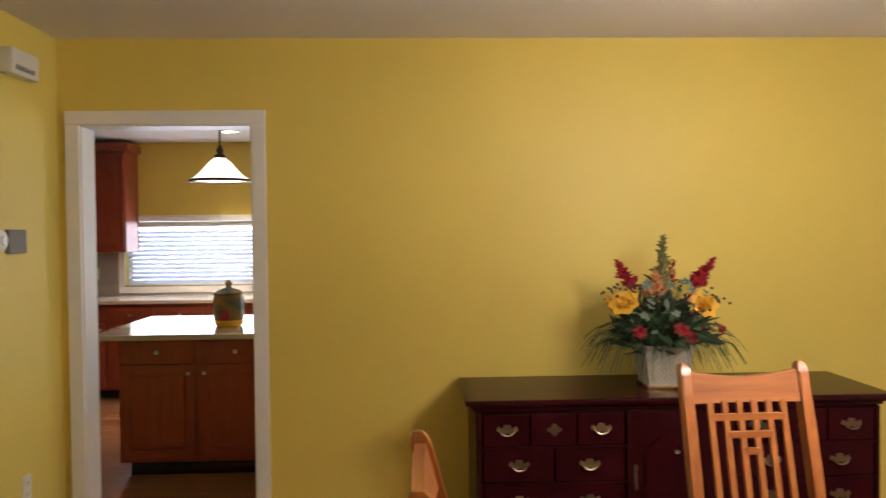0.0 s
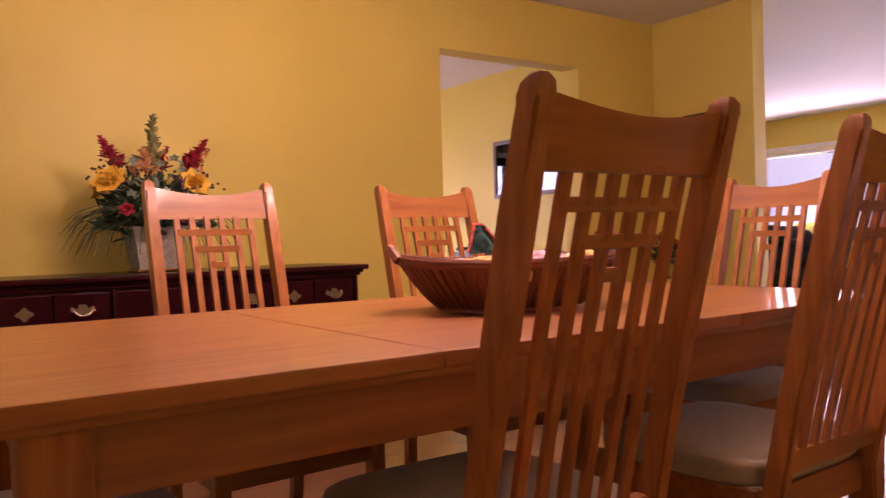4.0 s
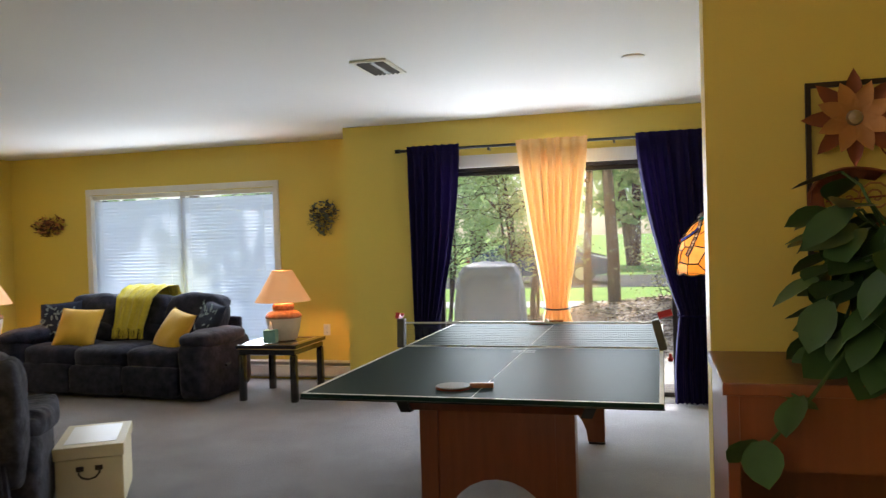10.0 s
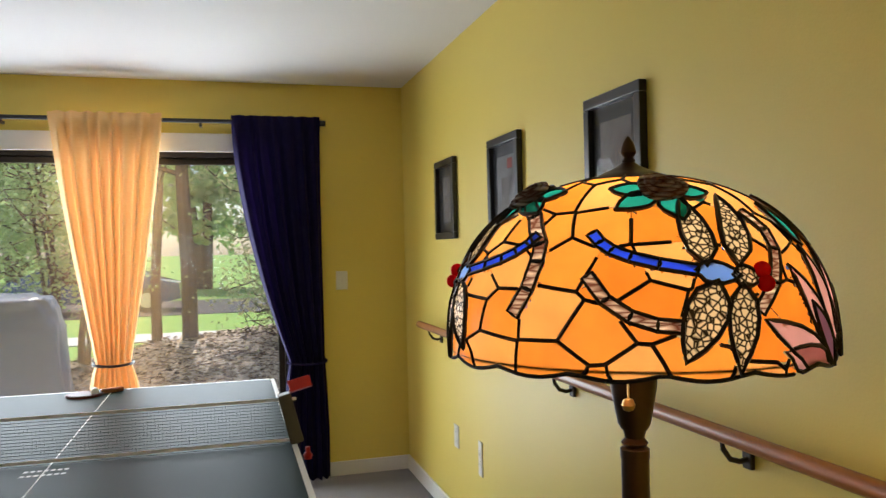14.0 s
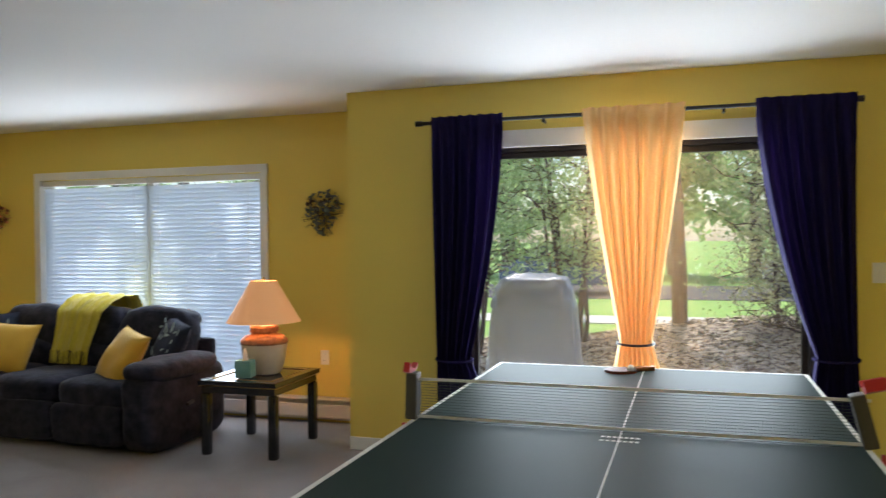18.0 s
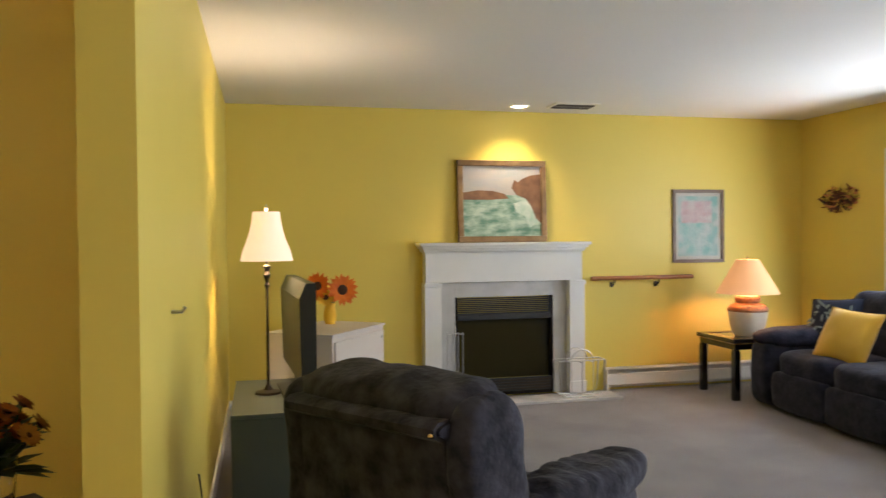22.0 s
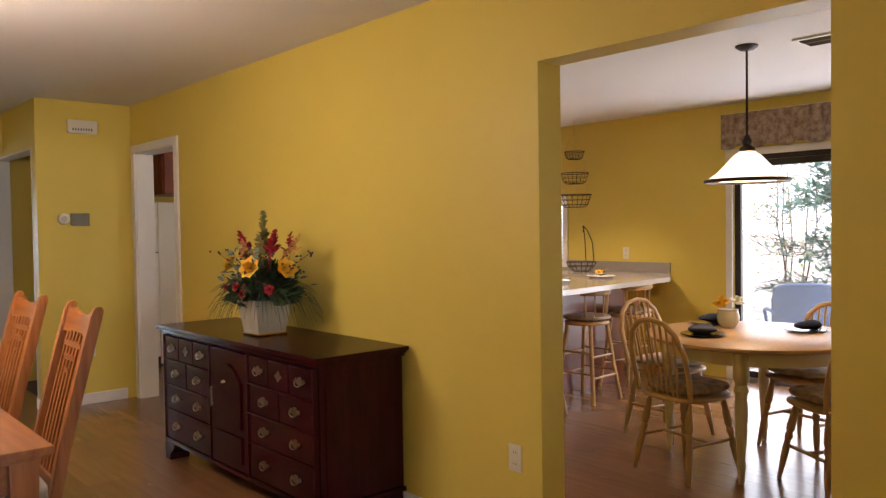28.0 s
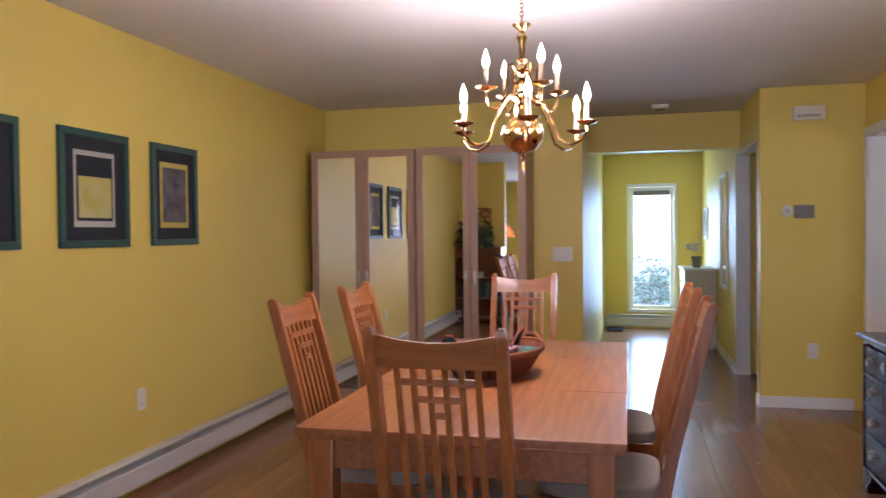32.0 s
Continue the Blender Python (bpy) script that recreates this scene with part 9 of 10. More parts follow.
    for s in (-1, 1):
        part("fixing", tube([(XS0, (y0 + y1) / 2 + s * 0.1, z1 - 0.006), (x, (y0 + y1) / 2 + s * 0.1, z1 - 0.006)], 0.004, 5), M_IRON, t)
    return t


metal_art("square iron wall art with copper blossom and butterfly", 2.97, 3.33, 1.39, 1.74, (3.272, 1.652, 0.082), ((3.125, 1.552), (3.03, 1.405), [(3.115, 1.735, 0.062), (3.04, 1.72, 0.045), (2.955, 1.572, 0.072), (3.33, 1.485, 0.070), (3.14, 1.362, 0.068)]))
metal_art("square iron wall art with a large copper blossom", -0.56, -0.17, 1.355, 1.74, (-0.262, 1.655, 0.108), ((-0.40, 1.49), (-0.30, 1.37), [(-0.17, 1.475, 0.085), (-0.42, 1.71, 0.06), (-0.57, 1.53, 0.075), (-0.40, 1.335, 0.07)]))


# dried wall sprays beside the window
def wall_spray(label, y, z, mats, seed, w, h):
    t = thing("wall_spray", label, "wreath", (XW - 0.01, y, z))
    rnd = random.Random(seed)
    for i, mt in enumerate(mats):
        bm = bmesh.new()
        for k in range(46):
            a = rnd.uniform(0, 6.28)
            r = rnd.uniform(0.2, 1.0)
            c = Vector((-0.02 - rnd.uniform(0, 0.06) * (1.1 - r), w * r * math.cos(a), h * r * math.sin(a) + 0.3 * h * abs(math.cos(a)) * r))
            m = Matrix.Translation(c) @ pose(0, 0, 0, rnd.uniform(0, 360), rnd.uniform(0, 360), rnd.uniform(0, 360))
            leaf_blade(bm, m, rnd.uniform(0.03, 0.06), rnd.uniform(0.015, 0.03), 0.2)
        part("sprigs", bm, mt, t)
    bm = bmesh.new()
    for k in range(24):
        a = rnd.uniform(0, 6.28)
        tube([(-0.01, 0, 0), (-0.04, w * 0.6 * math.cos(a), h * 0.6 * math.sin(a)), (-0.03, w * 1.15 * math.cos(a), h * 1.15 * math.sin(a) + 0.02)], 0.0025, 4, bm, 0.001)
    part("twigs", bm, M_BARK, t)
    return t


M_RUST = material("rust_dried_flower", (0.16, 0.055, 0.035), 0.85, second=(0.24, 0.10, 0.05), scale=20, mix=0.6)
M_BLUEG = material("blue_grey_dried", (0.10, 0.12, 0.13), 0.85, second=(0.20, 0.20, 0.17), scale=20, mix=0.6)
wall_spray("rust brown dried flower swag on the wall", 6.73, 1.655, [M_RUST, M_BARK, M_RUST, M_FLW_P], 3, 0.22, 0.11)
wall_spray("blue-grey dried wreath on the wall", 3.38, 1.64, [M_BLUEG, M_BARK, M_SAGE, M_BLUEG], 4, 0.16, 0.175)

# bookcase with a trailing plant by the opening
bk = thing("bookcase", "red-brown wooden bookcase with open shelves", "bookcase")
BX0, BX1, BY0, BY1, BZ = 4.22, XS0 - 0.016, -0.66, 0.04, 1.145
part("side_panel", box(BX0, BY1 - 0.022, 0, BX1, BY1, BZ - 0.024, 0.002), M_REDW, bk)
part("side_panel", box(BX0, BY0, 0, BX1, BY0 + 0.022, BZ - 0.024, 0.002), M_REDW, bk)
part("top", box(BX0 - 0.012, BY0, BZ - 0.0235, BX1, BY1 + 0.008, BZ, 0.003), M_REDW, bk)
part("back", box(BX1 - 0.012, BY0 + 0.022, 0, BX1 - 0.001, BY1 - 0.022, BZ - 0.024), M_REDW, bk)
part("frieze", box(BX0 + 0.002, BY0 + 0.022, BZ - 0.16, BX0 + 0.02, BY1 - 0.022, BZ - 0.024), M_REDW, bk)
for z in (0.06, 0.36, 0.66):
    part("shelf", box(BX0 + 0.01, BY0 + 0.022, z, BX1 - 0.0125, BY1 - 0.022, z + 0.022), M_REDW, bk)
solo("mug", lathe([(0.0, 0), (0.036, 0), (0.04, 0.005), (0.041, 0.09), (0.037, 0.09), (0.036, 0.008), (0.0, 0.006)], 22, centre=(4.30, -0.28, 0.6825)), M_CHINA, "white mug on the bookcase shelf", "mug")
rnd = random.Random(8)
for k in range(11):
    y = -0.62 + k * 0.045
    h = rnd.uniform(0.19, 0.26)
    solo("book", box(4.33, y, 0.3825, 4.53, y + 0.036, 0.3825 + h, 0.003), material("book_cover", rnd.choice([(0.12, 0.02, 0.02), (0.03, 0.05, 0.10), (0.25, 0.22, 0.16), (0.04, 0.08, 0.05)]), 0.6), "hardback book on the bookcase shelf", "book", group="books on the shelf")
M_POTHOS = material("pothos_leaf", (0.030, 0.075, 0.020), 0.35, second=(0.055, 0.115, 0.03), scale=8, mix=0.6)
pt_ = thing("trailing_plant", "trailing pothos with broad green leaves on the bookcase", "plant", (4.36, -0.36, BZ + 0.0005))
part("pot", lathe([(0.0, 0), (0.07, 0), (0.085, 0.10), (0.092, 0.12), (0.084, 0.12), (0.07, 0.10), (0.0, 0.10)], 22), M_TERRA, pt_, "terracotta pot")
vines = bmesh.new()
blades = bmesh.new()
for k in range(70):
    a = rnd.uniform(math.radians(50), math.radians(310))
    el = rnd.uniform(-1.0, 1.2)
    ca, sa = math.cos(a), math.sin(a)
    out_ = rnd.uniform(0.16, 0.25) * (0.6 + 0.4 * math.cos(el))
    end = Vector((max(-0.30, min(0.15, out_ * ca)), out_ * sa, 0.17 + 0.24 * math.sin(el)))
    if end.x > -0.16:
        end.z = max(0.03, end.z)
    q = [Vector((0.03 * ca, 0.03 * sa, 0.12)), Vector((0.09 * ca, 0.09 * sa, 0.24)), end.lerp(Vector((0.09 * ca, 0.09 * sa, 0.24)), 0.4) + Vector((0, 0, 0.03)), end]
    tube(q, 0.0032, 5, vines)
    for j in range(4):
        p = q[1].lerp(q[2], j / 2) if j < 2 else q[2].lerp(q[3], (j - 1) / 2)
        m = Matrix.Translation(p) @ pose(0, 0, 0, 0, 0, math.degrees(a) - 90 + rnd.uniform(-50, 50)) @ pose(0, 0, 0, rnd.uniform(-75, 5), rnd.uniform(-30, 30), 0)
        leaf_blade(blades, m, rnd.uniform(0.085, 0.125), rnd.uniform(0.065, 0.092), 0.12, 5)
# one runner that hangs towards the opening
q = [Vector((-0.02, 0.05, 0.12)), Vector((-0.10, 0.16, 0.10)), Vector((-0.16, 0.26, -0.02)), Vector((-0.17, 0.33, -0.10))]
tube(q, 0.0035, 5, vines)
q = [p + Vector((0, 0.02, 0.0)) for p in q]
for p, d, az in ((q[2], 0.085, 40), (q[3], 0.09, 80), (q[3], 0.085, -60), (q[2], 0.08, -100), (q[1], 0.085, 20)):
    leaf_blade(blades, Matrix.Translation(p) @ pose(0, 0, 0, 0, 0, az) @ pose(0, 0, 0, -50, 15, 0), d, 0.072, 0.12, 5)
part("vines", vines, M_STEM, pt_)
part("leaves", blades, M_POTHOS, pt_, "broad glossy green leaves", smooth=60)

# stained glass lamp
tf = thing("stained_glass_lamp", "bronze floor lamp with amber dragonfly glass shade", "floor lamp", (5.345, -0.14, 0))
M_BRONZE = material("dark_bronze", (0.055, 0.032, 0.018), 0.35, 0.8, second=(0.10, 0.055, 0.028), scale=20, mix=0.6)


def lit_glass(name, color, rough=0.25):
    mat = bpy.data.materials.new(name)
    mat.use_nodes = True
    nt = mat.node_tree
    b = nt.nodes["Principled BSDF"]
    b.inputs["Roughness"].default_value = rough
    tc = nt.nodes.new("ShaderNodeTexCoord")
    no = nt.nodes.new("ShaderNodeTexNoise")
    no.inputs["Scale"].default_value = 22
    hs = nt.nodes.new("ShaderNodeHueSaturation")
    hs.inputs["Color"].default_value = (*color, 1)
    mr = nt.nodes.new("ShaderNodeMapRange")
    mr.inputs["To Min"].default_value, mr.inputs["To Max"].default_value = 0.75, 1.2
    info = nt.nodes.new("ShaderNodeObjectInfo")
    ad = nt.nodes.new("ShaderNodeMath")
    ad.inputs[1].default_value = 0.30
    ad.operation = "MULTIPLY_ADD"
    nt.links.new(tc.outputs["Object"], no.inputs["Vector"])
    nt.links.new(info.outputs["Random"], ad.inputs[0])
    nt.links.new(no.outputs[0], ad.inputs[2])
    nt.links.new(ad.outputs[0], mr.inputs["Value"])
    nt.links.new(mr.outputs[0], hs.inputs["Value"])
    nt.links.new(hs.outputs[0], b.inputs["Base Color"])
    tr = nt.nodes.new("ShaderNodeBsdfTranslucent")
    nt.links.new(hs.outputs[0], tr.inputs["Color"])
    mx = nt.nodes.new("ShaderNodeMixShader")
    mx.inputs[0].default_value = 0.72
    nt.links.new(b.outputs[0], mx.inputs[1])
    nt.links.new(tr.outputs[0], mx.inputs[2])
    nt.links.new(mx.outputs[0], nt.nodes["Material Output"].inputs["Surface"])
    return mat


G_AMB = lit_glass("amber_glass", (0.90, 0.33, 0.050))
G_AMB2 = lit_glass("deep_amber_glass", (0.86, 0.26, 0.030))
G_PALE = lit_glass("pale_amber_glass", (0.92, 0.44, 0.13))
G_GREEN = lit_glass("green_glass", (0.010, 0.26, 0.24))
G_BLUE = lit_glass("blue_glass", (0.02, 0.07, 0.95))
G_SKY = lit_glass("light_blue_glass", (0.12, 0.30, 0.95))
G_PINK = lit_glass("pink_glass", (0.60, 0.33, 0.36))
G_MAUVE = lit_glass("mauve_glass", (0.34, 0.25, 0.46))
G_RED = lit_glass("red_glass", (0.75, 0.01, 0.015))


def mottled(name, dark, light, scale, stretch, lo, hi):
    mat = lit_glass(name, dark)
    nt = mat.node_tree
    hs = next(n for n in nt.nodes if n.type == "HUE_SAT")
    tc = next(n for n in nt.nodes if n.type == "TEX_COORD")
    mp = nt.nodes.new("ShaderNodeMapping")
    mp.inputs["Scale"].default_value = stretch
    vo = nt.nodes.new("ShaderNodeTexVoronoi")
    vo.feature = "DISTANCE_TO_EDGE"
    vo.inputs["Scale"].default_value = scale
    rp = nt.nodes.new("ShaderNodeMapRange")
    rp.inputs["From Min"].default_value, rp.inputs["From Max"].default_value = lo, hi
    mix = nt.nodes.new("ShaderNodeMix")
    mix.data_type = "RGBA"
    mix.inputs[6].default_value = (*dark, 1)
    mix.inputs[7].default_value = (*light, 1)
    nt.links.new(tc.outputs["Object"], mp.inputs["Vector"])
    nt.links.new(mp.outputs[0], vo.inputs["Vector"])
    nt.links.new(vo.outputs["Distance"], rp.inputs["Value"])
    nt.links.new(rp.outputs[0], mix.inputs[0])
    nt.links.new(mix.outputs[2], hs.inputs["Color"])
    return mat


G_WING = mottled("mottled_wing_glass", (0.015, 0.010, 0.006), (0.66, 0.55, 0.36), 150, (1, 1, 1), 0.05, 0.22)
G_STREAK = mottled("streaky_brown_glass", (0.16, 0.06, 0.04), (0.82, 0.70, 0.60), 38, (1, 1, 5), 0.02, 0.45)
M_LEAD = material("lead_came", (0.02, 0.014, 0.010), 0.4, 0.7)
Z0, Z1, R0 = 1.287, 1.499, 0.230


def dome(u, v):
    """Point of the shade: u turns once round, v runs from the rim to the crown."""
    a = 2 * math.pi * u
    w = math.sin(v * 1.508)
    r = R0 * (1 - w ** 2.4) ** 0.4545
    z = Z0 + (Z1 - Z0) * w
    if v < 0.02:
        z -= 0.007 * abs(math.sin(a * 8))
    return Vector((r * math.cos(a), r * math.sin(a), z))


rnd = random.Random(21)
shade = part("shade_frame", lathe([(R0 - 0.002, 0.001), (R0 + 0.0005, 0.002), (R0 - 0.001, 0.004)], 60, cap=False, centre=(0, 0, Z0)), M_LEAD, tf, "bronze rim of the shade")


def lift(p, d=0.005):
    n = Vector((p.x, p.y, (p.z - Z0 + 0.04) * 0.9)).normalized()
    return p + n * d


PLACED = []


def covered(u, v):
    """Whether a piece that was placed before already fills this spot of the shade."""
    for poly, u_lo, u_hi, v_lo, v_hi in PLACED:
        if not v_lo <= v <= v_hi:
            continue
        for wrap in (-1, 0, 1):
            x, odd = u + wrap, False
            if not u_lo <= x <= u_hi:
                continue
            for (u0, v0), (u1, v1) in zip(poly, poly[1:] + poly[:1]):
                if (v0 > v) != (v1 > v) and x < (u1 - u0) * (v - v0) / (v1 - v0) + u0:
                    odd = not odd
            if odd:
                return True
    return False


def glass(outline, mat_, d=0.0, wide=0.0028, shrink=0.94, steps=3):
    """One piece of glass within an outline of (u, v) points, and the lead round it."""
    if d:
        us, vs = [p[0] for p in outline], [p[1] for p in outline]
        PLACED.append(([tuple(p) for p in outline], min(us), max(us), min(vs), max(vs)))
    k = len(outline)
    cu, cv = sum(p[0] for p in outline) / k, sum(p[1] for p in outline) / k
    ring = []
    for i in range(k):
        p, q = outline[i], outline[(i + 1) % k]
        ring += [(p[0] + (q[0] - p[0]) * j / steps, p[1] + (q[1] - p[1]) * j / steps) for j in range(steps)]

    def at(p, f):
        return lift(dome(cu + (p[0] - cu) * f, max(0.0, min(1.0, cv + (p[1] - cv) * f))), d)

    bm = bmesh.new()
    m = len(ring)
    if d:
        levels = (0.5, shrink + 0.04)
    else:
        levels = (0.12, 0.24, 0.36, 0.48, 0.60, 0.72, 0.85, shrink + 0.04)
    rows = [[bm.verts.new(at(p, f)) for p in ring] for f in levels]
    c = bm.verts.new(lift(dome(cu, cv), d))
    for k, row in enumerate(rows):
        f = (levels[k - 1] + levels[k]) / 2 if k else levels[0] * 0.67
        for i in range(m):
            j = (i + 1) % m
            if not d and covered(cu + ((ring[i][0] + ring[j][0]) / 2 - cu) * f, cv + ((ring[i][1] + ring[j][1]) / 2 - cv) * f):
                continue
            bm.faces.new((c, row[i], row[j]) if k == 0 else (rows[k - 1][i], row[i], row[j], rows[k - 1][j]))
    for v in [v for v in bm.verts if not v.link_faces]:
        bm.verts.remove(v)
    if not bm.faces:
        bm.free()
        return
    part("glass_piece", bm, mat_, shade, smooth=60)
    if d:
        part("lead_came", tube([at(p, 1.0) for p in ring], wide, 4, closed=True), M_LEAD, shade)
        return
    lead, run = bmesh.new(), []
    for p in ring + ring[:1]:
        if covered(*p):
            if len(run) > 1:
                tube(run, wide, 4, lead)
            run = []
        else:
            run.append(at(p, 1.0))
    if len(run) > 1:
        tube(run, wide, 4, lead)
    if lead.faces:
        part("lead_came", lead, M_LEAD, shade)
    else:
        lead.free()


def blade_shape(p, q, wid, n=5):
    """A pointed oval outline from p to q on the unrolled shade; wid is its half width in metres."""
    r_here = 2 * math.pi * max(0.06, math.hypot(dome(p[0], (p[1] + q[1]) / 2).x, dome(p[0], (p[1] + q[1]) / 2).y))
    dx, dy = (q[0] - p[0]) * r_here, (q[1] - p[1]) * 0.33
    ln = math.hypot(dx, dy)
    pts = []
    for side_ in (1, -1):
        for k in range(n + 1):
            t_ = k / n if side_ > 0 else 1 - k / n
            if side_ < 0 and k in (0, n):
                continue
            e = side_ * wid * math.sin(math.pi * t_ ** 0.75) ** 0.8
            x, y = dx * t_ - dy / ln * e, dy * t_ + dx / ln * e
            pts.append((p[0] + x / r_here, p[1] + y / 0.33))
    return pts


def ribbon(pts, half, n, mat_, d):
    """A curved strip of n pieces along (u, v) points."""
    us, vs = [p[0] for p in pts], [p[1] for p in pts]
    ts = np.linspace(0, 1, len(pts))

    def at(t_):
        return np.interp(t_, ts, us), np.interp(t_, ts, vs)

    for j in range(n):
        quad = []
        for t_, e in ((j / n, -1), ((j + 0.96) / n, -1), ((j + 0.96) / n, 1), (j / n, 1)):
            (u0, v0), (u1, v1) = at(max(0, t_ - 0.05)), at(min(1, t_ + 0.05))
            u_, v_ = at(t_)
            r_here = 2 * math.pi * max(0.08, math.hypot(dome(u_, v_).x, dome(u_, v_).y))
            dx, dy = (u1 - u0) * r_here, (v1 - v0) * 0.33
            ln = math.hypot(dx, dy)
            quad.append((u_ - dy / ln * e * half / r_here, v_ + dx / ln * e * half / 0.33))
        glass(quad, mat_, d, 0.0022, 0.92, 2)


for k in range(4):
    # two mirrored pairs of dragonflies, tails together
    s = 1 if k % 2 else -1
    uc = 0.359 + 0.5 * (k // 2)

    def on(o, v):
        return (uc + s * o, v)

    ribbon([on(0.026, 0.47), on(0.036, 0.42), on(0.049, 0.385), on(0.0725, 0.352), on(0.108, 0.322)], 0.0058, 5, G_BLUE, 0.003)
    glass(blade_shape(on(0.104, 0.322), on(0.140, 0.298), 0.0125), G_SKY, 0.0036, 0.0022, 0.92, 2)
    glass(blade_shape(on(0.132, 0.302), on(0.156, 0.288), 0.012), G_WING, 0.004, 0.0022, 0.92, 2)
    for p, q, wid in ((on(0.114, 0.335), on(0.112, 0.63), 0.0155), (on(0.139, 0.33), on(0.164, 0.65), 0.0155), (on(0.120, 0.285), on(0.0925, 0.035), 0.021), (on(0.139, 0.275), on(0.130, 0.005), 0.0165)):
        glass(blade_shape(p, q, wid), G_WING, 0.0032, 0.0028, 0.92, 2)
    for v in (0.312, 0.266):
        bm = bmesh.new()
        bmesh.ops.create_icosphere(bm, subdivisions=2, radius=0.0088, matrix=Matrix.Translation(lift(dome(*on(0.157, v)), 0.006)))
        part("glass_eye", bm, G_RED, shade)
    # streaky ribbons that sweep round the tail and past the head
    if s > 0:
        ribbon([on(0.026, 0.31), on(0.045, 0.20), on(0.070, 0.152), on(0.092, 0.142)], 0.0062, 4, G_STREAK, 0.0026)
    else:
        ribbon([on(0.085, 0.66), on(0.045, 0.56), on(0.020, 0.43), on(0.018, 0.36), on(0.022, 0.26), on(0.033, 0.17)], 0.0078, 5, G_STREAK, 0.0026)
    ribbon([on(0.176, 0.56), on(0.187, 0.47), on(0.1835, 0.39), on(0.168, 0.273), on(0.148, 0.18)], 0.0066, 4, G_STREAK, 0.0024)
    # teal leaves and a moulded rose under the cap
    c = on(0.098, 0.685)
    for ang, ln in ((172, 0.056), (218, 0.058), (278, 0.056), (352, 0.050), (60, 0.04)):
        a = math.radians(ang)
        r_here = 2 * math.pi * math.hypot(dome(*c).x, dome(*c).y)
        p = (c[0] + s * 0.012 * math.cos(a) / r_here, c[1] + 0.012 * math.sin(a) / 0.33)
        glass(blade_shape(p, (c[0] + s * ln * math.cos(a) / r_here, c[1] + ln * math.sin(a) / 0.33), 0.0155), G_GREEN, 0.0034, 0.0026, 0.92, 2)
    up = (lift(dome(*c), 0.01) - dome(*c)).normalized()
    q = up.to_track_quat("Z", "Y").to_matrix().to_4x4()
    rose = bmesh.new()
    for rad_, h_, th_ in ((0.023, 0.004, 0.0042), (0.0165, 0.007, 0.004), (0.009, 0.009, 0.0038)):
        tube([Matrix.Translation(lift(dome(*c), 0.004)) @ q @ Vector((rad_ * (1 + 0.08 * math.cos(3 * a)) * math.cos(a), rad_ * (1 + 0.08 * math.cos(3 * a)) * math.sin(a), h_)) for a in [2 * math.pi * j / 20 for j in range(20)]], th_, 6, rose, closed=True)
    bmesh.ops.create_icosphere(rose, subdivisions=2, radius=0.02, matrix=Matrix.Translation(lift(dome(*c), 0.002)) @ q @ Matrix.Diagonal((1, 1, 0.4, 1)))
    part("jewel", rose, G_STREAK, shade, "moulded glass rose")
for k in range(2):
    # pale pink blossom at the rim between two heads
    uc = 0.609 + 0.5 * k
    for o, v, wid in ((-0.098, 0.155, 0.017), (-0.082, 0.05, 0.016), (-0.060, 0.33, 0.016), (-0.026, 0.40, 0.017), (0.010, 0.42, 0.017), (0.044, 0.36, 0.017), (0.078, 0.20, 0.017), (0.09, 0.06, 0.016)):
        glass(blade_shape((uc + o * 0.25, -0.02 + 0.05 * (abs(o) < 0.05)), (uc + o, v), wid), G_PINK, 0.0030, 0.0024, 0.92, 2)
    for o, v in ((-0.045, 0.20), (0.03, 0.24)):
        glass(blade_shape((uc + o * 0.4, 0.0), (uc + o, v), 0.012), G_MAUVE, 0.0042, 0.0024, 0.92, 2)
    for o, v in ((-0.03, 0.50), (0.015, 0.56), (0.05, 0.48)):
        glass(blade_shape((uc + o * 0.6, 0.40), (uc + o, v + 0.1), 0.011), G_GREEN, 0.0034, 0.0024, 0.92, 2)
# background of irregular amber panes: nearest-seed cells in the unrolled shade
seeds = []
for v, n in ((-0.02, 26), (0.16, 25), (0.32, 23), (0.48, 20), (0.66, 15), (0.88, 9)):
    off = rnd.random()
    seeds += [((k + off + rnd.uniform(-0.34, 0.34)) / n, v + rnd.uniform(-0.055, 0.055), v) for k in range(n)]
for i, (su, sv, row) in enumerate(seeds):
    poly = [(su - 0.12, 0.0), (su + 0.12, 0.0), (su + 0.12, 1.0), (su - 0.12, 1.0)]
    for j, (tu, tv, _) in enumerate(seeds):
        for wrap in (-1, 0, 1):
            if (j == i and wrap == 0) or abs(tu + wrap - su) > 0.25:
                continue
            # keep the side of the bisector that holds this seed; u counts 3.4 times as long as v
            nx, ny = (tu + wrap - su) * 3.4 ** 2, tv - sv
            mid = nx * (tu + wrap + su) / 2 + ny * (tv + sv) / 2
            out_ = []
            for a in range(len(poly)):
                p, q = poly[a], poly[(a + 1) % len(poly)]
                dp, dq = nx * p[0] + ny * p[1] - mid, nx * q[0] + ny * q[1] - mid
                if dp <= 0:
                    out_.append(p)
                if dp * dq < 0:
                    s_ = dp / (dp - dq)
                    out_.append((p[0] + (q[0] - p[0]) * s_, p[1] + (q[1] - p[1]) * s_))
            poly = out_
            if len(poly) < 3:
                break
        if len(poly) < 3:
            break
    if len(poly) < 3:
        continue
    mat_ = rnd.choice([G_AMB, G_AMB, G_AMB, G_AMB2, G_PALE])
    glass(poly, mat_, 0.0, 0.0022, 0.94, 5)
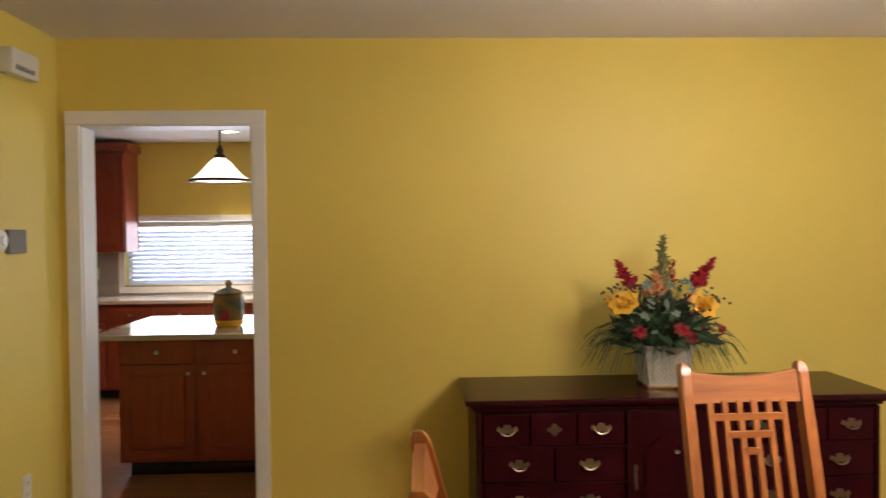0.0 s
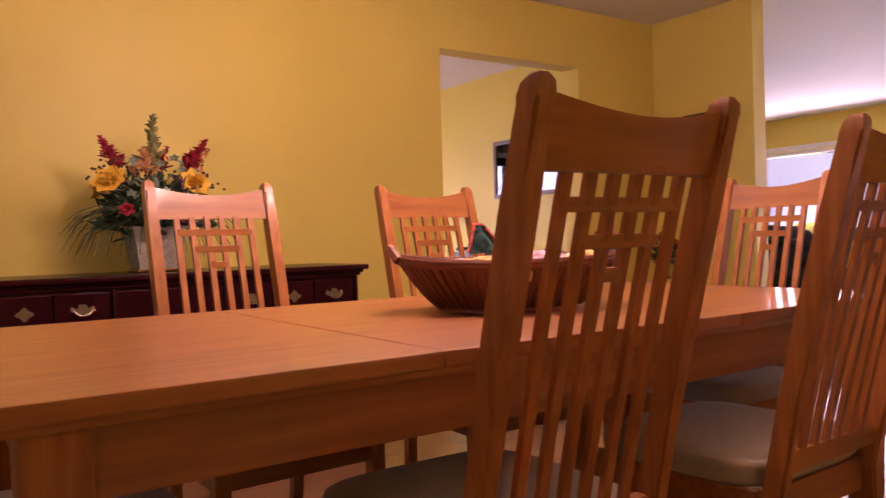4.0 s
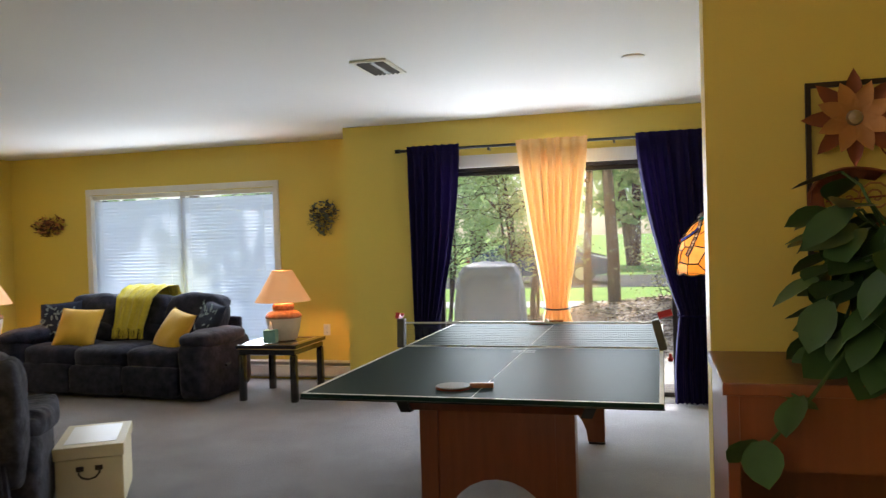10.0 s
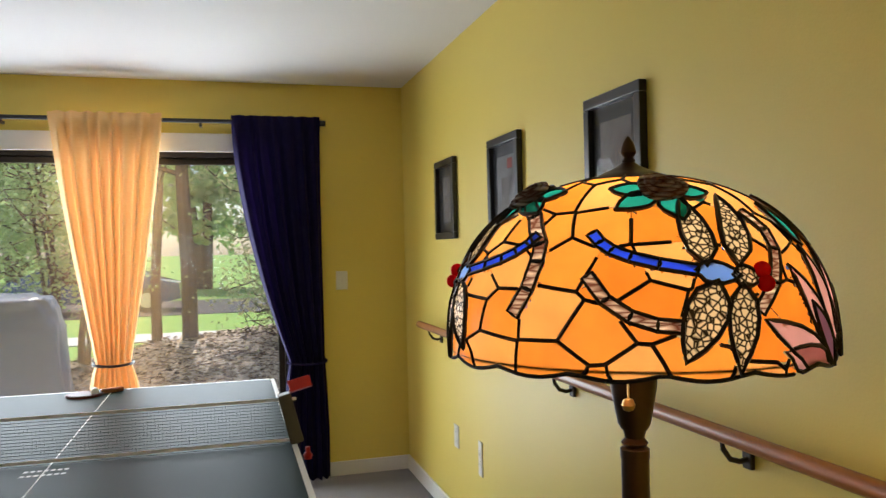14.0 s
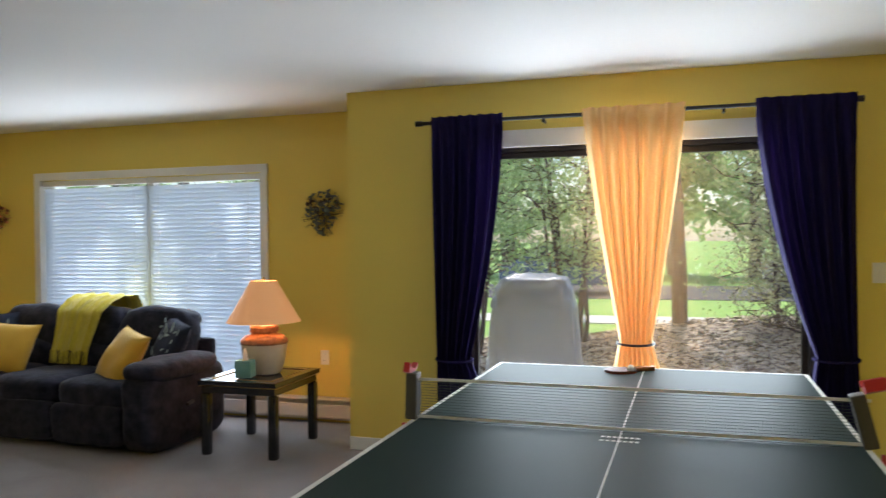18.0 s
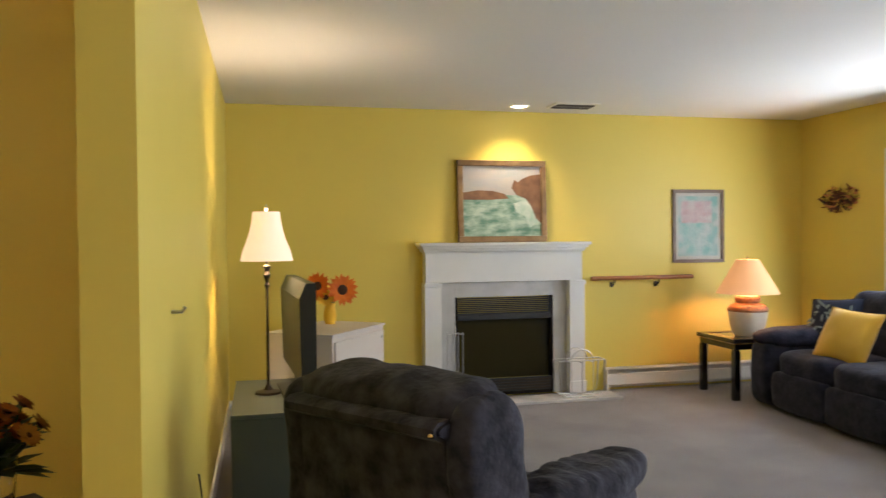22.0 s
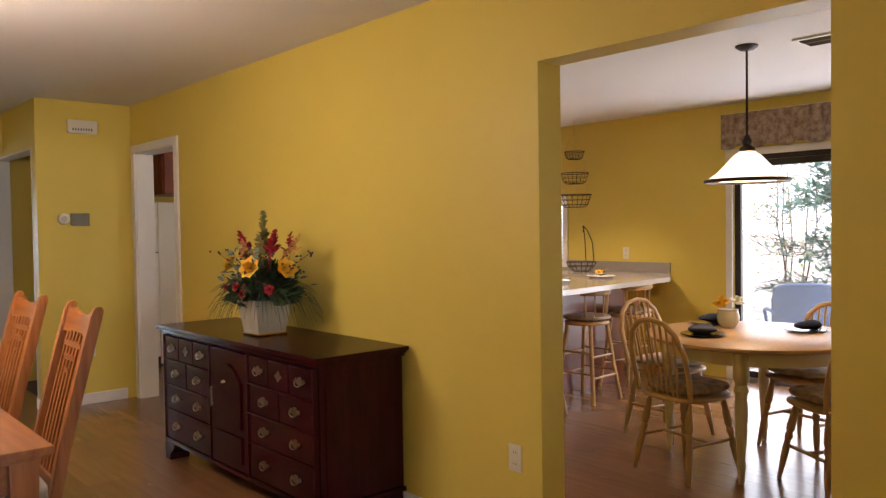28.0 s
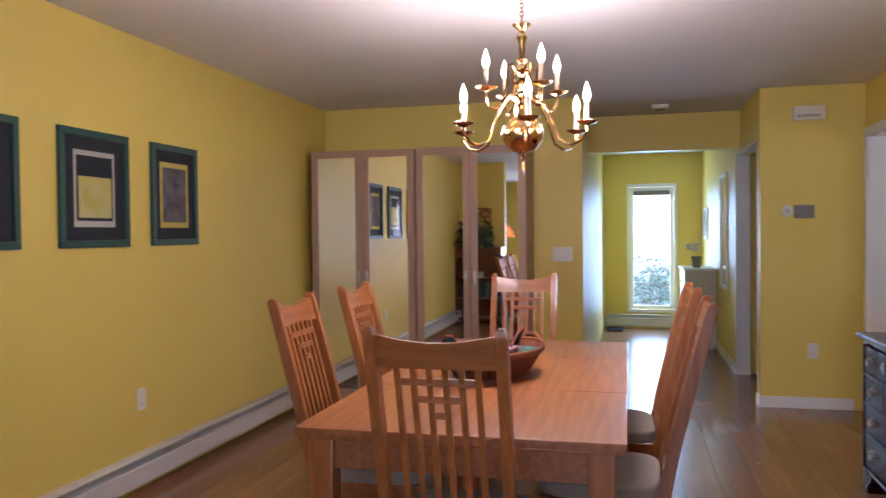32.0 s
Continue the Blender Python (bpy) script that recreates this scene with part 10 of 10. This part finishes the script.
part("crown_cap", lathe([(0.060, Z1 - 0.014), (0.064, Z1 - 0.010), (0.058, Z1 - 0.004), (0.034, Z1 + 0.004), (0.016, Z1 + 0.012), (0.008, Z1 + 0.018), (0.0, Z1 + 0.018)], 28), M_BRONZE, tf, "pierced bronze cap")
part("finial", lathe([(0.005, Z1 + 0.016), (0.009, Z1 + 0.020), (0.006, Z1 + 0.024), (0.0105, Z1 + 0.030), (0.009, Z1 + 0.036), (0.0075, Z1 + 0.042), (0.003, Z1 + 0.049), (0.0, Z1 + 0.052)], 14), M_BRONZE, tf)
bm = lathe([(0.0, 1.180), (0.018, 1.181), (0.022, 1.188), (0.027, 1.212), (0.0315, 1.236), (0.0325, 1.246), (0.026, 1.252), (0.0, 1.252)], 24)
for v in bm.verts:
    if v.index % 2:
        v.co.x, v.co.y = v.co.x * 0.93, v.co.y * 0.93
part("socket_cup", bm, M_BRONZE, tf, "fluted bronze socket cup")
part("pole", lathe([(0.0175, 0.05), (0.0175, 1.142), (0.0185, 1.146), (0.0185, 1.156), (0.014, 1.159), (0.017, 1.164), (0.012, 1.170), (0.015, 1.181)], 20), M_BRONZE, tf)
part("stem", tube([(0, 0, 1.25), (0, 0, Z1 + 0.03)], 0.006, 8), M_BRONZE, tf)
part("base", lathe([(0.0, 0), (0.15, 0.0), (0.155, 0.012), (0.12, 0.025), (0.06, 0.035), (0.025, 0.055), (0.014, 0.06)], 32), M_BRONZE, tf)
pc = part("pull_chain", tube([(-0.026, 0.022, 1.25), (-0.029, 0.024, 1.226)], 0.0016, 5), M_GOLD, tf)
part("chain_bead", lathe([(0.0, 1.210), (0.006, 1.212), (0.0085, 1.218), (0.006, 1.225), (0.0, 1.227)], 12, centre=(-0.029, 0.024, 0)), M_GOLD, pc)
lamp("stained_glass_glow", "POINT", pose(5.345, -0.14, 1.37), 2.9, (1.0, 0.80, 0.55), 0.06)

# ---- floor planks ----
def planks(x0, y0, x1, y1, wide, long, floor, step):
    """Laminate boards lying along x, each a piece of its own, on shared meshes."""
    rnd = random.Random(4)
    cache = {}
    y = y0
    row = 0
    while y < y1 - 0.01:
        yy = min(y + wide, y1)
        x = x0 - (row * step % long)
        while x < x1 - 0.01:
            a, b = max(x, x0), min(x + long, x1)
            if b - a > 0.02:
                key = (round(b - a, 2), round(yy - y, 3))
                if key not in cache:
                    cache[key] = finish(box(-(b - a) / 2 + 0.0006, -(yy - y) / 2 + 0.0006, -0.012, (b - a) / 2 - 0.0006, (yy - y) / 2 - 0.0006, 0.0), M_FLOOR, 0)
                ob = new("plank", cache[key])
                ob.parent = floor
                ob.location = ((a + b) / 2, (y + yy) / 2, rnd.uniform(-0.0003, 0.0003))
            x += long
        y = yy
        row += 1


floor_main = tagged(new("floor"), "glossy reddish brown laminate planks", "floor", "", "structure")
planks(-1.9, -0.68, 4.615, 3.66, 0.19, 1.28, floor_main, 0.47)
planks(-6.6, 1.53, -1.9, 2.99, 0.19, 1.28, floor_main, 0.47)
planks(-5.08, 3.66, XS0, YN, 0.19, 1.28, floor_main, 0.47)
